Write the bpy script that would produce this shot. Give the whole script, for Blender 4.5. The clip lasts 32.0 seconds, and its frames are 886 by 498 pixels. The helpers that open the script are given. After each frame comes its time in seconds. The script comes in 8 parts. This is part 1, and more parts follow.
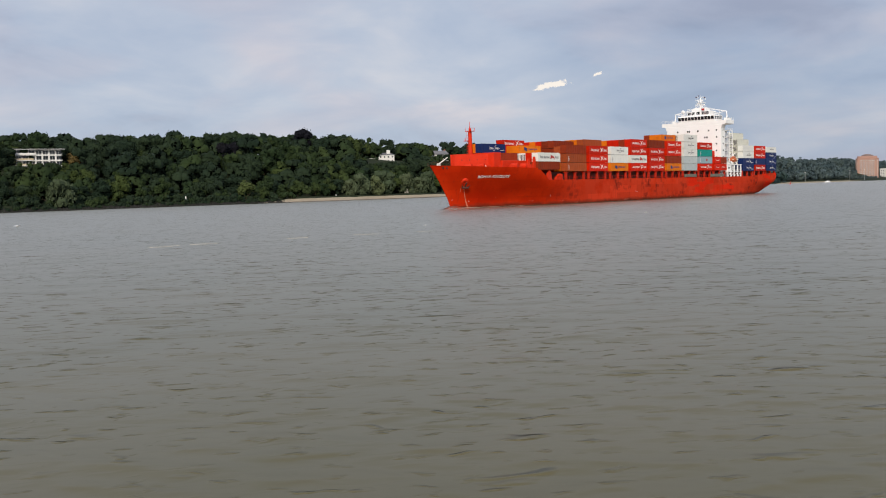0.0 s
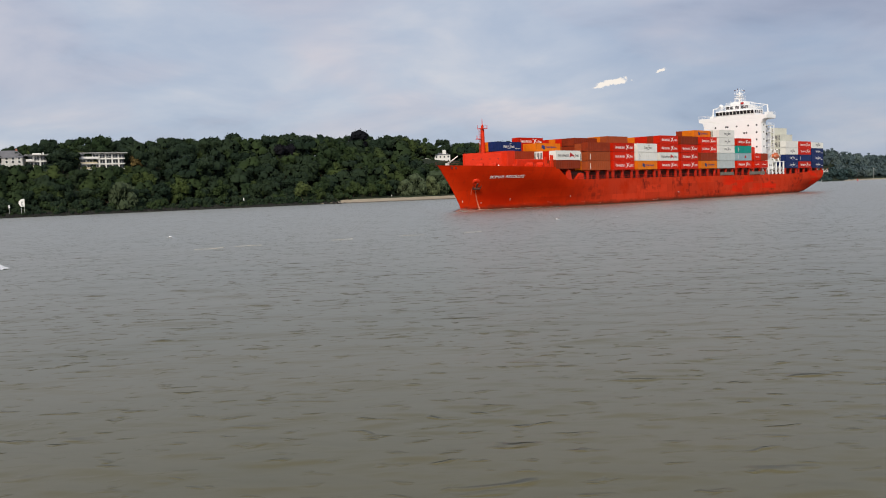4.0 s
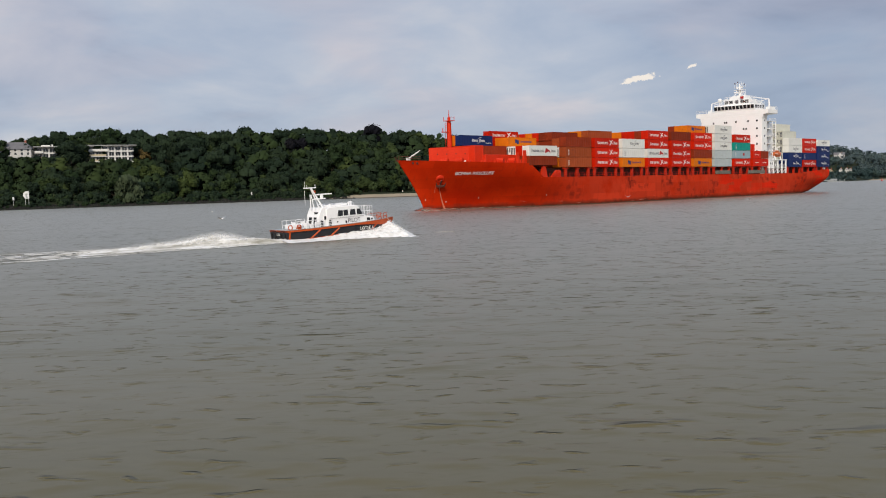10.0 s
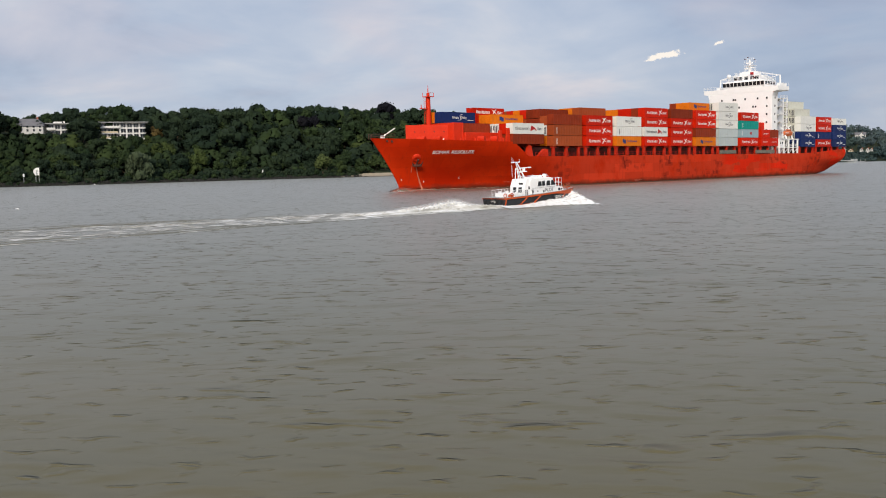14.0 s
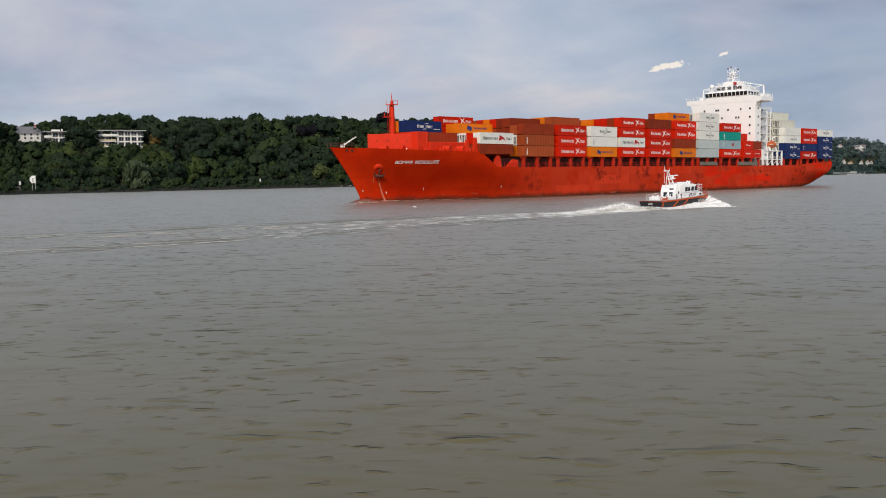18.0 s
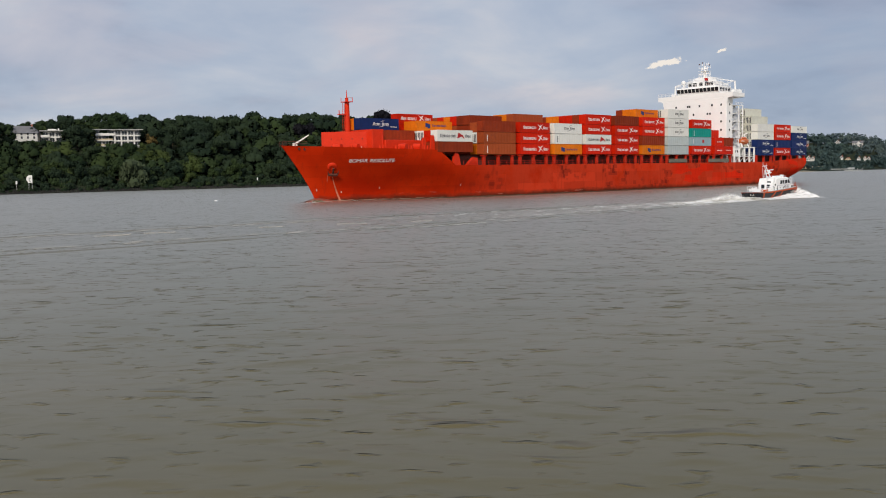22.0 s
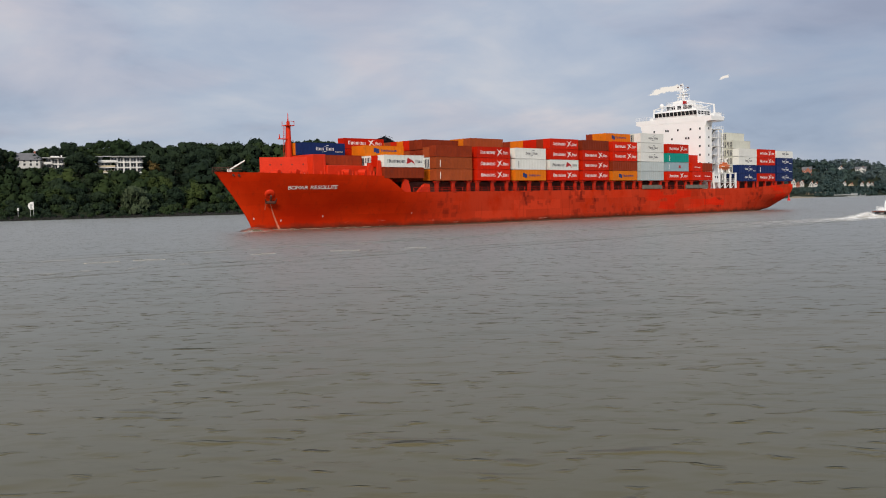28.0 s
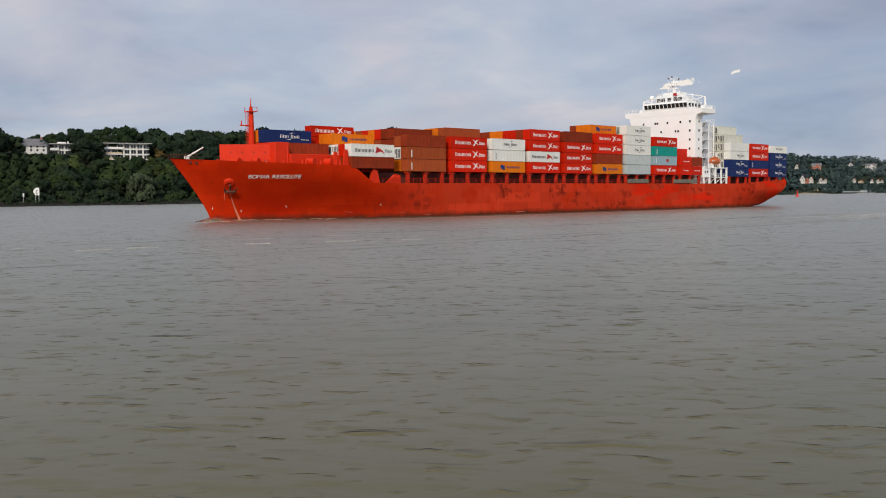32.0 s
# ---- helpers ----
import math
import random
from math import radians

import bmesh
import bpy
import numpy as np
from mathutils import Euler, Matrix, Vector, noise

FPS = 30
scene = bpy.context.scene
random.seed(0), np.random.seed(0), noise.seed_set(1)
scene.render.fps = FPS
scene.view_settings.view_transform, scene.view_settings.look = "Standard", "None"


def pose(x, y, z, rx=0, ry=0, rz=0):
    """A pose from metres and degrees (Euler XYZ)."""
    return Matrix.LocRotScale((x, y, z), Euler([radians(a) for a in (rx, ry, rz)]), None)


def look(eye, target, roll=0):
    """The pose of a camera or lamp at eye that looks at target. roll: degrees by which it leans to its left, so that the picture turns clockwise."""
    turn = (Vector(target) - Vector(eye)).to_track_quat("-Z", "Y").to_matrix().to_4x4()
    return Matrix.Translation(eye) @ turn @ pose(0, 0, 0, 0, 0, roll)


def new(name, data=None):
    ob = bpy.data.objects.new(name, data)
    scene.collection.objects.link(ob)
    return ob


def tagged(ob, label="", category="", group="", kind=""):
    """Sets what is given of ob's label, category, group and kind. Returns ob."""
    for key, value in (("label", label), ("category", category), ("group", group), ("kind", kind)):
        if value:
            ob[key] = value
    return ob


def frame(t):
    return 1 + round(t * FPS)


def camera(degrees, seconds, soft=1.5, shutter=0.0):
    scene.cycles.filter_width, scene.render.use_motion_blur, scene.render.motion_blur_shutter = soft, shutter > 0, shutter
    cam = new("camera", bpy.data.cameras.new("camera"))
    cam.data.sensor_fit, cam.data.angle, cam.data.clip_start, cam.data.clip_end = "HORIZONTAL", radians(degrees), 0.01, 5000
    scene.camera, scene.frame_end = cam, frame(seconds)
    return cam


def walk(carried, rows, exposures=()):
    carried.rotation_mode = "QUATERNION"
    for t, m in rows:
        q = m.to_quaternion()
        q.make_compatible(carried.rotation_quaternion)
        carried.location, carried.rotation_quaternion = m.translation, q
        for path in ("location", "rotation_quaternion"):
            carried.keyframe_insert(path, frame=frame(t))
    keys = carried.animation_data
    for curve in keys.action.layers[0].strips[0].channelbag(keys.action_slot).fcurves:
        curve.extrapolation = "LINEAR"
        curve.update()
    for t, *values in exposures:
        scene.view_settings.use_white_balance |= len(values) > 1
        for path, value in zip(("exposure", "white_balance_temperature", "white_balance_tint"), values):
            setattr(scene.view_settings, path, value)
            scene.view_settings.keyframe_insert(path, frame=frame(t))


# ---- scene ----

WET = -0.57                                # the height of the river
EYE = (0.0, 0.0, 5.78)                     # where the viewer's ferry ends up


def aim(along, turn, tilt, lean):
    """The camera's pose, so many metres along the river from EYE: degrees to the right of +y, above the horizon, and of lean."""
    a, b = radians(turn), radians(tilt)
    way = Vector((math.sin(a) * math.cos(b), math.cos(a) * math.cos(b), math.sin(b)))
    eye = Vector((along, 0.0, EYE[2]))
    return look(eye, eye + 100 * way, lean)


cam = camera(52.20, 32.0, soft=1.05)
walk(cam, [
    (0.0, aim(-23.83, 49.92, -3.84, -1.51)),
    (0.5, aim(-23.61, 49.62, -3.92, -1.38)),
    (1.0, aim(-23.38, 49.13, -4.07, -1.36)),
    (1.5, aim(-23.13, 48.50, -4.28, -1.46)),
    (2.0, aim(-22.86, 47.85, -4.41, -1.52)),
    (2.5, aim(-22.55, 47.32, -4.43, -1.66)),
    (3.0, aim(-22.20, 46.84, -4.33, -1.82)),
    (3.5, aim(-21.81, 46.43, -4.07, -2.00)),
    (5.5, aim(-18.97, 45.76, -3.19, -1.64)),
    (6.0, aim(-18.06, 45.69, -3.14, -1.58)),
    (6.5, aim(-17.13, 45.59, -3.12, -1.54)),
    (7.0, aim(-16.19, 45.52, -3.09, -1.49)),
    (7.5, aim(-15.25, 45.46, -3.09, -1.44)),
    (8.0, aim(-14.32, 45.42, -3.13, -1.37)),
    (8.5, aim(-13.42, 45.33, -3.25, -1.36)),
    (9.0, aim(-12.56, 45.24, -3.44, -1.35)),
    (9.5, aim(-11.74, 45.07, -3.68, -1.35)),
    (10.0, aim(-10.96, 44.86, -3.98, -1.39)),
    (10.5, aim(-10.24, 44.65, -4.27, -1.40)),
    (11.0, aim(-9.56, 44.43, -4.57, -1.42)),
    (11.5, aim(-8.93, 44.26, -4.84, -1.40)),
    (12.0, aim(-8.34, 44.10, -5.09, -1.39)),
    (12.5, aim(-7.78, 43.95, -5.27, -1.34)),
    (13.0, aim(-7.25, 43.83, -5.36, -1.29)),
    (13.5, aim(-6.75, 43.77, -5.35, -1.18)),
    (14.0, aim(-6.28, 43.74, -5.31, -1.12)),
    (14.5, aim(-5.83, 43.72, -5.15, -1.07)),
    (16.5, aim(-4.55, 43.66, -4.66, -1.02)),
    (17.0, aim(-4.39, 43.71, -4.62, -0.99)),
    (17.5, aim(-4.25, 43.70, -4.66, -0.91)),
    (18.0, aim(-4.13, 43.74, -4.68, -0.80)),
    (18.5, aim(-4.04, 43.79, -4.70, -0.65)),
    (19.0, aim(-3.96, 43.84, -4.74, -0.54)),
    (19.5, aim(-3.90, 43.83, -4.78, -0.52)),
    (20.0, aim(-3.84, 43.87, -4.83, -0.52)),
    (20.5, aim(-3.80, 43.88, -4.85, -0.66)),
    (21.0, aim(-3.75, 43.89, -4.85, -0.73)),
    (21.5, aim(-3.70, 43.87, -4.84, -0.85)),
    (22.0, aim(-3.65, 43.84, -4.82, -1.05)),
    (22.5, aim(-3.58, 43.80, -4.77, -1.17)),
    (23.0, aim(-3.50, 43.75, -4.70, -1.29)),
    (23.5, aim(-3.41, 43.69, -4.63, -1.47)),
    (24.0, aim(-3.30, 43.65, -4.54, -1.58)),
    (24.5, aim(-3.18, 43.62, -4.44, -1.67)),
    (25.0, aim(-3.05, 43.62, -4.29, -1.61)),
    (25.5, aim(-2.90, 43.63, -4.15, -1.52)),
    (27.5, aim(-2.09, 43.66, -3.22, -1.15)),
    (28.0, aim(-1.86, 43.62, -3.16, -1.11)),
    (28.5, aim(-1.63, 43.57, -3.21, -1.08)),
    (29.0, aim(-1.40, 43.52, -3.27, -1.02)),
    (29.5, aim(-1.17, 43.49, -3.34, -1.04)),
    (30.0, aim(-0.94, 43.47, -3.40, -1.03)),
    (30.5, aim(-0.70, 43.43, -3.46, -0.95)),
    (31.0, aim(-0.47, 43.42, -3.50, -0.73)),
    (31.5, aim(-0.24, 43.43, -3.53, -0.49)),
    (32.0, aim(-0.00, 43.14, -3.70, -0.32)),
], [(0, 0.08), (3, 0.09), (6, -0.04), (9, -0.05), (11, 0.02), (12.5, 0.11), (14, 0.12), (16.5, -0.03), (24, -0.05), (32, -0.04)])

# ---- world and light ----
SUN_TURN, SUN_HEIGHT = -124.0, 32.0        # the low sun stands to the viewer's left, behind thin cloud
world = bpy.data.worlds.new("overcast_sky")
scene.world = world
world.use_nodes = True
wt = world.node_tree
wt.nodes.clear()


def wnode(kind, **values):
    n = wt.nodes.new(kind)
    for key, value in values.items():
        n.inputs[key].default_value = value
    return n


def wramp(source, stops):
    r = wt.nodes.new("ShaderNodeValToRGB")
    while len(r.color_ramp.elements) < len(stops):
        r.color_ramp.elements.new(0.5)
    for e, (pos, col) in zip(r.color_ramp.elements, stops):
        e.position, e.color = pos, (*col, 1)
    wt.links.new(source, r.inputs["Fac"])
    return r


sky = wt.nodes.new("ShaderNodeTexSky")
sky.sky_type, sky.sun_disc = "NISHITA", False
sky.sun_elevation, sky.sun_rotation = radians(SUN_HEIGHT), radians(SUN_TURN)
sky_dim = wnode("ShaderNodeVectorMath")
sky_dim.operation = "SCALE"
sky_dim.inputs["Scale"].default_value = 0.09
wt.links.new(sky.outputs["Color"], sky_dim.inputs[0])
coord = wt.nodes.new("ShaderNodeTexCoord")
# clouds lie on a flat ceiling: divide by the height above the horizon
sep = wt.nodes.new("ShaderNodeSeparateXYZ")
wt.links.new(coord.outputs["Generated"], sep.inputs[0])
lift = wt.nodes.new("ShaderNodeMath")
lift.operation = "ADD"
lift.inputs[1].default_value = 0.30
wt.links.new(sep.outputs["Z"], lift.inputs[0])
lift_min = wt.nodes.new("ShaderNodeMath")
lift_min.operation = "MAXIMUM"
lift_min.inputs[1].default_value = 0.05
wt.links.new(lift.outputs[0], lift_min.inputs[0])
layer = wt.nodes.new("ShaderNodeVectorMath")                 # and are drawn out level
layer.operation = "MULTIPLY"
layer.inputs[1].default_value = (1.0, 1.0, 2.3)
wt.links.new(coord.outputs["Generated"], layer.inputs[0])
flat = wt.nodes.new("ShaderNodeVectorMath")
flat.operation = "DIVIDE"
wt.links.new(layer.outputs[0], flat.inputs[0])
wt.links.new(lift_min.outputs[0], flat.inputs[1])
big = wnode("ShaderNodeTexNoise", Scale=2.3, Detail=9.0, Roughness=0.52, Distortion=0.35)
wt.links.new(flat.outputs[0], big.inputs["Vector"])
tint = wnode("ShaderNodeTexNoise", Scale=2.0, Detail=5.0, Roughness=0.5)
shift = wt.nodes.new("ShaderNodeVectorMath")
shift.operation = "ADD"
shift.inputs[1].default_value = (4.0, 7.0, 2.0)
wt.links.new(flat.outputs[0], shift.inputs[0])
wt.links.new(shift.outputs[0], tint.inputs["Vector"])
cloud = wramp(big.outputs["Fac"], [(0.30, (0.345, 0.400, 0.520)), (0.44, (0.420, 0.480, 0.600)), (0.56, (0.485, 0.530, 0.630)), (0.70, (0.590, 0.60, 0.660))])
warm = wramp(tint.outputs["Fac"], [(0.48, (0.99, 1.0, 1.01)), (0.64, (1.10, 1.015, 0.985))])
mixed = wt.nodes.new("ShaderNodeMix")
mixed.data_type, mixed.blend_type = "RGBA", "MULTIPLY"
mixed.inputs["Factor"].default_value = 1.0
wt.links.new(cloud.outputs["Color"], mixed.inputs["A"])
wt.links.new(warm.outputs["Color"], mixed.inputs["B"])
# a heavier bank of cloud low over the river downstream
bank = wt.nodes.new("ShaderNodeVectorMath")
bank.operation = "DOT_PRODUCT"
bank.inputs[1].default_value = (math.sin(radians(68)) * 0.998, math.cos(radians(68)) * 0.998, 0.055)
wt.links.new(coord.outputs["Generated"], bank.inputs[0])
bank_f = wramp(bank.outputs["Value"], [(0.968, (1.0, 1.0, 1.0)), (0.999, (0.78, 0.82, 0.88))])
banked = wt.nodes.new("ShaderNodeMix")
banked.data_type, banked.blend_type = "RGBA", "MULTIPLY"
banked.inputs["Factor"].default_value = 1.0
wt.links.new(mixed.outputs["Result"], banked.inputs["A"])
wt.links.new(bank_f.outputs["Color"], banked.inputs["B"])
over = wt.nodes.new("ShaderNodeMix")
over.data_type = "RGBA"
over.inputs["Factor"].default_value = 0.90
wt.links.new(sky_dim.outputs[0], over.inputs["A"])
wt.links.new(banked.outputs["Result"], over.inputs["B"])
back = wnode("ShaderNodeBackground", Strength=1.0)
wt.links.new(over.outputs["Result"], back.inputs["Color"])
wout = wt.nodes.new("ShaderNodeOutputWorld")
wt.links.new(back.outputs[0], wout.inputs["Surface"])

sun = new("sun", bpy.data.lights.new("sun", "SUN"))
sun.data.energy, sun.data.angle, sun.data.color = 3.0, radians(14), (1.0, 0.90, 0.77)
sa, sh = radians(SUN_TURN), radians(SUN_HEIGHT)
sun.matrix_world = look((0, 0, 0), (-math.sin(sa) * math.cos(sh), -math.cos(sa) * math.cos(sh), -math.sin(sh)))
scene.view_settings.exposure = 0.0

# ---- materials ----
def node(nt, kind, **values):
    n = nt.nodes.new(kind)
    for key, value in values.items():
        n.inputs[key].default_value = value
    return n


def ramp(nt, source, stops):
    r = nt.nodes.new("ShaderNodeValToRGB")
    while len(r.color_ramp.elements) < len(stops):
        r.color_ramp.elements.new(0.5)
    for e, (pos, col) in zip(r.color_ramp.elements, stops):
        e.position, e.color = pos, (*col, 1) if len(col) == 3 else col
    nt.links.new(source, r.inputs["Fac"])
    return r.outputs["Color"]


def mix(nt, fac, a, b, blend="MIX"):
    m = nt.nodes.new("ShaderNodeMix")
    m.data_type, m.blend_type = "RGBA", blend
    for value, name in ((fac, "Factor"), (a, "A"), (b, "B")):
        if isinstance(value, (int, float)):
            m.inputs[name].default_value = value
        elif isinstance(value, tuple):
            m.inputs[name].default_value = (*value, 1)
        else:
            nt.links.new(value, m.inputs[name])
    return m.outputs["Result"]


def noise_tex(nt, scale, detail=5.0, rough=0.55, stretch=(1, 1, 1), shift=(0, 0, 0), random=False):
    tc = nt.nodes.new("ShaderNodeTexCoord")
    mp = nt.nodes.new("ShaderNodeMapping")
    mp.inputs["Scale"].default_value, mp.inputs["Location"].default_value = stretch, shift
    nt.links.new(tc.outputs["Object"], mp.inputs["Vector"])
    vec = mp.outputs[0]
    if random:
        info = nt.nodes.new("ShaderNodeObjectInfo")
        scaled = nt.nodes.new("ShaderNodeMath")
        scaled.operation, scaled.inputs[1].default_value = "MULTIPLY", 50.0
        nt.links.new(info.outputs["Random"], scaled.inputs[0])
        add = nt.nodes.new("ShaderNodeVectorMath")
        nt.links.new(vec, add.inputs[0])
        nt.links.new(scaled.outputs[0], add.inputs[1])
        vec = add.outputs[0]
    n = node(nt, "ShaderNodeTexNoise", Scale=scale, Detail=detail, Roughness=rough)
    nt.links.new(vec, n.inputs["Vector"])
    return n.outputs["Fac"]


def material(name, color, rough=0.6, metal=0.0, vary=0.12, scale=1.0, bump=0.0, bump_scale=8.0, dirt=None, dirt_at=(0.58, 0.72), stretch=(1, 1, 1), random=0.0, fine=1.0):
    """A painted or natural surface: two scales of tone, an optional stain with a shape of its own, and fine relief."""
    m = bpy.data.materials.new(name)
    m.use_nodes = True
    nt = m.node_tree
    b = nt.nodes["Principled BSDF"]
    lo, hi = tuple(c * (1 - vary) for c in color), tuple(min(1, c * (1 + vary)) for c in color)
    col = ramp(nt, noise_tex(nt, scale, 6, 0.6, stretch, random=True), [(0.3, lo), (0.7, hi)])
    grain = ramp(nt, noise_tex(nt, scale * 9, 3, 0.6, stretch), [(0.3, (1 - 0.07 * fine,) * 3), (0.7, (1 + 0.05 * fine,) * 3)])
    col = mix(nt, 1.0, col, grain, "MULTIPLY")
    if dirt:
        mask = ramp(nt, noise_tex(nt, scale * 1.7, 6, 0.7, stretch, (3, 5, 9), random=True), [(dirt_at[0], (0, 0, 0)), (dirt_at[1], (1, 1, 1))])
        col = mix(nt, mask, col, dirt)
    if random:
        info = nt.nodes.new("ShaderNodeObjectInfo")
        each = ramp(nt, info.outputs["Random"], [(0.0, (1 - random,) * 3), (1.0, (1 + random,) * 3)])
        col = mix(nt, 1.0, col, each, "MULTIPLY")
    nt.links.new(col, b.inputs["Base Color"])
    b.inputs["Roughness"].default_value, b.inputs["Metallic"].default_value = rough, metal
    b.inputs["Specular IOR Level"].default_value = 0.5 if rough < 0.2 else 0.22
    if bump:
        bp = node(nt, "ShaderNodeBump", Strength=min(1.0, bump), Distance=0.05 * bump)
        nt.links.new(noise_tex(nt, bump_scale, 5, 0.6, stretch), bp.inputs["Height"])
        nt.links.new(bp.outputs[0], b.inputs["Normal"])
    return m


hull_red = bpy.data.materials.new("weathered_hull_paint")
hull_red.use_nodes = True
nt = hull_red.node_tree
hb = nt.nodes["Principled BSDF"]
tc = nt.nodes.new("ShaderNodeTexCoord")
hsep = nt.nodes.new("ShaderNodeSeparateXYZ")
nt.links.new(tc.outputs["Object"], hsep.inputs[0])
base = ramp(nt, noise_tex(nt, 0.09, 6, 0.6), [(0.35, (0.43, 0.017, 0.0020)), (0.65, (0.56, 0.030, 0.0036))])
# the worn midship side: paler, chalky patches with upright edges
wear = ramp(nt, noise_tex(nt, 0.20, 6, 0.72, (0.7, 1, 0.55), (40, 0, 3)), [(0.32, (0, 0, 0)), (0.50, (1, 1, 1))])
mid = nt.nodes.new("ShaderNodeMapRange")
mid.inputs["From Min"].default_value, mid.inputs["From Max"].default_value = -66.0, -46.0
nt.links.new(hsep.outputs["X"], mid.inputs["Value"])
wear_mid = mix(nt, 1.0, wear, mid.outputs[0], "MULTIPLY")
base = mix(nt, wear_mid, base, (0.55, 0.044, 0.015))
# bare patches with square edges, in a few clusters
flank = nt.nodes.new("ShaderNodeCombineXYZ")                # along the side and up it
nt.links.new(hsep.outputs["X"], flank.inputs["X"])
nt.links.new(hsep.outputs["Z"], flank.inputs["Y"])


def paint_squares(wide, high, at, strength):
    """Touched-up or bare rectangles of one size, here and there."""
    squares = node(nt, "ShaderNodeTexBrick", Scale=1.0)
    squares.offset = 0.37
    squares.inputs["Mortar Size"].default_value, squares.inputs["Bias"].default_value = 0.0, 0.0
    squares.inputs["Brick Width"].default_value, squares.inputs["Row Height"].default_value = wide, high
    squares.inputs["Color1"].default_value, squares.inputs["Color2"].default_value = (0, 0, 0, 1), (1, 1, 1, 1)
    nt.links.new(flank.outputs[0], squares.inputs["Vector"])
    return ramp(nt, squares.outputs["Color"], [(at, (0, 0, 0)), (at + 0.02, (strength,) * 3)])


cluster = ramp(nt, noise_tex(nt, 0.11, 3, 0.5, (0.8, 1, 1), (5, 2, 2)), [(0.54, (0, 0, 0)), (0.60, (1, 1, 1))])
pm = mix(nt, 1.0, mix(nt, 1.0, paint_squares(2.1, 1.05, 0.74, 0.50), paint_squares(0.8, 1.2, 0.78, 0.45), "ADD"), cluster, "MULTIPLY")
base = mix(nt, mix(nt, 1.0, pm, mid.outputs[0], "MULTIPLY"), base, (0.20, 0.018, 0.009))
rust = ramp(nt, noise_tex(nt, 0.9, 8, 0.78, (1.5, 1, 0.35), (7, 2, 1)), [(0.56, (0, 0, 0)), (0.72, (0.26, 0.26, 0.26))])
base = mix(nt, mix(nt, 1.0, rust, mid.outputs[0], "MULTIPLY"), base, (0.15, 0.025, 0.014))
block = node(nt, "ShaderNodeTexVoronoi", Scale=0.22, Randomness=0.8)
block.distance = "CHEBYCHEV"
bmap = nt.nodes.new("ShaderNodeMapping")
bmap.inputs["Scale"].default_value, bmap.inputs["Location"].default_value = (0.6, 0.1, 2.0), (3.0, 0.0, 1.0)
nt.links.new(tc.outputs["Object"], bmap.inputs[0])
nt.links.new(bmap.outputs[0], block.inputs["Vector"])
bsep = nt.nodes.new("ShaderNodeSeparateColor")
nt.links.new(block.outputs["Color"], bsep.inputs[0])
# brighter red blocks on the after part of the side
bright_block = ramp(nt, bsep.outputs[1], [(0.66, (0, 0, 0)), (0.68, (0.80, 0.80, 0.80))])
aft_part = nt.nodes.new("ShaderNodeMapRange")
aft_part.inputs["From Min"].default_value, aft_part.inputs["From Max"].default_value = 30.0, 34.0
nt.links.new(hsep.outputs["X"], aft_part.inputs["Value"])
base = mix(nt, mix(nt, 1.0, bright_block, aft_part.outputs[0], "MULTIPLY"), base, (0.70, 0.020, 0.004))
streak = ramp(nt, noise_tex(nt, 1.2, 4, 0.6, (1.0, 1, 0.06), (1, 2, 3)), [(0.56, (0, 0, 0)), (0.74, (0.50, 0.50, 0.50))])
base = mix(nt, streak, base, (0.26, 0.022, 0.008))
# the boot top: bare and fouled close to the water, with an uneven edge
edge = nt.nodes.new("ShaderNodeMath")
edge.operation, edge.inputs[1].default_value = "MULTIPLY_ADD", 2.4
nt.links.new(noise_tex(nt, 0.25, 7, 0.75, (1, 1, 1.5), (9, 1, 4)), edge.inputs[0])
nt.links.new(hsep.outputs["Z"], edge.inputs[2])
low = nt.nodes.new("ShaderNodeMapRange")
low.inputs["From Min"].default_value, low.inputs["From Max"].default_value = 2.15, 0.95
nt.links.new(edge.outputs[0], low.inputs["Value"])
base = mix(nt, low.outputs[0], base, (0.105, 0.024, 0.012))
# plates: upright weld lines, some plates repainted darker or brighter
plate = node(nt, "ShaderNodeTexBrick", Scale=1.0)
plate.offset, plate.inputs["Mortar Size"].default_value = 0.5, 0.012
plate.inputs["Brick Width"].default_value, plate.inputs["Row Height"].default_value = 9.5, 2.6
for socket, tone in (("Color1", 0.80), ("Color2", 1.10), ("Mortar", 0.62)):
    plate.inputs[socket].default_value = (tone, tone, tone, 1)
plmap = nt.nodes.new("ShaderNodeCombineXYZ")
nt.links.new(hsep.outputs["X"], plmap.inputs["X"])
nt.links.new(hsep.outputs["Z"], plmap.inputs["Y"])
nt.links.new(plmap.outputs[0], plate.inputs["Vector"])
base = mix(nt, 0.75, base, mix(nt, 1.0, base, plate.outputs["Color"], "MULTIPLY"))
# fender rubs: dark grazes low on the worn side
graze = ramp(nt, noise_tex(nt, 0.22, 9, 0.82, (0.5, 1, 2.8), (12, 3, 8)), [(0.57, (0, 0, 0)), (0.70, (0.5, 0.5, 0.5))])
gband = nt.nodes.new("ShaderNodeMapRange")
gband.inputs["From Min"].default_value, gband.inputs["From Max"].default_value = 4.6, 1.6
nt.links.new(hsep.outputs["Z"], gband.inputs["Value"])
base = mix(nt, mix(nt, 1.0, graze, mix(nt, 1.0, gband.outputs[0], mid.outputs[0], "MULTIPLY"), "MULTIPLY"), base, (0.11, 0.022, 0.012))
scrape = ramp(nt, noise_tex(nt, 0.7, 5, 0.6, (0.16, 1, 2.2), (2, 8, 5)), [(0.66, (0, 0, 0)), (0.70, (0.7, 0.7, 0.7))])
sband = nt.nodes.new("ShaderNodeMapRange")
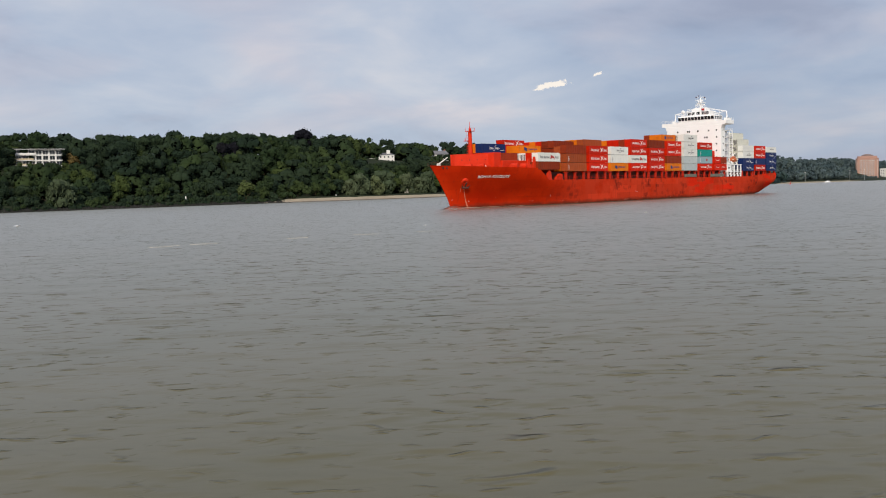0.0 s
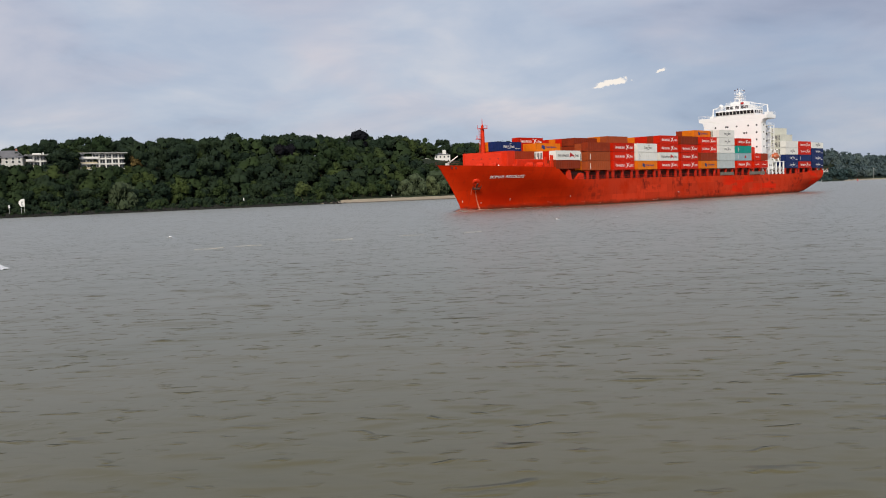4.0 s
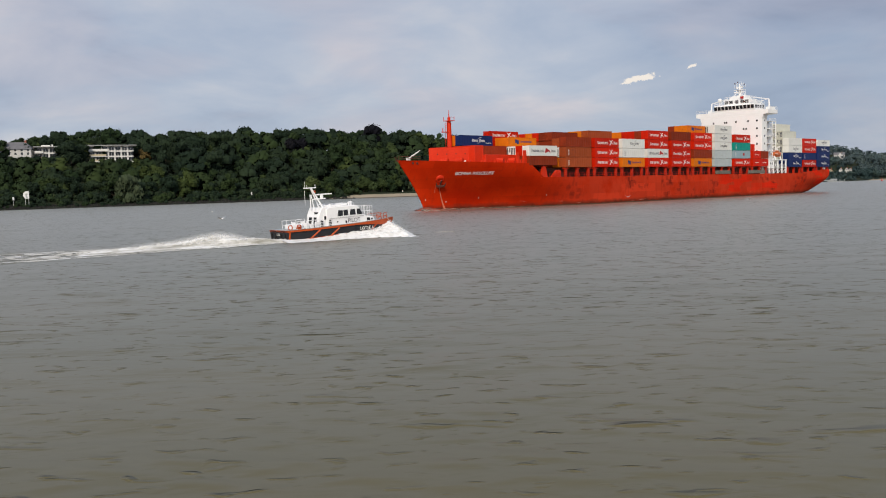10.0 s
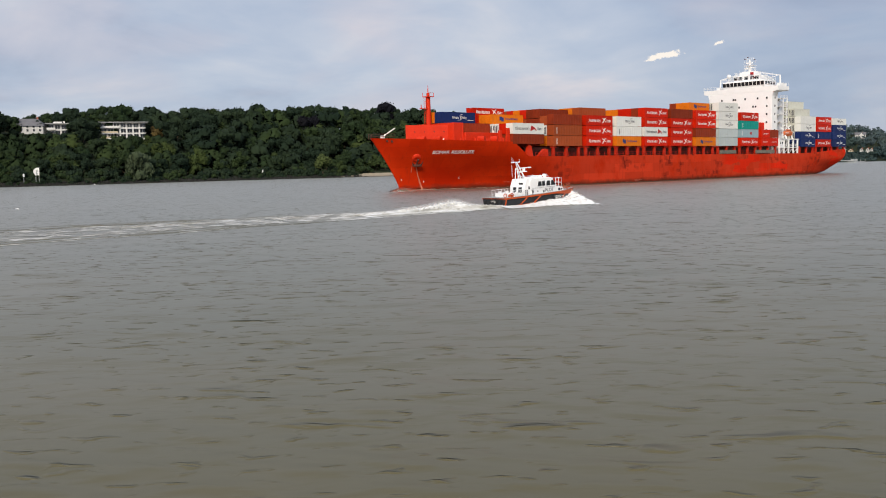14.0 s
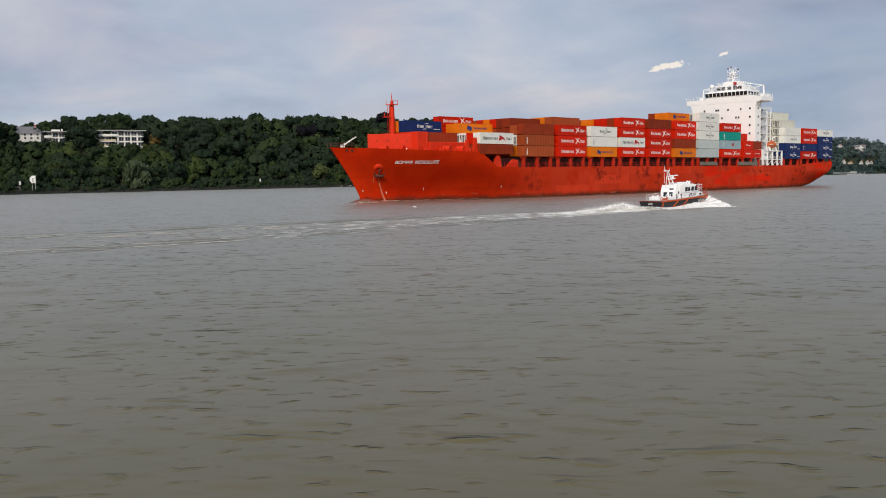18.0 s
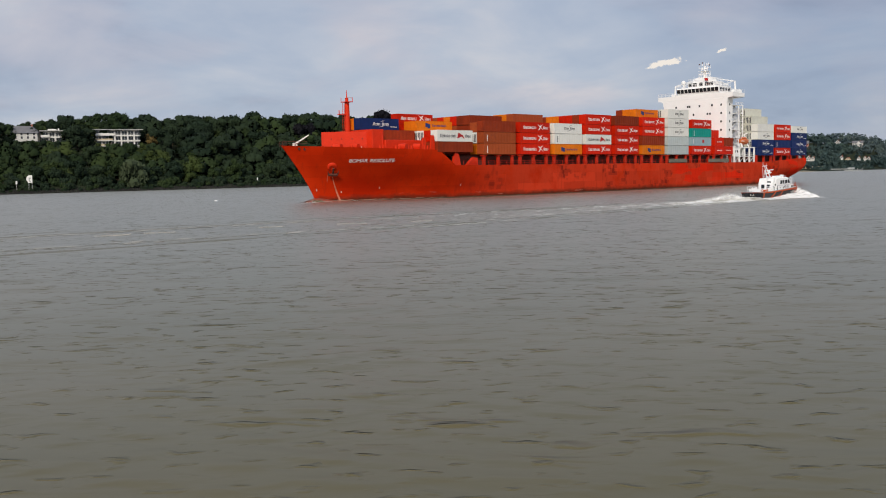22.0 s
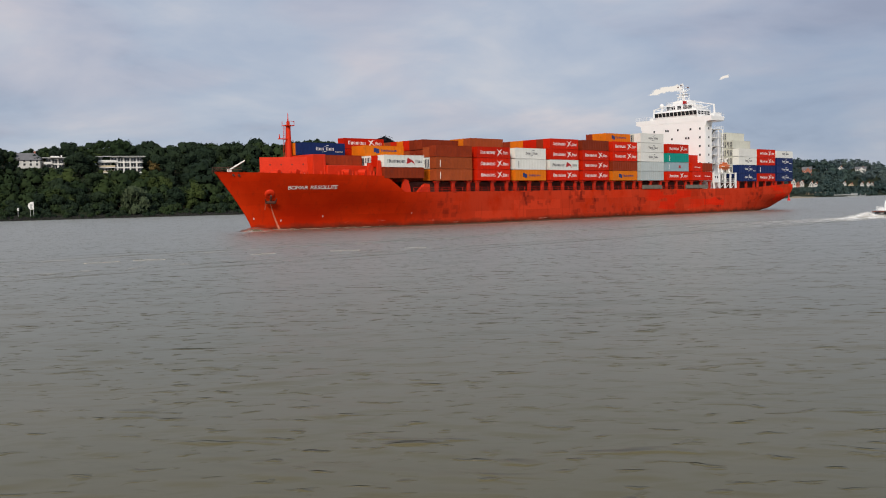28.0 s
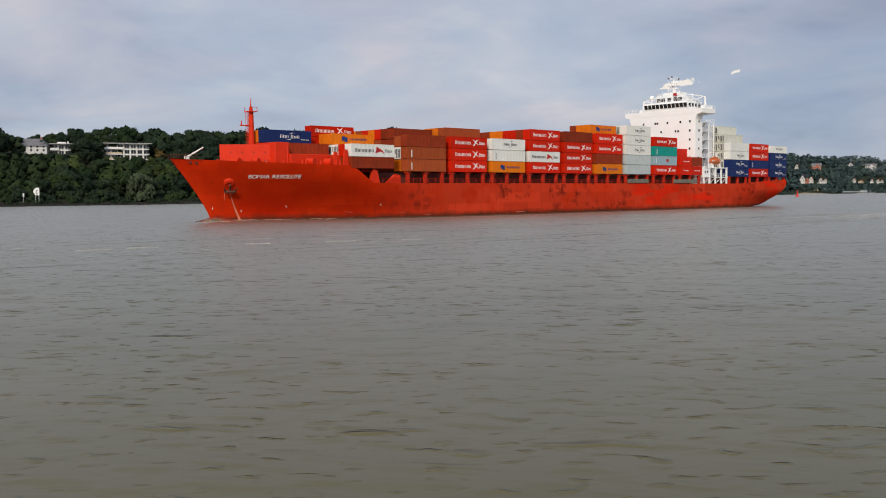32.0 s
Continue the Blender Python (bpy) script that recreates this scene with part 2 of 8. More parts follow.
sband.inputs["From Min"].default_value, sband.inputs["From Max"].default_value = 1.8, 0.0
nt.links.new(hsep.outputs["Z"], sband.inputs["Value"])
base = mix(nt, mix(nt, 1.0, scrape, sband.outputs[0], "MULTIPLY"), base, (0.55, 0.25, 0.18))
nt.links.new(base, hb.inputs["Base Color"])
hb.inputs["Roughness"].default_value = 0.75
hb.inputs["Specular IOR Level"].default_value = 0.03
hbump = node(nt, "ShaderNodeBump", Strength=0.35, Distance=0.12)
nt.links.new(noise_tex(nt, 0.35, 4, 0.5, (1, 1, 0.4)), hbump.inputs["Height"])
nt.links.new(hbump.outputs[0], hb.inputs["Normal"])

deck_red = material("deck_red_paint", (0.46, 0.020, 0.004), 0.6, vary=0.15, scale=0.4, dirt=(0.22, 0.04, 0.02), dirt_at=(0.6, 0.75))
bright_red = material("bright_red_paint", (0.62, 0.028, 0.004), 0.6, vary=0.08, scale=0.3, dirt=(0.45, 0.05, 0.02), dirt_at=(0.62, 0.8))
# dark steel; on the hatch coaming it carries the shade under the containers
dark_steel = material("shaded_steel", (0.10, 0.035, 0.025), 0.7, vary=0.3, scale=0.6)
white_steel = material("white_ship_paint", (0.85, 0.85, 0.84), 0.45, vary=0.03, scale=0.3, dirt=(0.78, 0.76, 0.72), dirt_at=(0.6, 0.85), fine=0.25)
grey_steel = material("grey_steel", (0.38, 0.40, 0.40), 0.5, vary=0.1)
dark_glass = material("dark_window_glass", (0.02, 0.022, 0.025), 0.12, vary=0.1)
black_rubber = material("black_rubber", (0.02, 0.02, 0.02), 0.7, vary=0.2, scale=3)
lettering = material("white_lettering", (0.78, 0.76, 0.72), 0.5, vary=0.04)
dark_lettering = material("dark_lettering", (0.03, 0.03, 0.05), 0.5, vary=0.04)
blue_lettering = material("blue_lettering", (0.02, 0.04, 0.16), 0.5, vary=0.04)
red_lettering = material("red_lettering", (0.40, 0.02, 0.02), 0.5, vary=0.04)
life_orange = material("lifeboat_orange", (0.56, 0.14, 0.045), 0.45, vary=0.08)
# the stowed ladders' shadow is put into this darker colour
gangway_grey = material("shaded_aluminium", (0.17, 0.15, 0.12), 0.6, vary=0.2, scale=0.8)
cargo_paint = {
    "red": material("red_container_paint", (0.53, 0.016, 0.003), 0.5, vary=0.10, scale=0.5, dirt=(0.34, 0.022, 0.010), random=0.15),
    "rust": material("rust_brown_container_paint", (0.24, 0.033, 0.011), 0.55, vary=0.12, scale=0.5, dirt=(0.13, 0.03, 0.02), random=0.2),
    "brown": material("brown_container_paint", (0.33, 0.066, 0.020), 0.55, vary=0.10, scale=0.5, dirt=(0.18, 0.045, 0.028), random=0.12),
    "orange": material("orange_container_paint", (0.66, 0.165, 0.008), 0.5, vary=0.08, scale=0.5, dirt=(0.40, 0.11, 0.02), random=0.06),
    "white": material("white_container_paint", (0.72, 0.72, 0.68), 0.45, vary=0.04, scale=0.5, dirt=(0.48, 0.43, 0.36), dirt_at=(0.62, 0.8), random=0.04),
    "cream": material("cream_container_paint", (0.60, 0.60, 0.52), 0.5, vary=0.06, scale=0.5, dirt=(0.42, 0.38, 0.30), random=0.06),
    "grey": material("pale_grey_container_paint", (0.46, 0.51, 0.51), 0.5, vary=0.05, scale=0.5, dirt=(0.36, 0.36, 0.33), random=0.05),
    "slate": material("grey_blue_container_paint", (0.28, 0.38, 0.42), 0.5, vary=0.06, scale=0.5, random=0.05),
    "teal": material("teal_container_paint", (0.012, 0.26, 0.215), 0.5, vary=0.08, scale=0.5, random=0.05),
    "blue": material("navy_container_paint", (0.012, 0.026, 0.105), 0.5, vary=0.10, scale=0.5, random=0.12),
}
for paint in cargo_paint.values():
    paint.node_tree.nodes["Principled BSDF"].inputs["Specular IOR Level"].default_value = 0.08
COLOUR_WORDS = {"red": "red", "rust": "rust-brown", "brown": "brown", "orange": "orange", "white": "white", "cream": "cream", "grey": "pale grey", "slate": "grey-blue", "teal": "teal", "blue": "navy blue"}


# ---- mesh helpers ----
def smooth_step(a, b, x):
    s = min(1.0, max(0.0, (x - a) / (b - a)))
    return s * s * (3 - 2 * s)


def add_box(bm, x0, x1, y0, y1, z0, z1, bevel=0.0):
    vs = [bm.verts.new((x, y, z)) for x in (x0, x1) for y in (y0, y1) for z in (z0, z1)]
    quads = ((0, 1, 3, 2), (4, 6, 7, 5), (0, 4, 5, 1), (2, 3, 7, 6), (0, 2, 6, 4), (1, 5, 7, 3))
    fs = [bm.faces.new([vs[i] for i in q]) for q in quads]
    if bevel:
        bmesh.ops.bevel(bm, geom=list({e for f in fs for e in f.edges}), offset=bevel, segments=1, affect="EDGES")
    return bm


def box(x0, x1, y0, y1, z0, z1, bevel=0.0):
    return add_box(bmesh.new(), x0, x1, y0, y1, z0, z1, bevel)


def add_rod(bm, a, b, r, r2=None, sides=8):
    a, b = Vector(a), Vector(b)
    r2 = r if r2 is None else r2
    way = (b - a).normalized()
    u = way.orthogonal().normalized()
    w = way.cross(u)
    rings = []
    for c, rad in ((a, r), (b, r2)):
        rings.append([bm.verts.new(c + rad * (math.cos(2 * math.pi * i / sides) * u + math.sin(2 * math.pi * i / sides) * w)) for i in range(sides)])
    for i in range(sides):
        bm.faces.new((rings[0][i], rings[0][(i + 1) % sides], rings[1][(i + 1) % sides], rings[1][i]))
    bm.faces.new(rings[0][::-1])
    bm.faces.new(rings[1])
    return bm


def rod(a, b, r, r2=None, sides=8):
    return add_rod(bmesh.new(), a, b, r, r2, sides)


def prism(points, axis, lo, hi, bevel=0.0):
    """A flat outline (pairs) swept along an axis from lo to hi."""
    bm = bmesh.new()
    def at(p, d):
        return {"x": (d, p[0], p[1]), "y": (p[0], d, p[1]), "z": (p[0], p[1], d)}[axis]
    a = [bm.verts.new(at(p, lo)) for p in points]
    b = [bm.verts.new(at(p, hi)) for p in points]
    n = len(points)
    for i in range(n):
        bm.faces.new((a[i], a[(i + 1) % n], b[(i + 1) % n], b[i]))
    bm.faces.new(a[::-1])
    bm.faces.new(b)
    bmesh.ops.recalc_face_normals(bm, faces=bm.faces[:])
    if bevel:
        bmesh.ops.bevel(bm, geom=bm.edges[:], offset=bevel, segments=1, affect="EDGES")
    return bm


def mesh_of(bm, name, mat, smooth=False):
    me = bpy.data.meshes.new(name)
    bmesh.ops.recalc_face_normals(bm, faces=bm.faces[:])
    bm.to_mesh(me)
    bm.free()
    for m in (mat if isinstance(mat, (list, tuple)) else (mat,)):
        me.materials.append(m)
    if smooth:
        for f in me.polygons:
            f.use_smooth = True
    return me


def part(name, bm, mat, parent, label="", smooth=False):
    ob = new(name, mesh_of(bm, name, mat, smooth))
    ob.parent = parent
    if label:
        tagged(ob, label)
    return ob


def share(name, me, parent, m, label=""):
    """One more object on a mesh that is already there."""
    ob = new(name, me)
    ob.parent = parent
    ob.matrix_basis = m
    if label:
        tagged(ob, label)
    return ob


def thing(name, label, category, group="", kind="", at=None):
    ob = new(name)
    ob.empty_display_size = 0.5
    if at is not None:
        ob.matrix_basis = at
    return tagged(ob, label, category, group, kind)


def text_mesh(name, words, size, mat, depth=0.02):
    cu = bpy.data.curves.new(name, "FONT")
    cu.body, cu.size, cu.extrude = words, size, depth
    cu.align_x = "CENTER"
    tmp = new("lettering_source", cu)
    me = bpy.data.meshes.new_from_object(tmp.evaluated_get(bpy.context.evaluated_depsgraph_get()))
    bpy.data.objects.remove(tmp)
    me.materials.clear()
    me.materials.append(mat)
    return me

# ---- water, shore and hill ----
water_mat = bpy.data.materials.new("brown_river_water")
water_mat.use_nodes = True
nt = water_mat.node_tree
wb = nt.nodes["Principled BSDF"]
murk = ramp(nt, noise_tex(nt, 0.03, 5, 0.55, (1, 1.8, 1)), [(0.30, (0.098, 0.092, 0.050)), (0.52, (0.112, 0.100, 0.054)), (0.70, (0.130, 0.113, 0.066))])
nt.links.new(murk, wb.inputs["Base Color"])
wb.inputs["Roughness"].default_value = 1.0
wb.inputs["Specular IOR Level"].default_value = 0.0


def crest_noise(scale, detail, along, shift, lo, hi, lean=1.1):
    """Noise drawn out along the wave crests, of which only the peaks stand up."""
    tcw = nt.nodes.new("ShaderNodeTexCoord")
    turned = nt.nodes.new("ShaderNodeMapping")
    turned.inputs["Rotation"].default_value = (0, 0, radians(45))
    turned.inputs["Location"].default_value = (shift, shift * 1.7, 0)
    nt.links.new(tcw.outputs["Object"], turned.inputs["Vector"])
    drawn = nt.nodes.new("ShaderNodeMapping")
    drawn.inputs["Scale"].default_value = (along, 1.0, 1.0)
    nt.links.new(turned.outputs[0], drawn.inputs["Vector"])
    first = node(nt, "ShaderNodeTexNoise", Scale=scale, Detail=detail, Roughness=0.45, Distortion=0.25)
    nt.links.new(drawn.outputs[0], first.inputs["Vector"])
    push = nt.nodes.new("ShaderNodeCombineXYZ")                # crests are leaned to fit the camera's view: faces towards it steep, backs long
    ahead = nt.nodes.new("ShaderNodeMath")
    ahead.operation, ahead.inputs[1].default_value = "MULTIPLY", lean / scale
    nt.links.new(first.outputs["Fac"], ahead.inputs[0])
    nt.links.new(ahead.outputs[0], push.inputs["Y"])
    leaning = nt.nodes.new("ShaderNodeVectorMath")
    nt.links.new(drawn.outputs[0], leaning.inputs[0])
    nt.links.new(push.outputs[0], leaning.inputs[1])
    n = node(nt, "ShaderNodeTexNoise", Scale=scale, Detail=detail, Roughness=0.45, Distortion=0.25)
    nt.links.new(leaning.outputs[0], n.inputs["Vector"])
    r = nt.nodes.new("ShaderNodeMapRange")
    r.interpolation_type = "SMOOTHERSTEP"
    r.inputs["From Min"].default_value, r.inputs["From Max"].default_value = lo, hi
    nt.links.new(n.outputs["Fac"], r.inputs["Value"])
    return r.outputs[0]


# the wind touches the water in patches, with smoother water between
gust = ramp(nt, noise_tex(nt, 0.10, 3, 0.55, (1.0, 1.0, 1.0), (4, 9, 0)), [(0.38, (0.30, 0.30, 0.30)), (0.60, (1.2, 1.2, 1.2))])
ripple = node(nt, "ShaderNodeBump", Strength=1.0, Distance=0.007)
nt.links.new(crest_noise(1.9, 1, 0.5, 0.0, 0.3, 0.8), ripple.inputs["Height"])
dash = node(nt, "ShaderNodeBump", Strength=1.0, Distance=0.13)
nt.links.new(mix(nt, 1.0, crest_noise(1.9, 2.2, 0.5, 13.0, 0.57, 0.82), gust, "MULTIPLY"), dash.inputs["Height"])
crest = node(nt, "ShaderNodeBump", Strength=1.0, Distance=0.22)
nt.links.new(mix(nt, 1.0, crest_noise(0.75, 2.4, 0.5, 31.0, 0.59, 0.85), gust, "MULTIPLY"), crest.inputs["Height"])
nt.links.new(crest.outputs[0], dash.inputs["Normal"])
nt.links.new(dash.outputs[0], ripple.inputs["Normal"])
nt.links.new(ripple.outputs[0], wb.inputs["Normal"])
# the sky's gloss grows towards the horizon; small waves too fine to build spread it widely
# its colour is warmed, which takes blue out of the reflected sky
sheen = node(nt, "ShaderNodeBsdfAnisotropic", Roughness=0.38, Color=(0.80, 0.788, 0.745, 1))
nt.links.new(ripple.outputs[0], sheen.inputs["Normal"])
fres = node(nt, "ShaderNodeFresnel", IOR=1.33)
nt.links.new(ripple.outputs[0], fres.inputs["Normal"])
level = nt.nodes.new("ShaderNodeCombineXYZ")
level.inputs["Z"].default_value = 1.0
fres_level = node(nt, "ShaderNodeFresnel", IOR=1.33)
nt.links.new(level.outputs[0], fres_level.inputs["Normal"])
gloss = nt.nodes.new("ShaderNodeMath")
gloss.operation = "MINIMUM"
nt.links.new(fres.outputs[0], gloss.inputs[0])
nt.links.new(fres_level.outputs[0], gloss.inputs[1])
lessen = nt.nodes.new("ShaderNodeMath")
lessen.operation, lessen.inputs[1].default_value, lessen.inputs[2].default_value = "MULTIPLY_ADD", 0.42, 0.86
nt.links.new(gloss.outputs[0], lessen.inputs[0])
rough_sea = nt.nodes.new("ShaderNodeMath")
rough_sea.operation = "DIVIDE"
nt.links.new(gloss.outputs[0], rough_sea.inputs[0])
nt.links.new(lessen.outputs[0], rough_sea.inputs[1])
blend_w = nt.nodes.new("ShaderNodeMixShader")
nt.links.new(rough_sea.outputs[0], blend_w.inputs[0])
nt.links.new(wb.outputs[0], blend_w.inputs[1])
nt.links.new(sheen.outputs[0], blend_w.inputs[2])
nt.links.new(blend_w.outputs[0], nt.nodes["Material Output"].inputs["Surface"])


def build_water():
    """A sheet to the horizon, finest before the viewer, with wind chop of many short wave trains."""
    ahead = np.concatenate([[-4000.0, -900.0, -150.0, -60.0, -34.0], np.arange(-16.0, 30.0, 0.115), 30.0 + np.geomspace(16.0, 440, 330) - 15.88, np.geomspace(480, 5000, 22)])
    side = np.concatenate([[-6000.0, -1500.0], np.linspace(-1, 1, 560), [1500.0, 6000.0]])
    w, u = np.meshgrid(ahead, side, indexing="xy")
    reach = np.where(w < 500, 24.0 + 0.56 * np.maximum(w + 34.0, 6.0), 24.0 + 0.9 * w)
    u = np.where(np.abs(u) <= 1, u * reach - 10.0, u)                # across the view; w goes along it
    x, y = (w + u) * math.sqrt(0.5), (w - u) * math.sqrt(0.5)
    r = np.maximum(14.0, np.minimum(np.hypot(x, y), np.hypot(x + 23.8, y)))
    z = np.zeros_like(x)
    gen = np.random.default_rng(4)
    for k in range(60):
        length = 0.5 * (4.2 ** (k / 59.0))
        way = np.radians(45 + gen.normal(0, 24))
        kx, ky = 2 * np.pi / length * np.cos(way), 2 * np.pi / length * np.sin(way)
        fade = np.clip((length / (r * 0.0068) - 3.0) / 5.0, 0, 1)
        z += length ** 0.72 * fade * np.sin(x * kx + y * ky + gen.uniform(0, 6.3))
    # only the highest meetings of the wave trains stand up as short steep crests
    patch = 0.6 + 0.4 * np.sin(x * 0.11 + 2.0 * np.sin(y * 0.05)) * np.sin(y * 0.13 + 1.7 * np.sin(x * 0.07))
    s = z / np.std(z[30:520, 20:350])
    swell = np.zeros_like(x)
    for k in range(14):
        length = gen.uniform(2.5, 7.0)
        way = np.radians(45 + gen.normal(0, 28))
        swell += 0.006 * np.sin(2 * np.pi / length * (x * np.cos(way) + y * np.sin(way)) + gen.uniform(0, 6.3)) * np.clip((length / (r * 0.0068) - 3.0) / 5.0, 0, 1)
    z = 0.0016 * patch * np.exp(np.clip(1.35 * s, -5, 2.5)) + 0.0040 * s + swell - 0.02
    lean = np.clip(z + 0.02, 0, 0.08) * 2.2                   # the crests are leaned towards the camera here too
    x, y = x - lean * math.sqrt(0.5), y - lean * math.sqrt(0.5)
    na, nr = x.shape
    co = np.stack([x, y, z], -1).reshape(-1, 3)
    i = np.arange(na)[:, None] * nr + np.arange(nr - 1)[None, :]
    i = i[:-1]
    nxt = i + nr
    quads = np.stack([i, nxt, nxt + 1, i + 1], -1).reshape(-1, 4)
    me = bpy.data.meshes.new("water")
    me.vertices.add(len(co))
    me.vertices.foreach_set("co", co.ravel())
    me.loops.add(quads.size)
    me.loops.foreach_set("vertex_index", quads.ravel())
    me.polygons.add(len(quads))
    me.polygons.foreach_set("loop_start", np.arange(0, quads.size, 4))
    me.polygons.foreach_set("use_smooth", np.ones(len(quads), bool))
    me.update(calc_edges=True)
    me.materials.append(water_mat)
    return me


water = tagged(new("water", build_water()), "brown-grey river water with short wind waves", "water", kind="structure")

SHORE_Y = 440.0
earth = material("leafy_ground", (0.020, 0.028, 0.012), 0.9, vary=0.3, scale=0.05, dirt=(0.035, 0.032, 0.02), bump=0.4, bump_scale=0.4)
sand = material("beach_sand", (0.36, 0.30, 0.22), 0.9, vary=0.12, scale=0.08, dirt=(0.30, 0.26, 0.19), bump=0.2, bump_scale=1.0)
wet_sand = material("wet_sand", (0.13, 0.105, 0.075), 0.6, vary=0.15, scale=0.2)
stone_dark = material("dark_revetment_stone", (0.024, 0.024, 0.022), 0.8, vary=0.35, scale=0.4, bump=0.6, bump_scale=1.2)


def hill(x, y):
    """Height of the land at a place: a low bank, then the wooded slope."""
    d = y - shore_y(x)
    ridge = 30.0 - 4.0 * smooth_step(420, 700, x) + 14.0 * smooth_step(750, 950, x) - 13 * smooth_step(1250, 1700, x) + 3.0 * math.sin(x * 0.013 + 1.0) + 2.0 * math.sin(x * 0.031)
    up = 0.4 + 2.3 * smooth_step(0, 9, d) + ridge * smooth_step(14, 125, d)
    return up if d > 0 else -1.5 + 1.9 * smooth_step(-14, 0, d)


def shore_y(x):
    return SHORE_Y + 9.0 * math.sin(x * 0.006 + 0.5) - 8.0 * smooth_step(250, 420, x) + 30 * smooth_step(700, 1100, x)


def build_land():
    xs = np.concatenate([np.linspace(-900, -50, 18), np.linspace(-20, 760, 120), np.linspace(790, 1900, 60), np.linspace(2000, 4600, 14)])
    ds = np.concatenate([np.linspace(-16, 20, 22), np.linspace(24, 150, 30), np.linspace(170, 420, 12), np.linspace(600, 4000, 6)])
    bm = bmesh.new()
    g = [[bm.verts.new((x, shore_y(x) + d, hill(x, shore_y(x) + d) + (0.5 * noise.noise(Vector((x * 0.05, d * 0.1, 0))) if d > 4 else 0))) for d in ds] for x in xs]
    for a, b in zip(g, g[1:]):
        for j in range(len(ds) - 1):
            bm.faces.new((a[j], b[j], b[j + 1], a[j + 1]))
    return bm


land = new("ground", mesh_of(build_land(), "ground", earth, True))
tagged(land, "wooded river bank rising to a ridge", "ground", kind="structure")

# ---- the container ship: bow towards -x, its middle at the origin ----
BEAM = 13.75
ship = thing("container_ship", "red-hulled container ship under way, loaded with stacked containers", "ship")


def stem_x(z):
    return -99.3 - 9.5 * max(0.0, z / 13.4) ** 1.22 + 0.25 * min(0.0, z)


def rail_z(x):
    if x < -71.8:
        return 11.45 + 1.2 * (max(0.0, (-71.8 - x) / 37.0)) ** 1.4
    if x < -65.6:
        return 11.45 - 3.85 * (x + 71.8) / 6.2
    return 7.6 + 1.4 * smooth_step(88, 127, x)


def half_breadth(x, z):
    entry = 62.0 - 23.0 * smooth_step(0, 12, z)
    s = min(1.0, max(0.0, (x - stem_x(z)) / entry))
    power = 1.55 + 0.65 * smooth_step(0, 11, z)
    b = BEAM * (1 - (1 - s) ** power)
    if x > 70:
        run = min(1.0, (x - 70) / 57.0)
        b *= 1 - 0.46 * run ** 1.9 * (1 - smooth_step(-1.0, 6.0, z)) - 0.03 * run ** 2
    return b


def keel_z(x):
    return -1.4 + 1.3 * smooth_step(98, 112, x) + 7.4 * (max(0.0, x - 109.0) / 18.0) ** 2.7


def build_hull():
    bm = bmesh.new()
    xs = [-108.8 + 36.8 * (i / 26) ** 1.35 for i in range(27)] + [-70.5, -69, -67.5, -65.6]
    xs += [-62 + 6 * i for i in range(28)] + [103 + 2.0 * i for i in range(8)] + [118.5 + i for i in range(8)] + [126.3, 127.0]
    rows = 15
    grid = {}
    for side in (-1, 1):
        for i, nominal in enumerate(xs):
            for j in range(rows):
                top, low = rail_z(nominal), keel_z(nominal)
                z = low + (top - low) * j / (rows - 1)
                slide = 1 - min(1.0, (nominal + 108.8) / 42.0)
                x = nominal + (stem_x(z) + 108.8) * slide
                y = half_breadth(x, z) if i else 0.06
                grid[side, i, j] = bm.verts.new((x, side * max(0.06, y), z))
        for i in range(len(xs) - 1):
            for j in range(rows - 1):
                bm.faces.new((grid[side, i, j], grid[side, i + 1, j], grid[side, i + 1, j + 1], grid[side, i, j + 1]))
    last = len(xs) - 1
    for j in range(rows - 1):                                   # transom and stem
        bm.faces.new([grid[-1, last, j], grid[1, last, j], grid[1, last, j + 1], grid[-1, last, j + 1]])
        bm.faces.new([grid[-1, 0, j], grid[1, 0, j], grid[1, 0, j + 1], grid[-1, 0, j + 1]])
    for i in range(last):                                       # bottom
        bm.faces.new([grid[-1, i, 0], grid[-1, i + 1, 0], grid[1, i + 1, 0], grid[1, i, 0]])
    return bm


part("hull", build_hull(), hull_red, ship, "weathered orange-red steel hull with rusty scrapes", smooth=True)


def build_deck():
    """Forecastle, main deck and the inner side of the bulwark, set below the rail."""
    bm = bmesh.new()
    xs = [-106.5 + 3.1 * i for i in range(12)] + [-71.9, -71.8, -65.0] + [-60 + 9.3 * i for i in range(20)] + [126.6]
    rows = []
    for x in xs:
        z = 11.0 if x < -71.85 else 7.3 if x < 90 else 7.3 + 1.4 * smooth_step(88, 127, x)
        b = max(0.05, half_breadth(x, z) - 0.12)
        rows.append((bm.verts.new((x, -b, z)), bm.verts.new((x, b, z))))
    for a, b in zip(rows, rows[1:]):
        bm.faces.new((a[0], b[0], b[1], a[1]))
    return bm


part("deck", build_deck(), deck_red, ship)

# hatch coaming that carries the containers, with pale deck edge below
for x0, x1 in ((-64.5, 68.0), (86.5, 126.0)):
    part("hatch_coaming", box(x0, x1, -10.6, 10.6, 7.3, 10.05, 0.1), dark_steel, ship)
part("forecastle_hold", box(-85.0, -65.5, -9.5, 9.5, 10.9, 13.9, 0.1), bright_red, ship)
post_mesh = mesh_of(add_box(add_box(bmesh.new(), -0.45, 0.45, -0.35, 0.35, 0, 2.9, 0.08), -0.8, 0.8, -0.5, 0.5, 2.62, 2.95), "pedestal", deck_red)
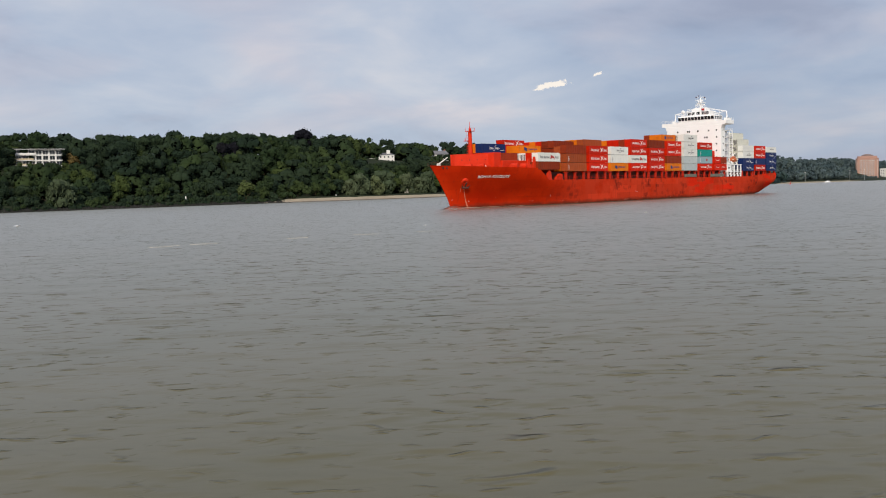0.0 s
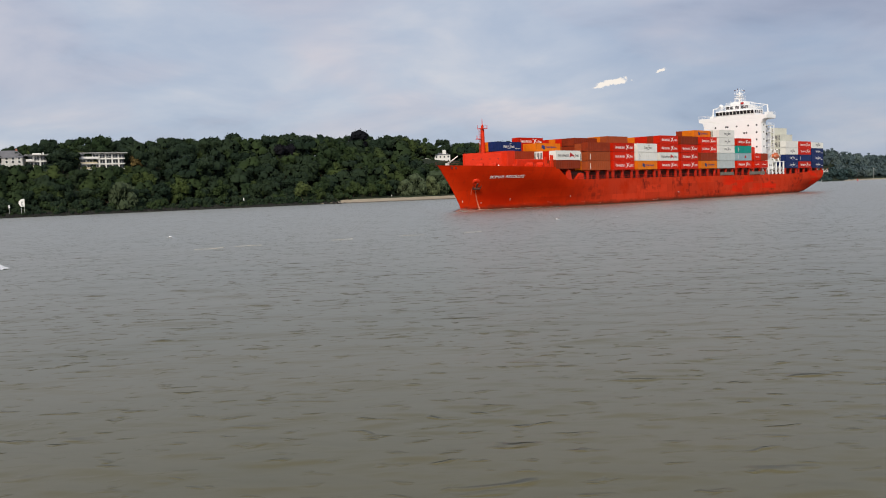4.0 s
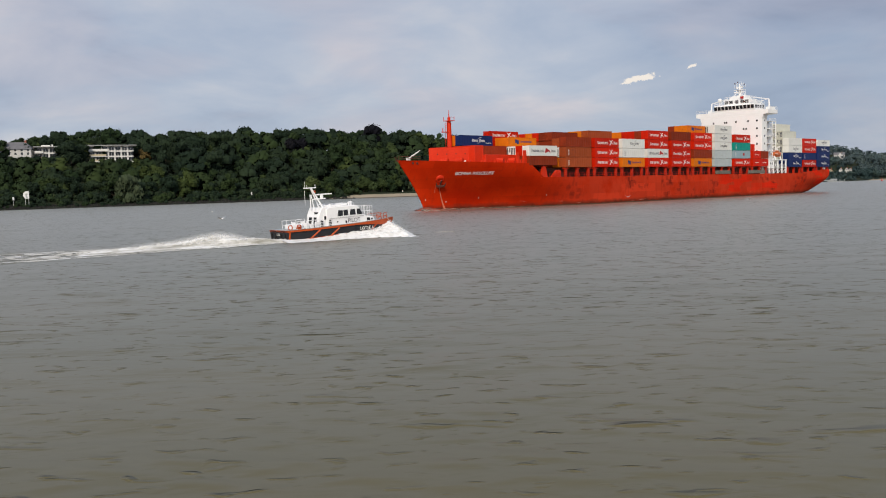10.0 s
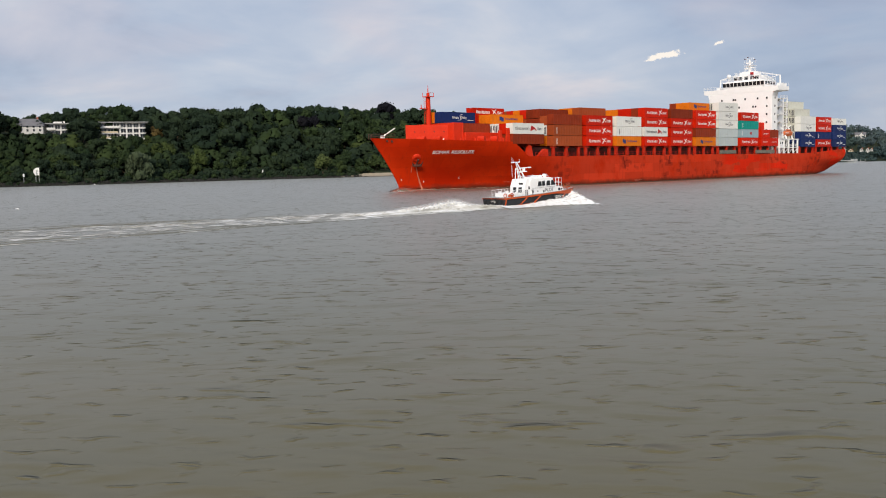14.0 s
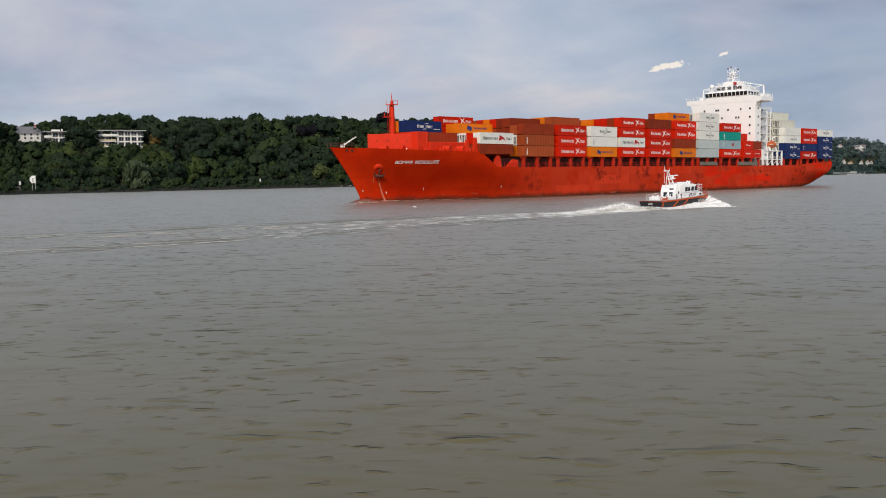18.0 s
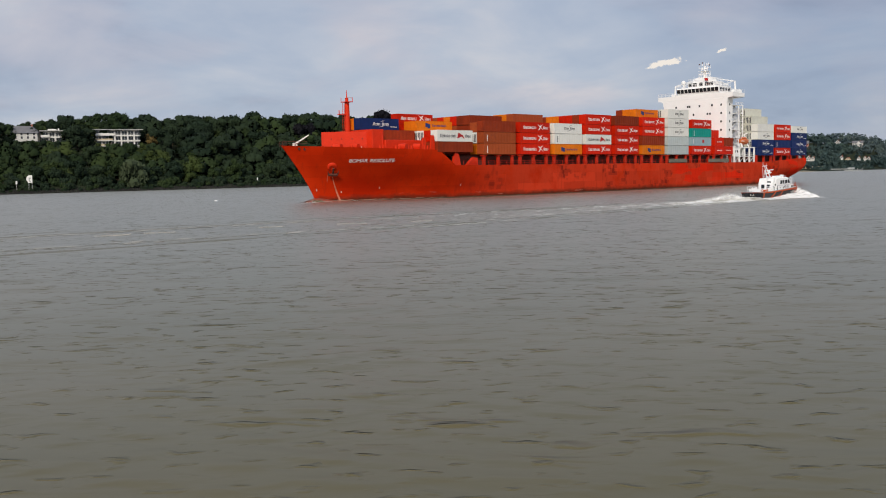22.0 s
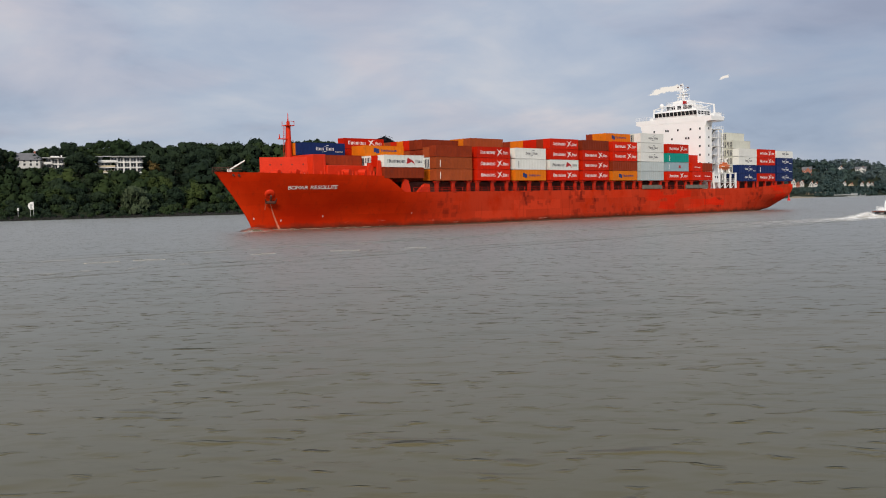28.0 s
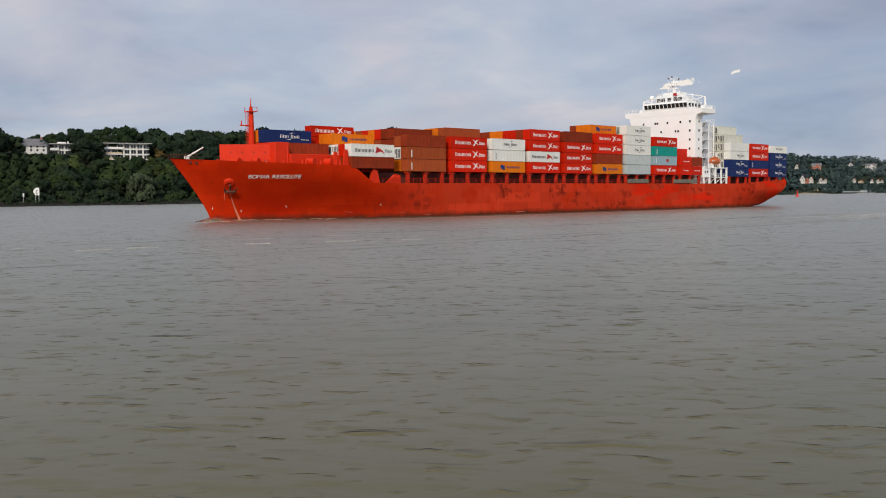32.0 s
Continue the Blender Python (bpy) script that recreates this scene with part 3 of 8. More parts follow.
for bay_x in (-55.8, -41.8, -27.6, -13.6, 0.5, 14.6, 28.7, 42.9, 57.3, 87.0, 100.5, 114.0):
    for dx in (0.7, 6.1, 11.5):
        for side in (-1, 1):
            share("pedestal", post_mesh, ship, pose(bay_x + dx, side * 12.9, 7.25))
rail_post = mesh_of(rod((0, 0, 0), (0, 0, 1.1), 0.05, sides=5), "rail_post", deck_red)
for i in range(58):
    share("rail_post", rail_post, ship, pose(-63 + 2.3 * i, -13.45, 7.55))
for z in (8.1, 8.65):
    part("deck_rail", rod((-63, -13.45, z), (70, -13.45, z), 0.04, sides=5), deck_red, ship)

# containers
WIDE, ROW = 2.44, 2.5
TALL = {"h": 2.896, "s": 2.591}
box_meshes = {}


def container_mesh(colour, length, tall):
    """A corrugated steel box on its corner posts and rails; its near bottom corner is the origin."""
    key = (colour, length, tall)
    if key in box_meshes:
        return box_meshes[key]
    h = TALL[tall] - 0.075
    bm = bmesh.new()
    n = int(length / 0.28)
    inset = 0.045
    for yside, d in ((0.0, 1), (WIDE, -1)):
        cols = []
        for i in range(n + 1):
            x = 0.12 + (length - 0.24) * i / n
            y = yside + d * (inset if (i // 2) % 2 else 0.012)
            cols.append((bm.verts.new((x, y, 0.14)), bm.verts.new((x, y, h - 0.1))))
        for a, b in zip(cols, cols[1:]):
            bm.faces.new((a[0], b[0], b[1], a[1]))
        add_box(bm, 0.1, length - 0.1, yside - 0.0 if d > 0 else yside - 0.08, yside + 0.08 if d > 0 else yside, 0, 0.15)
        add_box(bm, 0.1, length - 0.1, yside if d > 0 else yside - 0.07, yside + 0.07 if d > 0 else yside, h - 0.11, h)
    for x in (0.0, length - 0.13):
        for y in (0.0, WIDE - 0.13):
            add_box(bm, x, x + 0.13, y - 0.002, y + 0.132, 0, h)
    add_box(bm, 0.05, length - 0.05, 0.05, WIDE - 0.05, h - 0.09, h - 0.03)
    add_box(bm, 0.05, length - 0.05, 0.05, WIDE - 0.05, 0.05, 0.12)
    add_box(bm, 0.06, 0.10, 0.1, WIDE - 0.1, 0.08, h - 0.06)
    add_box(bm, length - 0.10, length - 0.06, 0.1, WIDE - 0.1, 0.08, h - 0.06)
    for y in (0.5, 0.95, 1.5, 1.95):                       # lock rods of the doors
        add_box(bm, 0.0, 0.06, y - 0.03, y + 0.03, 0.1, h - 0.08)
    me = mesh_of(bm, "container", cargo_paint[colour])
    box_meshes[key] = me
    return me


def flat_mark(points, mat):
    """A thin painted shape (x, z pairs) on the box's near side."""
    return mesh_of(prism(points, "y", -0.014, 0.0), "lettering", mat)


def bar(x0, x1, z0, z1, mat):
    return flat_mark([(x0, z0), (x1, z0), (x1, z1), (x0, z1)], mat)


def word(x0, x1, z0, z1, letters, mat):
    """A word that cannot be lettered: a row of slim plain bars, two a letter, the first taller."""
    bm = bmesh.new()
    w, h = (x1 - x0) / letters, z1 - z0
    for i in range(letters):
        x = x0 + i * w
        top = z1 if i == 0 else z1 - h * 0.2
        slim = w * (0.20, 0.26, 0.18, 0.28)[i % 4]
        add_box(bm, x, x + slim, -0.014, 0.0, z0, top)
        add_box(bm, x + w * 0.52, x + w * 0.52 + slim, -0.014, 0.0, z0, top)
    return mesh_of(bm, "lettering", mat)


def cross_mark(mat):
    """Two slim blades that cross, pointed at their ends."""
    bm = prism([(7.1, 2.30), (7.9, 1.62), (8.6, 1.20), (9.5, 0.72), (8.75, 1.36), (8.1, 1.86)], "y", -0.014, 0.0)
    other = prism([(7.25, 0.62), (7.75, 0.70), (8.25, 1.30), (8.55, 1.75), (9.15, 2.28), (8.45, 2.10), (7.95, 1.45)], "y", -0.012, 0.0)
    me = bpy.data.meshes.new("blade")
    other.to_mesh(me)
    other.free()
    bm.from_mesh(me)
    return mesh_of(bm, "lettering", mat)


def swooshes(mat):
    return [flat_mark([(6.3, 1.98), (6.6, 2.05), (7.9, 2.30), (7.0, 2.28)], mat), flat_mark([(5.5, 0.74), (6.4, 0.74), (7.3, 0.98), (6.9, 0.94)], mat)]


MARKS = {
    "flag_white": [word(1.3, 6.7, 0.98, 1.85, 7, lettering), word(9.5, 11.6, 0.98, 1.78, 3, lettering), cross_mark(lettering)],
    "flag_red": [word(1.0, 6.5, 1.0, 1.82, 7, dark_lettering), word(9.6, 11.6, 1.0, 1.75, 3, dark_lettering), flat_mark([(6.7, 0.75), (8.3, 1.25), (9.3, 0.65), (8.8, 1.5), (7.1, 2.25)], red_lettering)],
    "swoosh_dark": [word(4.2, 6.5, 1.1, 1.8, 3, dark_lettering), word(6.9, 9.2, 1.1, 1.8, 3, dark_lettering)] + swooshes(dark_lettering),
    "swoosh_white": [word(4.0, 6.4, 1.1, 1.85, 3, lettering), word(6.8, 9.2, 1.1, 1.85, 3, lettering), word(9.4, 11.6, 0.72, 0.98, 8, lettering)] + swooshes(lettering),
    "square_blue": [flat_mark([(2.9, 0.95), (3.6, 0.95), (3.6, 0.7), (4.5, 0.7), (4.5, 1.75), (3.8, 1.75), (3.8, 1.95), (2.9, 1.95)], blue_lettering), word(5.2, 10.2, 1.1, 1.7, 11, blue_lettering)],
    "small": [bar(6.4, 7.6, 1.0, 1.9, red_lettering), bar(0.9, 1.15, 0.6, 2.2, lettering)],
    "stripe": [bar(1.2, 1.45, 0.4, 2.1, lettering)],
    "dark_stripe": [bar(1.2, 1.4, 0.5, 2.1, dark_lettering)],
    "short_word": [word(1.4, 4.8, 1.2, 1.6, 8, lettering)],
}


grille_bm = bmesh.new()
for y in (0.22, 0.78, 1.34, 1.90):
    add_box(grille_bm, -0.03, 0.02, y, y + 0.26, 0.35 if y < 1.8 else 1.2, 2.35)
grille = mesh_of(grille_bm, "grille", dark_lettering)


def put_container(x, row, z, colour, tall="h", length=12.19, mark=""):
    ob = share("container", container_mesh(colour, length, tall), ship, pose(x, -13.72 + ROW * row, z),
               COLOUR_WORDS[colour] + (" steel container with painted lettering" if mark else " steel container"))
    if mark == "reefer" or colour == "cream":
        share("grille", grille, ob, pose(0, 0, 0))
    for me in MARKS.get(mark, ()):
        share("lettering", me, ob, pose(0, -0.006, 0))
    return z + TALL[tall]


def stack(x, row, z, tiers, length=12.19):
    for tier in tiers:
        colour, tall, mark = (tier.split() + ["h", ""])[:3] if len(tier.split()) < 3 else tier.split()
        z = put_container(x, row, z, colour, tall, length, mark)


BASE = 10.35
rng = random.Random(5)
bays = {
    -72.0: (["rust s", "white h flag_red"], ["rust s", "red h"], ["rust s", "white h reefer"], ["rust s", "white h reefer", "orange s square_blue"], 3),
    -55.8: (["brown h stripe", "brown h stripe", "rust h"], ["orange h", "white h reefer", "brown s"], ["rust s", "rust s", "rust s", "rust s"], ["rust s", "rust s", "rust s", "rust s"], 4),
    -41.8: (["red h flag_white", "red h flag_white", "red h flag_white"], ["brown s", "rust s", "rust h", "brown h"], ["rust s", "rust h", "rust s", "orange h"], ["rust s", "rust h", "rust s", "orange h"], 4),
    -27.6: (["orange h square_blue", "white h dark_stripe", "white h swoosh_dark"], ["red h", "rust s", "red h"], ["red s", "rust h", "red h"], ["red s", "red h", "red h"], 3),
    -13.6: (["red h flag_white", "white h flag_red", "red h flag_white", "red h flag_white"], ["red h", "red h", "rust h", "rust h"], ["red h", "red h", "rust h", "red h"], ["rust h", "rust h", "rust h", "red h"], 4),
    0.5: (["red h flag_white", "red h flag_white", "red h flag_white", "rust h"], ["red h", "red h", "red h", "rust h"], ["rust h", "red h", "red h", "rust h"], ["rust h", "rust h", "red h", "white h"], 4),
    14.6: (["orange h square_blue", "rust h", "red h flag_white", "red h flag_white"], ["orange h", "rust h", "red h", "red h", "orange s square_blue"], ["orange h", "rust h", "red h", "red h", "orange s"], ["rust h", "rust h", "red h", "red h", "rust s"], 4),
    28.7: (["grey h", "grey h", "white h swoosh_dark", "white h swoosh_dark", "white h swoosh_dark"], ["grey h", "grey h", "cream h", "cream h", "cream h"], ["grey h", "grey h", "cream h", "white h", "cream h"], ["rust h", "grey h", "cream h", "cream h"], 4),
    42.9: (["red h flag_white", "slate h small", "teal h stripe", "red h flag_white"], ["red h", "rust h", "teal h", "red h"], ["red h", "rust h", "rust h", "red h"], ["rust h", "rust h", "red h"], 3),
}
for bx, (r0, r1, r2, r3, fill) in bays.items():
    base = BASE + (0.55 if bx < -70 else 0.0)
    for row, tiers in enumerate((r0, r1, r2, r3)):
        stack(bx, row, base, tiers)
    for row in range(4, 11):
        if bx < -70 and row < 6:                              # the tall stack that looks over the orange box
            stack(bx - 2.2 * (row == 5), row, base - 0.6 * (row == 5), ["rust s", "white h reefer", "orange s"] if row == 4 else ["red s", "white h reefer", "red s", "red s flag_white"])
            continue
        stack(bx, row, base, [rng.choice(("rust", "red", "rust", "brown", "orange", "rust")) + (" s" if bx < -40 else " h") for _ in range(fill if row < 10 else fill - 1)])
# the block on the forecastle, narrower than the hull
for row, tiers in ((3, ["rust s"]), (4, ["rust s", "blue h swoosh_white"]), (5, ["rust s", "orange h"]), (6, ["rust s"]), (7, ["rust s"])):
    stack(-88.0 + (0.0 if row > 3 else 3.0), row, 13.9, tiers)
# short boxes before the deckhouse
for row in range(0, 11):
    for k in (0, 1):
        stack(57.3 + 6.15 * k, row, BASE, ["red h short_word", "red h short_word" if k == 0 else "rust h"] if row < 2 else ["red h", "rust h"] + ["red h"] * (row in (2, 3, 4)), 6.06)
aft = {
    87.0: (["blue h swoosh_white", "blue h swoosh_white", "white h swoosh_dark", "white h"], ["blue h", "cream h", "cream h", "cream h", "cream h"], ["cream h", "cream h", "cream h", "cream h", "cream h", "cream h"], 6),
    100.5: (["red h flag_white", "blue h stripe", "red h flag_white", "red h flag_white"], ["red h", "blue h", "red h", "cream s"], ["rust h", "red h", "red h", "white h"], 4),
    114.0: (["blue h swoosh_white", "blue h swoosh_white", "blue h swoosh_white", "white s swoosh_dark"], ["blue h", "blue h", "blue h"], ["blue h", "red h", "blue h"], 3),
}
for bx, (r0, r1, r2, fill) in aft.items():
    for row, tiers in enumerate((r0, r1, r2)):
        stack(bx, row, BASE - 0.35, tiers)
    for row in range(3, 11):
        stack(bx, row, BASE - 0.35, [rng.choice(("cream", "grey", "cream") if bx < 90 else ("red", "blue", "rust")) + " h" for _ in range(fill)])

# ---- deckhouse, bridge, forecastle gear ----
deckhouse = part("deckhouse", box(68.6, 72.9, -11.6, 14.0, 7.4, 30.4, 0.12), white_steel, ship, "white steel deckhouse of seven storeys")
part("deckhouse_core", box(72.9, 84.5, -8.2, 8.2, 7.4, 27.5, 0.12), white_steel, ship)
port_glass = mesh_of(box(-0.06, 0.02, -0.32, 0.32, -0.36, 0.36, 0.03), "porthole", dark_glass)
port_frame = mesh_of(box(-0.03, 0.02, -0.45, 0.45, -0.5, 0.5, 0.02), "window_frame", white_steel)
for level, ys in enumerate(((-9.6, -5.2, 0.2, 4.8), (-9.6, 0.0), (-9.6, -4.6, -3.8, 1.2, 6.0), (-9.6, 5.4), (-9.6, -5.2, -4.2, 1.4, 8.0), (-9.6, -6.0, -1.0, 3.0, 3.8, 8.6))):
    for y in ys:
        w = share("window_frame", port_frame, deckhouse, pose(68.6, y, 13.2 + 2.95 * level))
        share("window", port_glass, deckhouse, pose(68.55, y, 13.2 + 2.95 * level))
for level in range(6):
    share("window", port_glass, deckhouse, pose(70.8, -11.6, 13.2 + 2.95 * level, 0, 0, 90))
# open galleries with stairs behind the house, on the near side
for level in range(6):
    z = 13.2 + 2.9 * level
    part("gallery_deck", box(72.9, 78.6, -12.6, -8.0, z, z + 0.16), white_steel, ship)
    g_rail = part("gallery_rail", rod((72.9, -12.5, z + 1.1), (78.6, -12.5, z + 1.1), 0.05, sides=5), white_steel, ship)
    bm = rod((72.9, -12.5, z + 0.6), (78.6, -12.5, z + 0.6), 0.04, sides=5)
    for k in range(6):
        add_rod(bm, (72.95 + 1.12 * k, -12.5, z), (72.95 + 1.12 * k, -12.5, z + 1.1), 0.045, sides=5)
    part("railing", bm, white_steel, g_rail)
    part("gallery_post", box(78.2, 78.5, -12.6, -12.3, z - 2.8, z), white_steel, ship)
    part("gallery_post", box(75.4, 75.65, -12.55, -12.3, z - 2.8, z), white_steel, ship)
    bm = prism([(73.3, z - 2.7), (73.9, z - 2.7), (77.6, z), (77.0, z)], "y", -10.4, -9.6)
    part("stair", bm, white_steel, ship)
# bridge deck with wings
wing = [(-13.9, 32.1), (-13.9, 30.6), (-10.6, 30.3), (-8.0, 28.0), (10.5, 28.0), (13.1, 30.3), (16.4, 30.6), (16.4, 32.1)]
part("bridge_deck", box(68.6, 72.9, -11.6, 14.0, 30.4, 32.1), white_steel, ship, "white bridge deck reaching over both sides")
for s, far in ((-1, 0.0), (1, 2.4)):
    part("bridge_wing", prism([(s * (11.6 + far), 28.6), (s * (12.1 + far), 30.2), (s * (13.9 + far), 30.6), (s * (13.9 + far), 32.1), (s * (11.6 + far), 32.1)], "x", 68.6, 72.6), white_steel, ship)
part("wing_cab", prism(wing[:3] + [(-9.0, 30.3), (-9.0, 32.1)], "x", 72.6, 77.0, 0.06), white_steel, ship)
bridge = part("wheelhouse", prism([(69.3, 32.1), (68.9, 32.9), (68.5, 34.35), (68.9, 34.8), (77.5, 34.8), (77.5, 32.1)], "y", -8.4, 8.4, 0.05), white_steel, ship, "white wheelhouse with a row of slanted windows")
pane = mesh_of(prism([(-0.05, 0.0), (0.05, 0.0), (-0.3, 1.35), (-0.4, 1.35)], "y", -0.62, 0.62), "pane", dark_glass)
for k in range(11):
    share("pane", pane, bridge, pose(68.82, -7.7 + 1.54 * k, 32.92))
side_pane = mesh_of(box(-0.7, 0.7, -0.04, 0.04, 0, 1.2, 0.03), "pane", dark_glass)
for k in range(4):
    share("pane", side_pane, bridge, pose(70.2 + 1.9 * k, -8.42, 33.0))
part("roof_house", box(71.0, 77.0, -5.2, 5.2, 34.8, 36.9, 0.1), white_steel, ship)
part("roof_house", prism([(71.6, 36.9), (76.6, 36.9), (76.0, 38.3), (72.2, 38.3)], "y", -3.2, 3.2, 0.05), white_steel, ship)
for y in (-4.2, -2.4, 0.0, 2.4, 4.2):
    part("window", box(70.92, 71.02, y - 0.75, y + 0.75, 35.3, 36.5, 0.02), dark_glass, ship)
for s in (-1, 1):
    bm = bmesh.new()
    add_box(bm, 72.0, 76.8, s * 12.2 - 0.7, s * 12.2 + 0.7, 32.1, 33.2)
    part("wing_console", bm, white_steel, ship)
    part("wing_brace", add_rod(rod((73.5, s * 4.8, 37.6), (73.5, s * 12.0, 36.2), 0.17, sides=6), (73.5, s * 12.0, 36.3), (73.5, s * 12.2, 33.2), 0.26, 0.34, 8), white_steel, ship)
    part("wing_brace", rod((73.5, s * 5.2, 34.9), (73.5, s * 11.8, 36.3), 0.12, sides=6), white_steel, ship)


def railing(points, z, parent, mat, gap=1.5, high=1.1, bars_n=2):
    bm = bmesh.new()
    for (x0, y0), (x1, y1) in zip(points, points[1:]):
        n = max(1, int(math.hypot(x1 - x0, y1 - y0) / gap))
        for k in range(n + 1):
            x, y = x0 + (x1 - x0) * k / n, y0 + (y1 - y0) * k / n
            add_rod(bm, (x, y, z), (x, y, z + high), 0.045, sides=5)
        for b in range(bars_n):
            zz = z + high * (b + 1) / bars_n
            add_rod(bm, (x0, y0, zz), (x1, y1, zz), 0.045, sides=5)
    return part("railing", bm, mat, parent)


railing([(68.4, 16.2), (68.4, 8.5)], 32.1, ship, white_steel)
railing([(68.4, -8.5), (68.4, -13.8), (76.8, -13.8)], 32.1, ship, white_steel)
railing([(68.7, 8.3), (68.7, -8.3), (77.3, -8.3)], 34.8, ship, white_steel)
# radar mast
mast = part("radar_mast", rod((73.6, 0, 38.2), (73.6, 0, 42.6), 0.55, 0.28), white_steel, ship)
part("radar_scanner", box(73.1, 73.5, -2.1, 2.1, 39.6, 39.95, 0.06), white_steel, mast)
part("radar_scanner", box(73.1, 73.5, -1.4, 1.4, 41.4, 41.7, 0.06), white_steel, mast)
bm = bmesh.new()
for z, w in ((38.4, 2.6), (40.6, 2.0)):
    add_box(bm, 72.6, 74.8, -w, w, z, z + 0.14)
for y in (-2.4, -1.2, 1.2, 2.4):
    add_rod(bm, (73.6, y, 38.4), (73.6, y, 40.2), 0.06, sides=5)
add_rod(bm, (73.6, 0, 42.6), (73.6, 0, 44.0), 0.07, sides=5)
part("mast_platform", bm, white_steel, mast)
dome_bm = bmesh.new()
bmesh.ops.create_uvsphere(dome_bm, u_segments=14, v_segments=8, radius=0.85)
dome = mesh_of(dome_bm, "satellite_dome", white_steel, True)
for y in (7.4,):
    d = share("satellite_dome", dome, ship, pose(71.5, y, 37.0))
    part("dome_stand", rod((0, 0, -2.6), (0, 0, -0.6), 0.22), white_steel, d)
part("signal_lamp", box(70.2, 71.0, -3.0, -1.9, 37.0, 37.9, 0.1), red_lettering, ship)
# lattice, yards and aerials round the radar mast
bm = bmesh.new()
for y in (-1.5, 1.5):
    add_rod(bm, (72.4, y, 38.2), (73.3, 0.3 * y, 42.4), 0.10, 0.07, 6)
    add_rod(bm, (75.0, y, 38.2), (74.0, 0.3 * y, 42.4), 0.10, 0.07, 6)
for z in (39.3, 40.3, 41.3):
    add_rod(bm, (72.8, -1.1, z), (72.8, 1.1, z), 0.06, sides=5)
for z, w in ((41.9, 2.3), (43.0, 1.5)):
    add_rod(bm, (73.6, -w, z), (73.6, w, z), 0.07, sides=5)
    for y in (-w, -0.5 * w, 0.6 * w, w):
        add_rod(bm, (73.6, y, z - 0.3), (73.6, y, z + 0.7), 0.06, sides=5)
part("yard", bm, white_steel, mast)
for k, y in enumerate((-1.9, 2.1, 0.9)):
    part("signal_light", box(73.4, 73.8, y - 0.18, y + 0.18, 42.6 + 0.5 * k, 43.0 + 0.5 * k), dark_steel, mast)
for s in (-1, 1):
    bm = bmesh.new()
    for x in (71.2, 76.6):
        add_rod(bm, (x, s * 5.2, 36.8), (x, s * 8.2, 34.9), 0.12, sides=6)
    for k in range(6):
        u = (k + 0.5) / 6
        add_rod(bm, (71.2, s * (5.2 + 3.0 * u), 36.8 - 1.9 * u), (76.6, s * (5.2 + 3.0 * u), 36.8 - 1.9 * u), 0.07, sides=5)
    part("sloped_ladder", bm, white_steel, ship)
    railing([(71.1, s * 5.1), (76.9, s * 5.1)], 36.9, ship, white_steel, 1.0)
railing([(71.1, 5.1), (71.1, -5.1)], 36.9, ship, white_steel, 1.0)
for x, y, h in ((70.0, 6.0, 2.4), (70.4, -6.6, 1.8), (76.5, -7.5, 2.8), (72.0, 3.4, 2.2)):
    part("whip_aerial", rod((x, y, 34.8 if abs(y) > 5 else 36.9), (x, y, 34.8 + h if abs(y) > 5 else 36.9 + h), 0.06, 0.03, 5), white_steel, ship)
part("searchlight", rod((69.6, -4.0, 35.6), (69.2, -4.0, 35.6), 0.35, sides=10), dark_steel, ship)
# funnel behind the house
part("funnel", prism([(79.0, 27.5), (84.3, 27.5), (84.3, 33.0), (80.2, 33.6)], "y", -3.0, 3.0, 0.2), white_steel, ship)
# boat deck with a lifeboat in its davit
for x in (71.2, 74.6, 78.2, 81.8, 85.2):
    part("deck_post", box(x - 0.22, x + 0.22, -13.6, -13.1, 7.4, 13.0), white_steel, ship)
for z in (9.6, 12.7):
    part("boat_deck", box(70.9, 85.5, -13.65, -8.2, z, z + 0.22), white_steel, ship, "white open boat deck on posts")
part("deck_locker", box(70.9, 74.2, -13.45, -8.2, 9.82, 12.7), white_steel, ship)
for y in (71.8, 73.2):
    part("window", box(y - 0.3, y + 0.3, -13.5, -13.42, 11.0, 11.8), dark_glass, ship)
for x0, x1 in ((71.5, 74.4), (74.9, 78.0), (78.5, 81.6), (82.1, 85.0)):
    part("deck_brace", rod((x0, -13.3, 7.5), (x1, -13.3, 9.5), 0.1, sides=5), white_steel, ship)
railing([(74.4, -13.5), (85.4, -13.5)], 9.8, ship, white_steel, 1.1)
boat_bm = bmesh.new()
bmesh.ops.create_uvsphere(boat_bm, u_segments=16, v_segments=10, radius=1.0)
for v in boat_bm.verts:
    v.co = Vector((v.co.x * 3.6, v.co.y * 1.35, v.co.z * (0.9 if v.co.z > 0 else 1.35)))
lifeboat = part("lifeboat", boat_bm, life_orange, ship, "orange enclosed lifeboat", smooth=True)
lifeboat.location = (79.4, -12.2, 15.2)
part("canopy", box(-1.6, 1.3, -0.8, 0.8, 0.7, 1.3, 0.2), life_orange, lifeboat)
part("fender_strip", rod((-3.2, -1.15, -0.1), (3.2, -1.15, -0.1), 0.12, sides=6), white_steel, lifeboat)
for x in (76.9, 81.6):
    part("davit", prism([(-13.3, 12.9), (-12.9, 12.9), (-11.0, 17.6), (-12.4, 18.2), (-12.5, 17.8), (-11.6, 17.4)], "x", x, x + 0.35), white_steel, ship)
part("gangway", box(29.5, 39.6, -14.0, -13.5, 7.7, 8.9, 0.05), gangway_grey, ship, "grey stowed accommodation ladder")
part("gangway", box(53.5, 66.5, -14.0, -13.5, 7.7, 8.9, 0.05), gangway_grey, ship, "grey stowed accommodation ladder")

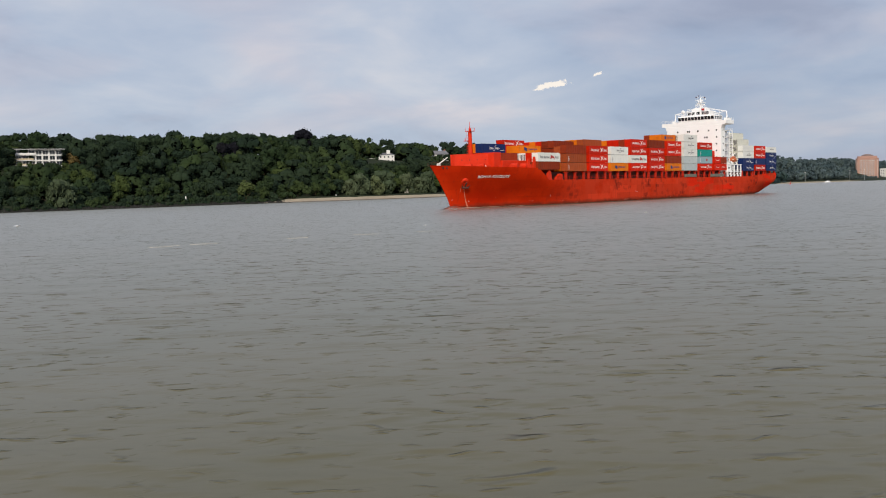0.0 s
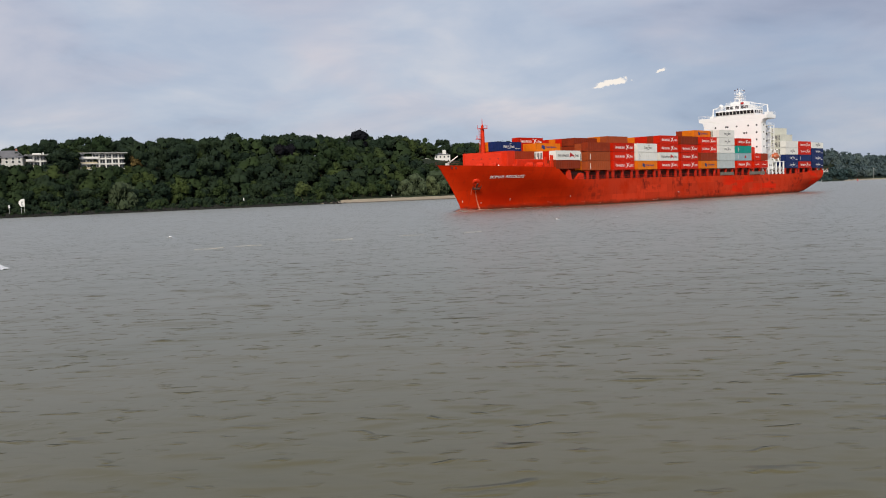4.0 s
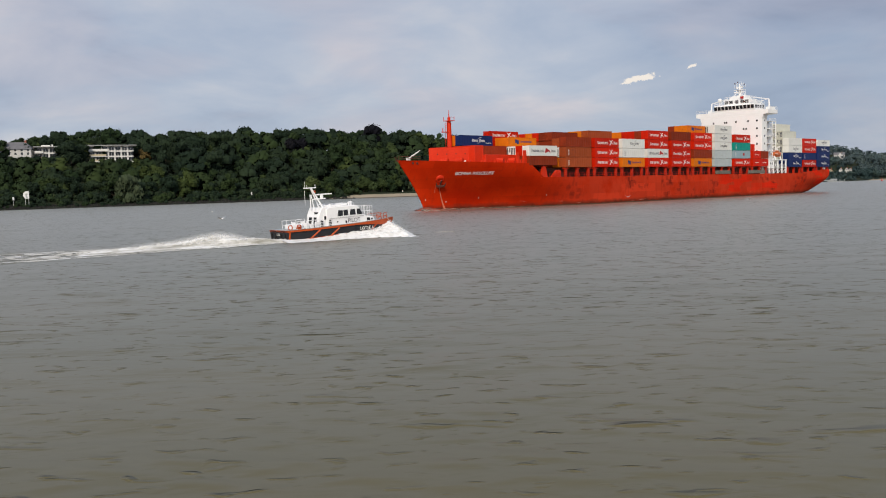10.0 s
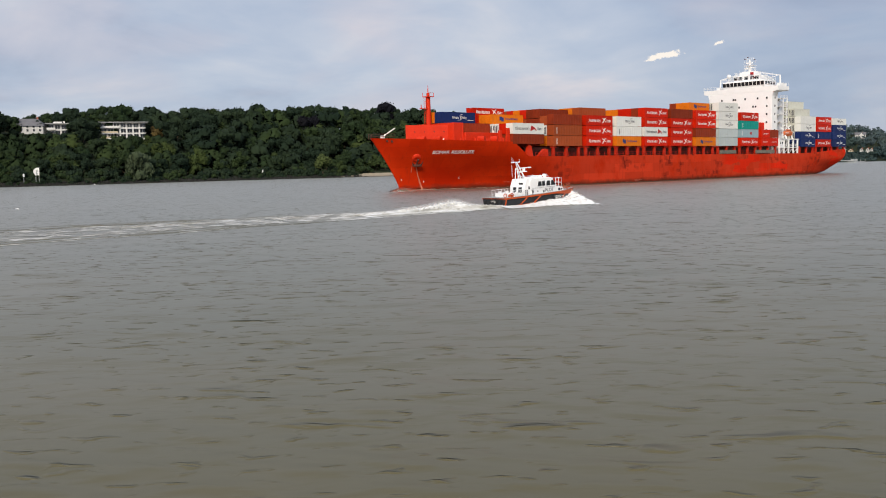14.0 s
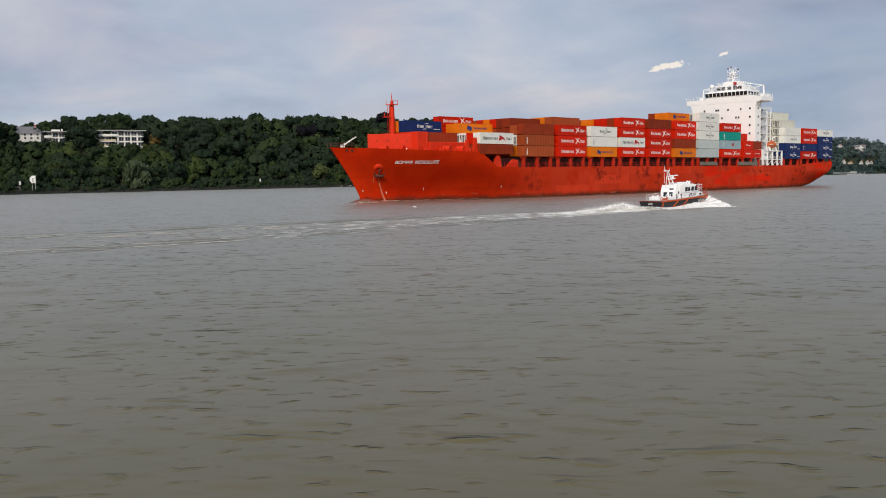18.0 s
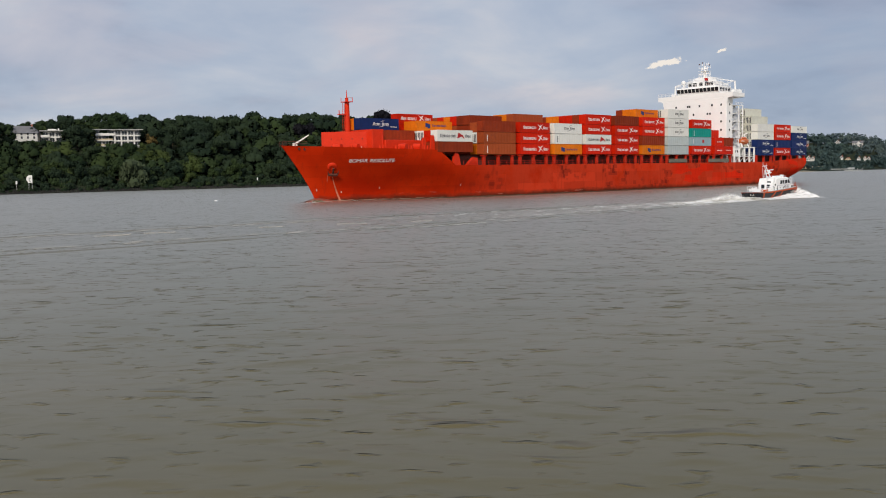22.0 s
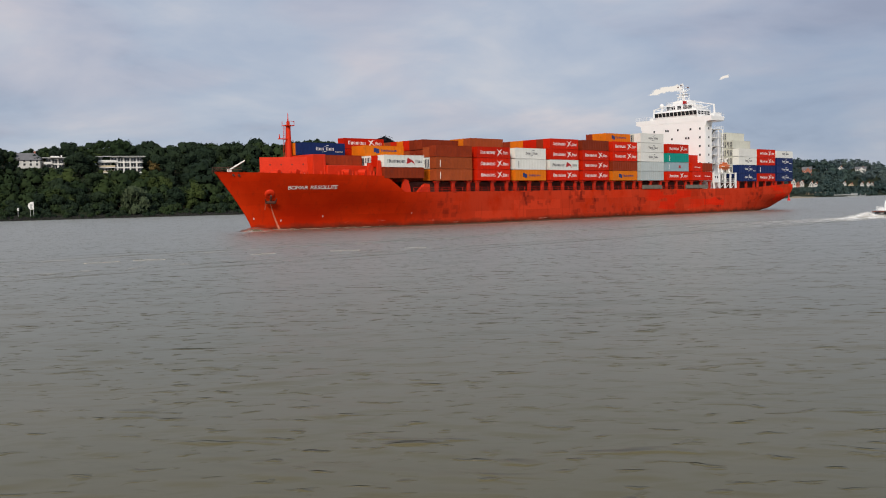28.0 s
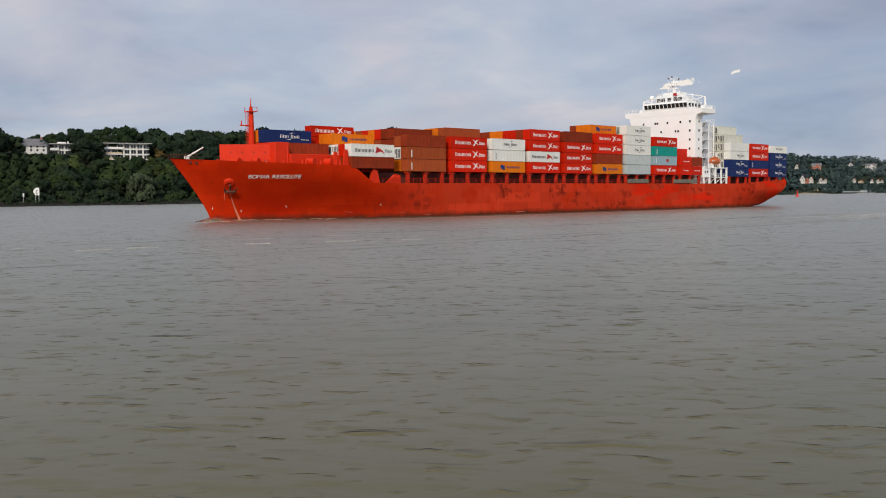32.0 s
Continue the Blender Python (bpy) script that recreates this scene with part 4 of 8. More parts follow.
# forecastle: breakwater, foremast, crane arm, windlass, anchor
for s in (-1, 1):
    part("breakwater", prism([(x, s * y) for x, y in [(-96.8, 0.0), (-85.4, -8.9), (-84.9, -8.7), (-96.2, 0.25)]], "z", 11.0, 15.9), bright_red, ship)
part("breakwater", box(-88.4, -85.0, -8.8, 8.8, 11.0, 16.35, 0.06), bright_red, ship)
# small dark discs for the two rows of dots on the breakwater
hole = mesh_of(rod((0, 0.06, 0), (0, -0.02, 0), 0.17, sides=8), "drain_hole", dark_steel)
for k in range(5):
    u = 0.16 + 0.17 * k
    for z in (12.4, 14.2):
        share("drain_hole", hole, ship, Matrix.Translation((-96.8 + 11.4 * u, -8.9 * u, z)) @ pose(0, 0, 0, 0, 0, -38))
foremast = part("foremast", add_rod(rod((-89.0, 0, 11.0), (-89.0, 0, 23.3), 0.85, 0.55, 12), (-89.0, 0, 23.3), (-89.0, 0, 24.2), 0.4, 0.4), bright_red, ship, "red steel foremast", smooth=False)
bm = box(-90.0, -88.0, -1.2, 1.2, 23.2, 23.35)
for x, y in ((-89.9, -1.1), (-88.1, -1.1), (-89.9, 1.1), (-88.1, 1.1)):
    add_rod(bm, (x, y, 23.3), (x, y, 24.3), 0.07, sides=5)
add_rod(bm, (-89.9, -1.1, 24.2), (-88.1, -1.1, 24.2), 0.05, sides=5)
add_rod(bm, (-89.0, 0, 24.2), (-89.0, 0, 26.2), 0.16, 0.05, sides=6)
add_box(bm, -91.6, -89.0, -0.4, 0.4, 20.1, 20.3)
add_rod(bm, (-91.4, 0, 20.2), (-91.4, 0, 21.2), 0.12, sides=6)
part("mast_platform", bm, bright_red, foremast)
bm = bmesh.new()
for k in range(22):
    add_rod(bm, (-90.1, -0.35, 12.0 + 0.5 * k), (-90.1, 0.35, 12.0 + 0.5 * k), 0.04, sides=4)
for y in (-0.35, 0.35):
    add_rod(bm, (-90.1, y, 11.2), (-90.1, y, 23.2), 0.05, sides=4)
part("ladder", bm, bright_red, foremast)
crane = part("deck_crane", rod((-104.6, -0.4, 11.0), (-104.6, -0.4, 13.0), 0.32), lettering, ship, "cream stowed crane arm on the bow")
part("jib", add_box(rod((-104.6, -0.4, 13.0), (-101.2, -1.2, 15.1), 0.22, 0.14), -105.0, -104.2, -0.8, 0.0, 12.5, 13.25), lettering, crane)
drum = mesh_of(add_box(rod((0, -1.0, 1.2), (0, 1.0, 1.2), 0.75, sides=14), -0.9, 0.9, -0.7, 0.7, 0.0, 0.7), "windlass", bright_red)
for x, y in ((-95.5, -4.6), (-92.0, -6.6), (-81.0, -11.2), (-76.5, -11.4)):
    share("windlass", drum, ship, pose(x, y, 11.0, 0, 0, 20))
bollard = mesh_of(add_rod(rod((-0.5, 0, 0), (-0.5, 0, 1.5), 0.3, sides=10), (0.5, 0, 0), (0.5, 0, 1.5), 0.3, sides=10), "bollard", bright_red)
for x in (-99.0, -93.0, -90.5, -86.5, -82.5, -79.2, -74.6):
    share("bollard", bollard, ship, pose(x, -half_breadth(x, 11.0) + 1.1, 11.0))
vent = mesh_of(add_rod(rod((0, 0, 0), (0, 0, 1.7), 0.34, sides=10), (0, 0, 1.5), (-0.6, 0, 2.0), 0.36, 0.5, 10), "vent", lettering)
for x, y in ((-91.4, -5.4), (-89.3, -6.3)):
    share("vent", vent, ship, pose(x, y, 11.0) @ Matrix.Scale(0.62, 4))
for x, y, h in ((-76.0, -12.4, 3.2), (-73.6, -12.9, 3.8), (-71.9, -13.1, 4.3)):
    part("lashing_frame", prism([(x, 11.2), (x + 1.6, 11.2), (x + 1.2, 11.2 + h), (x + 0.5, 11.2 + h)], "y", y, y + 0.5), bright_red, ship)
part("lashing_frame", prism([(-66.5, 7.4), (-63.6, 7.4), (-64.4, 10.4), (-65.6, 10.8)], "y", -13.3, -12.6), bright_red, ship)
part("mooring_fitting", prism([(-61.6, 7.4), (-57.4, 7.4), (-57.6, 9.4), (-59.0, 9.6)], "y", -13.2, -12.2), bright_red, ship)
bm = bmesh.new()
pts = [(-108.2, -0.6), (-106.0, -2.6), (-103.8, -4.3)]
for s in (-1, 1):
    for (x0, y0), (x1, y1) in zip(pts, pts[1:]):
        for dz in (0.55, 1.1):
            add_rod(bm, (x0, s * y0, 12.45 + dz), (x1, s * y1, 12.4 + dz), 0.05, sides=5)
        add_rod(bm, (x0, s * y0, 12.3), (x0, s * y0, 13.55), 0.06, sides=5)
part("bow_rail", bm, dark_steel, ship)
# fairlead openings in the bulwark, near the stem
for x, z in ((-104.6, 11.9), (-103.6, 11.8)):
    y = half_breadth(x, z)
    part("fairlead", rod((x, -y - 0.12, z), (x, -y + 0.1, z), 0.34, sides=12), dark_steel, ship)


def hull_pose(x, z, dz=0.0):
    """A pose on the near side of the hull: x along it, y up it, z out of it."""
    p = Vector((x, -half_breadth(x, z), z))
    along = (Vector((x + 0.5, -half_breadth(x + 0.5, z), z)) - p).normalized()
    up = (Vector((x, -half_breadth(x, z + 0.5), z + 0.5)) - p).normalized()
    out = along.cross(up).normalized()
    up = out.cross(along)
    m = Matrix((along, up, out)).transposed().to_4x4()
    return Matrix.Translation(p + out * dz) @ m


anchor_bm = bmesh.new()
bmesh.ops.create_uvsphere(anchor_bm, u_segments=18, v_segments=10, radius=1.2)
for v in anchor_bm.verts:
    dent = max(0.0, 1.0 - (v.co.x ** 2 + (v.co.y + 0.35) ** 2) / 0.45) if v.co.z > 0 else 0.0
    v.co.z = v.co.z * 0.40 - 0.34 * dent                     # the mouth of the pipe
pocket = part("hawse_bolster", anchor_bm, bright_red, ship, "round red anchor bolster", smooth=True)
pocket.matrix_basis = hull_pose(-96.9, 7.65, -0.1)
bm = rod((0, -1.6, 0.5), (0, 0.5, 1.0), 0.28, sides=8)
add_box(bm, -1.3, 1.3, -2.0, -1.3, 0.55, 1.2, 0.15)
add_rod(bm, (-1.2, -1.6, 0.9), (-1.5, -0.3, 1.1), 0.25, 0.1)
add_rod(bm, (1.2, -1.6, 0.9), (1.5, -0.3, 1.1), 0.25, 0.1)
part("anchor", bm, dark_steel, pocket, "rusty stowed anchor").matrix_basis = pose(0.2, -0.35, 0.12) @ Matrix.Scale(0.86, 4)
# wash water that runs down from the hawse pipe in two streams, the longer one spreading
wash_mat = material("rinse_water", (0.54, 0.17, 0.10), 0.3, vary=0.3, scale=2.0, stretch=(1, 1, 0.3))
for start, reach, wide, drift in ((-96.5, 10, 0.045, 0.34), (-97.3, 3, 0.03, 0.12)):
    bm = bmesh.new()
    rows = []
    for k in range(reach + 1):
        m, w = hull_pose(start + drift * k, 6.2 - 0.7 * k, 0.06), wide * (1 + 0.5 * k)
        rows.append((bm.verts.new(m @ Vector((-w, 0, 0))), bm.verts.new(m @ Vector((w, 0, 0)))))
    for a, b in zip(rows, rows[1:]):
        bm.faces.new((a[0], a[1], b[1], b[0]))
    part("wash_streak", bm, wash_mat, ship)


def build_bow_wave():
    """The low swell that the stem pushes up, falling away along both sides."""
    bm = bmesh.new()
    for s in (-1, 1):
        rows = []
        for i in range(34):
            x = -104.5 + 1.55 * i
            u = (x + 101.0) / 46.0
            h = 0.62 * math.exp(-((x + 99.0) / 3.2) ** 2) + 0.34 * math.exp(-max(0.0, u) * 2.6) * smooth_step(-104.5, -99.0, x)
            b = half_breadth(x, 0.1) if x > -99.0 else 0.0
            wide = 1.0 + 3.2 * smooth_step(-104.5, -80.0, x)
            wob = 1 + 0.25 * noise.noise(Vector((x * 0.35, s * 3.0, 0)))
            rows.append([bm.verts.new((x, s * (b - 0.3 + f * wide * wob), h * q * wob - 0.06)) for f, q in ((0.0, 0.8), (0.30, 1.0), (0.55, 0.72), (0.8, 0.25), (1.1, -0.3))])
        for a, b in zip(rows, rows[1:]):
            for j in range(4):
                bm.faces.new((a[j], b[j], b[j + 1], a[j + 1]))
    bmesh.ops.remove_doubles(bm, verts=bm.verts[:], dist=0.01)
    return bm


part("bow_swell", build_bow_wave(), water_mat, ship, "low brown swell pushed up by the stem", smooth=True).location.z = WET


def hull_words(words, x0, x1, z, high):
    """Letters one by one along the curved bow, leaning a little forward."""
    wide = {"I": 0.45, "M": 1.25, "O": 1.15, "L": 0.85, "E": 0.88, "T": 0.92, " ": 0.6}
    total = sum(wide.get(c, 1.0) for c in words)
    x = x0
    for ch in words:
        w = wide.get(ch, 1.0) * (x1 - x0) / total
        if ch != " ":
            me = text_mesh("letter", ch, high, lettering, 0.03)
            for v in me.vertices:
                v.co.x = v.co.x * 1.12 + 0.14 * v.co.y
            share("letter", me, ship, hull_pose(x + w / 2, z, 0.05))
        x += w


hull_words("BOMAR RESOLUTE", -93.8, -83.3, 8.6, 1.3)
draft = mesh_of(prism([(-0.1, -0.4), (0.1, -0.4), (0.1, -0.1), (0.35, 0.0), (0.1, 0.1), (0.1, 0.5), (-0.1, 0.5), (-0.1, 0.1), (-0.3, 0.0), (-0.1, -0.1)], "z", 0, 0.04), "hull_mark", lettering)
for x, z in ((-99.0, 2.2), (-93.2, 1.6), (-84.0, 2.4), (-62.0, 2.6)):
    share("hull_mark", draft, ship, hull_pose(x, z, 0.05) @ Matrix.Scale(0.55, 4))

# ---- pilot boat: bow towards +x, water at z 0, its stern at x 0 ----
boat_black = material("black_hull_paint", (0.022, 0.024, 0.028), 0.4, vary=0.2, scale=1.5, dirt=(0.05, 0.045, 0.04))
boat_orange = material("orange_fender_paint", (0.48, 0.080, 0.016), 0.45, vary=0.08, scale=1.5)
boat_white = material("white_boat_paint", (0.86, 0.86, 0.86), 0.35, vary=0.03, scale=0.8, fine=0.3)
foam = bpy.data.materials.new("white_foam")
foam.use_nodes = True
nt = foam.node_tree
fb = nt.nodes["Principled BSDF"]
nt.links.new(ramp(nt, noise_tex(nt, 1.3, 7, 0.65), [(0.30, (0.66, 0.65, 0.61)), (0.55, (0.88, 0.88, 0.87))]), fb.inputs["Base Color"])
fb.inputs["Roughness"].default_value = 0.7
fbump = node(nt, "ShaderNodeBump", Strength=0.3, Distance=0.08)
nt.links.new(noise_tex(nt, 5, 6, 0.7), fbump.inputs["Height"])
nt.links.new(fbump.outputs[0], fb.inputs["Normal"])

wake_foam = foam.copy()
wake_foam.name = "spent_foam"
nt = wake_foam.node_tree
wsep = nt.nodes.new("ShaderNodeSeparateXYZ")
wtc = nt.nodes.new("ShaderNodeTexCoord")
nt.links.new(wtc.outputs["Object"], wsep.inputs[0])
old = nt.nodes.new("ShaderNodeMapRange")
old.inputs["From Min"].default_value, old.inputs["From Max"].default_value = -30.0, -120.0
nt.links.new(wsep.outputs["X"], old.inputs["Value"])
wb2 = nt.nodes["Principled BSDF"]
nt.links.new(ramp(nt, noise_tex(nt, 0.9, 7, 0.7, (0.22, 1, 1)), [(0.36, (0.30, 0.285, 0.23)), (0.48, (0.60, 0.58, 0.52)), (0.60, (0.86, 0.86, 0.84))]), wb2.inputs["Base Color"])
nt.links.new(mix(nt, old.outputs[0], wb2.inputs["Base Color"].links[0].from_socket, (0.43, 0.41, 0.36)), wb2.inputs["Base Color"])

pilot = thing("pilot_boat", "black, orange and white pilot boat speeding through the water", "boat")
pilot.scale = (0.918, 0.918, 0.918)
BL = 18.6
FLAT = pose(0, 0, 0.165, 0, 2.5, 0)          # lays the foam level under the boat's lifted bow


def boat_half(x, z):
    s = max(0.0, (x - 11.0) / (BL - 11.0 - 0.9 * (1 - z / 2.3)))
    b = 2.55 * (1 - min(1.0, s) ** 2.1)
    return b * (0.80 + 0.20 * min(1.0, max(0.0, (z + 0.5) / 1.6)))


def boat_rail(x):
    return 1.62 + 0.36 * max(0.0, (x - 4.0) / 14.6) ** 1.5


def build_boat_hull(z_of, lo, hi, out=0.0, steps=30):
    bm = bmesh.new()
    rows = 6
    g = {}
    for side in (-1, 1):
        for i in range(steps + 1):
            x = BL * i / steps
            for j in range(rows):
                v = lo + (hi - lo) * j / (rows - 1)
                z = z_of(x, v)
                g[side, i, j] = bm.verts.new((min(x, BL - 0.9 * max(0.0, 1 - z / 2.3)) if i == steps else x, side * (boat_half(x, z) + out), z))
        for i in range(steps):
            for j in range(rows - 1):
                bm.faces.new((g[side, i, j], g[side, i + 1, j], g[side, i + 1, j + 1], g[side, i, j + 1]))
    for j in range(rows - 1):
        for i in (0, steps):
            bm.faces.new((g[-1, i, j], g[1, i, j], g[1, i, j + 1], g[-1, i, j + 1]))
    for i in range(steps):
        for j in (0, rows - 1):
            bm.faces.new((g[-1, i, j], g[-1, i + 1, j], g[1, i + 1, j], g[1, i, j]))
    bmesh.ops.remove_doubles(bm, verts=bm.verts[:], dist=0.002)
    return bm


part("hull", build_boat_hull(lambda x, v: -0.6 + v * (boat_rail(x) + 0.6), 0.0, 1.0), boat_black, pilot, "black planing hull")
part("fender_rail", build_boat_hull(lambda x, v: boat_rail(x) + 0.03 - (0.22 + 0.55 * smooth_step(10.5, 17.0, x)) * (1 - v), 0.0, 1.0, 0.13), boat_orange, pilot, "orange rubbing strake")
for x in (0.3, 3.4, 6.4, 12.9):
    a, b = (x, 0.25), (x + 1.5 if x > 1 else x + 0.05, boat_rail(x) - 0.25)
    for s in (-1, 1):
        part("fender_strut", rod((a[0], s * (boat_half(a[0], a[1]) + 0.04), a[1]), (b[0], s * (boat_half(b[0], b[1]) + 0.06), b[1]), 0.11, sides=6), boat_orange, pilot)
part("chine_strip", add_rod(rod((0.1, -2.45, 0.25), (4.0, -2.48, 0.3), 0.09, sides=6), (4.0, -2.48, 0.3), (9.0, -2.5, 0.45), 0.09, sides=6), boat_orange, pilot)
part("deck", build_boat_hull(lambda x, v: boat_rail(x) + 0.06 + 0.03 * v, 0.0, 1.0, -0.1), grey_steel, pilot)

cabin = part("cabin", prism([(6.4, 1.3), (14.4, 1.6), (14.0, 2.45), (12.5, 2.75), (11.6, 4.1), (11.2, 4.25), (6.9, 4.25), (6.4, 3.95)], "y", -1.85, 1.85, 0.09), boat_white, pilot, "white wheelhouse with dark windows")
cabin.location, cabin.scale = (0.0, 0, -0.06), (1, 1, 1.02)
for x0, x1 in ((8.15, 9.85), (10.1, 11.05)):
    part("window", prism([(x0, 2.95), (x1, 2.95), (x1 - 0.06, 3.72), (x0 + 0.18, 3.72)], "y", -1.9, -1.82), dark_glass, cabin)
    part("window", prism([(x0, 2.95), (x1, 2.95), (x1 - 0.06, 3.72), (x0 + 0.18, 3.72)], "y", 1.82, 1.9), dark_glass, cabin)
for s in (-1, 1):
    part("window", prism([(11.25, 2.95), (12.2, 2.95), (11.75, 3.72), (11.3, 3.72)], "y", min(s * 1.82, s * 1.9), max(s * 1.82, s * 1.9)), dark_glass, cabin)
part("window_bar", box(9.0, 9.08, -1.93, -1.84, 2.9, 3.75), boat_white, cabin)
for y in (-1.2, 0.0, 1.2):
    part("window", prism([(12.42, 2.88), (12.5, 2.9), (11.72, 4.0), (11.64, 3.98)], "y", y - 0.5, y + 0.5), dark_glass, cabin)
for x0, x1, z0, z1 in ((12.85, 13.35, 2.0, 2.38), (13.55, 13.8, 2.05, 2.3), (8.0, 8.2, 2.1, 2.28), (9.35, 9.6, 1.9, 2.25)):
    part("porthole", box(x0, x1, -1.93, -1.82, z0, z1, 0.03), dark_glass, cabin)
part("after_house", prism([(5.1, 1.25), (6.6, 1.3), (6.6, 4.3), (5.8, 4.3), (5.3, 3.2)], "y", -1.7, 1.7, 0.08), boat_white, pilot)
for x0, x1, z0, z1 in ((5.45, 5.8, 1.75, 2.6), (6.75, 7.1, 1.75, 2.6)):
    louvre = part("louvre", box(x0, x1, -1.94, -1.68, z0, z1, 0.02), dark_glass, pilot, "dark air intake with white slats")
    for k in range(4):
        part("slat", box(x0 - 0.03, x1 + 0.03, -1.98, -1.72, z0 + 0.1 + 0.22 * k, z0 + 0.16 + 0.22 * k), boat_white, louvre)
part("door", box(6.0, 6.5, -1.76, -1.68, 1.5, 3.4, 0.03), boat_white, pilot)
part("door_window", box(6.1, 6.4, -1.79, -1.70, 2.6, 3.1, 0.02), dark_glass, pilot)
for y in (-1.1, 0.2):
    part("rear_door", prism([(5.06, 1.5), (5.14, 1.5), (5.34, 3.0), (5.26, 3.0)], "y", y, y + 0.75), dark_glass, pilot, "dark glazed rear door")
part("rear_window", box(5.4, 5.75, -1.2, -0.3, 3.1, 3.7, 0.02), dark_glass, pilot)
part("roof_box", box(7.4, 9.0, -1.0, 1.0, 4.25, 4.45, 0.05), boat_white, cabin)
part("roof_box", box(9.4, 10.4, -0.8, 0.8, 4.25, 4.6, 0.05), boat_white, cabin)
for x in (10.6, 11.0):
    part("roof_lamp", rod((x, -0.9, 4.25), (x, -0.9, 4.75), 0.12, 0.16), boat_white, cabin)
bm = bmesh.new()
for y in (-1.5, 1.5):
    add_rod(bm, (6.9, y, 4.55), (11.0, y, 4.55), 0.03, sides=5)
    for k in range(6):
        add_rod(bm, (6.9 + 0.82 * k, y, 4.2), (6.9 + 0.82 * k, y, 4.55), 0.025, sides=5)
part("roof_rail", bm, boat_white, cabin)
for s in (-1, 1):                                            # hand rail and rubbing strip along the wheelhouse
    bm = rod((6.8, s * 1.98, 2.72), (12.3, s * 1.98, 2.72), 0.03, sides=5)
    for k in range(5):
        add_rod(bm, (7.0 + 1.25 * k, s * 1.84, 2.72), (7.0 + 1.25 * k, s * 1.98, 2.72), 0.025, sides=5)
    part("hand_rail", bm, grey_steel, cabin, "grey steel hand rail")
    part("rubbing_strip", box(6.5, 14.0, min(s * 1.84, s * 1.90), max(s * 1.84, s * 1.90), 1.72, 1.80, 0.01), grey_steel, cabin)
    part("ventilator", rod((7.6, s * 0.9, 4.2), (7.6, s * 0.9, 4.62), 0.14, 0.2, 10), boat_white, cabin)
for y in (-1.9, -0.75, 0.75, 1.9):                           # black fenders on the transom
    part("transom_fender", rod((-0.08, y, 0.1), (-0.08, y, 1.25), 0.13, sides=10), black_rubber, pilot, "black rubber stern fender")
part("transom_step", box(-0.42, 0.05, -2.0, 2.0, 0.18, 0.30, 0.03), black_rubber, pilot)
part("searchlight", rod((11.0, -0.3, 4.6), (11.35, -0.3, 4.6), 0.17, 0.2, 10), boat_white, cabin)
part("horn", rod((10.7, 0.5, 4.5), (11.2, 0.5, 4.55), 0.05, 0.12, 8), grey_steel, cabin)
# raked mast with a radar bar
bm = bmesh.new()
for y in (-0.5, 0.5):
    add_rod(bm, (7.0, y, 4.1), (5.6, 0.25 * y, 6.9), 0.13, 0.08, 7)
    add_rod(bm, (5.7, y, 3.8), (5.5, 0.25 * y, 6.0), 0.08, 0.06, 7)
for z in (4.6, 5.2, 5.8):
    add_rod(bm, (6.7 - 0.5 * (z - 4.6), -0.4, z), (6.7 - 0.5 * (z - 4.6), 0.4, z), 0.06, sides=5)
mast_p = part("mast", bm, boat_white, pilot, "white raked mast")
mast_p.location = (-0.3, 0, 0.12)
part("radar_arm", box(5.9, 7.7, -0.3, 0.3, 5.25, 5.42, 0.03), boat_white, mast_p)
part("radar_bar", add_box(rod((7.2, 0, 5.4), (7.2, 0, 5.85), 0.24), 6.4, 8.8, -0.12, 0.12, 5.85, 6.03), boat_white, mast_p)
bm = bmesh.new()
add_box(bm, 4.5, 6.4, -0.06, 0.06, 6.85, 7.0)
for x, z in ((4.7, 7.9), (5.0, 7.3), (6.3, 7.4)):
    add_rod(bm, (x, 0, 6.9), (x, 0, z), 0.035, 0.02, 5)
add_rod(bm, (4.6, 0, 4.6), (4.6, 0, 6.6), 0.03, sides=5)
part("antenna", bm, boat_white, mast_p)
part("flag", box(5.9, 6.3, -0.02, 0.02, 6.2, 6.55), boat_orange, mast_p)


def boat_rails(points, name="railing", mat=None, high=0.95):
    bm = bmesh.new()
    for a, b in zip(points, points[1:]):
        n = max(1, round((Vector(b) - Vector(a)).length / 0.75))
        for k in range(n + 1):
            p = Vector(a).lerp(Vector(b), k / n)
            add_rod(bm, p, p + Vector((0, 0, high)), 0.035, sides=5)
        for f in (0.5, 1.0):
            add_rod(bm, Vector(a) + Vector((0, 0, high * f)), Vector(b) + Vector((0, 0, high * f)), 0.035, sides=5)
    return part(name, bm, mat or boat_white, pilot)


for s in (-1, 1):
    boat_rails([(1.7, s * 2.2, 1.45), (5.2, s * 2.2, 1.45)], high=1.3)
    boat_rails([(15.0, s * 1.35, 1.85), (16.9, s * 0.75, 1.95)], "bow_rail", boat_orange, 0.8)
    boat_rails([(12.5, s * 1.75, 2.7), (13.9, s * 1.7, 2.5)], high=1.45)
    for k in range(4):                                        # white lockers along the after rail
        part("deck_locker", box(2.3 + 0.75 * k, 2.75 + 0.75 * k, min(s * 1.75, s * 2.1), max(s * 1.75, s * 2.1), 1.45, 2.25 + 0.2 * (k % 2), 0.04), boat_white, pilot)
boat_rails([(13.9, -1.7, 2.5), (13.9, 1.7, 2.5)], high=1.45)
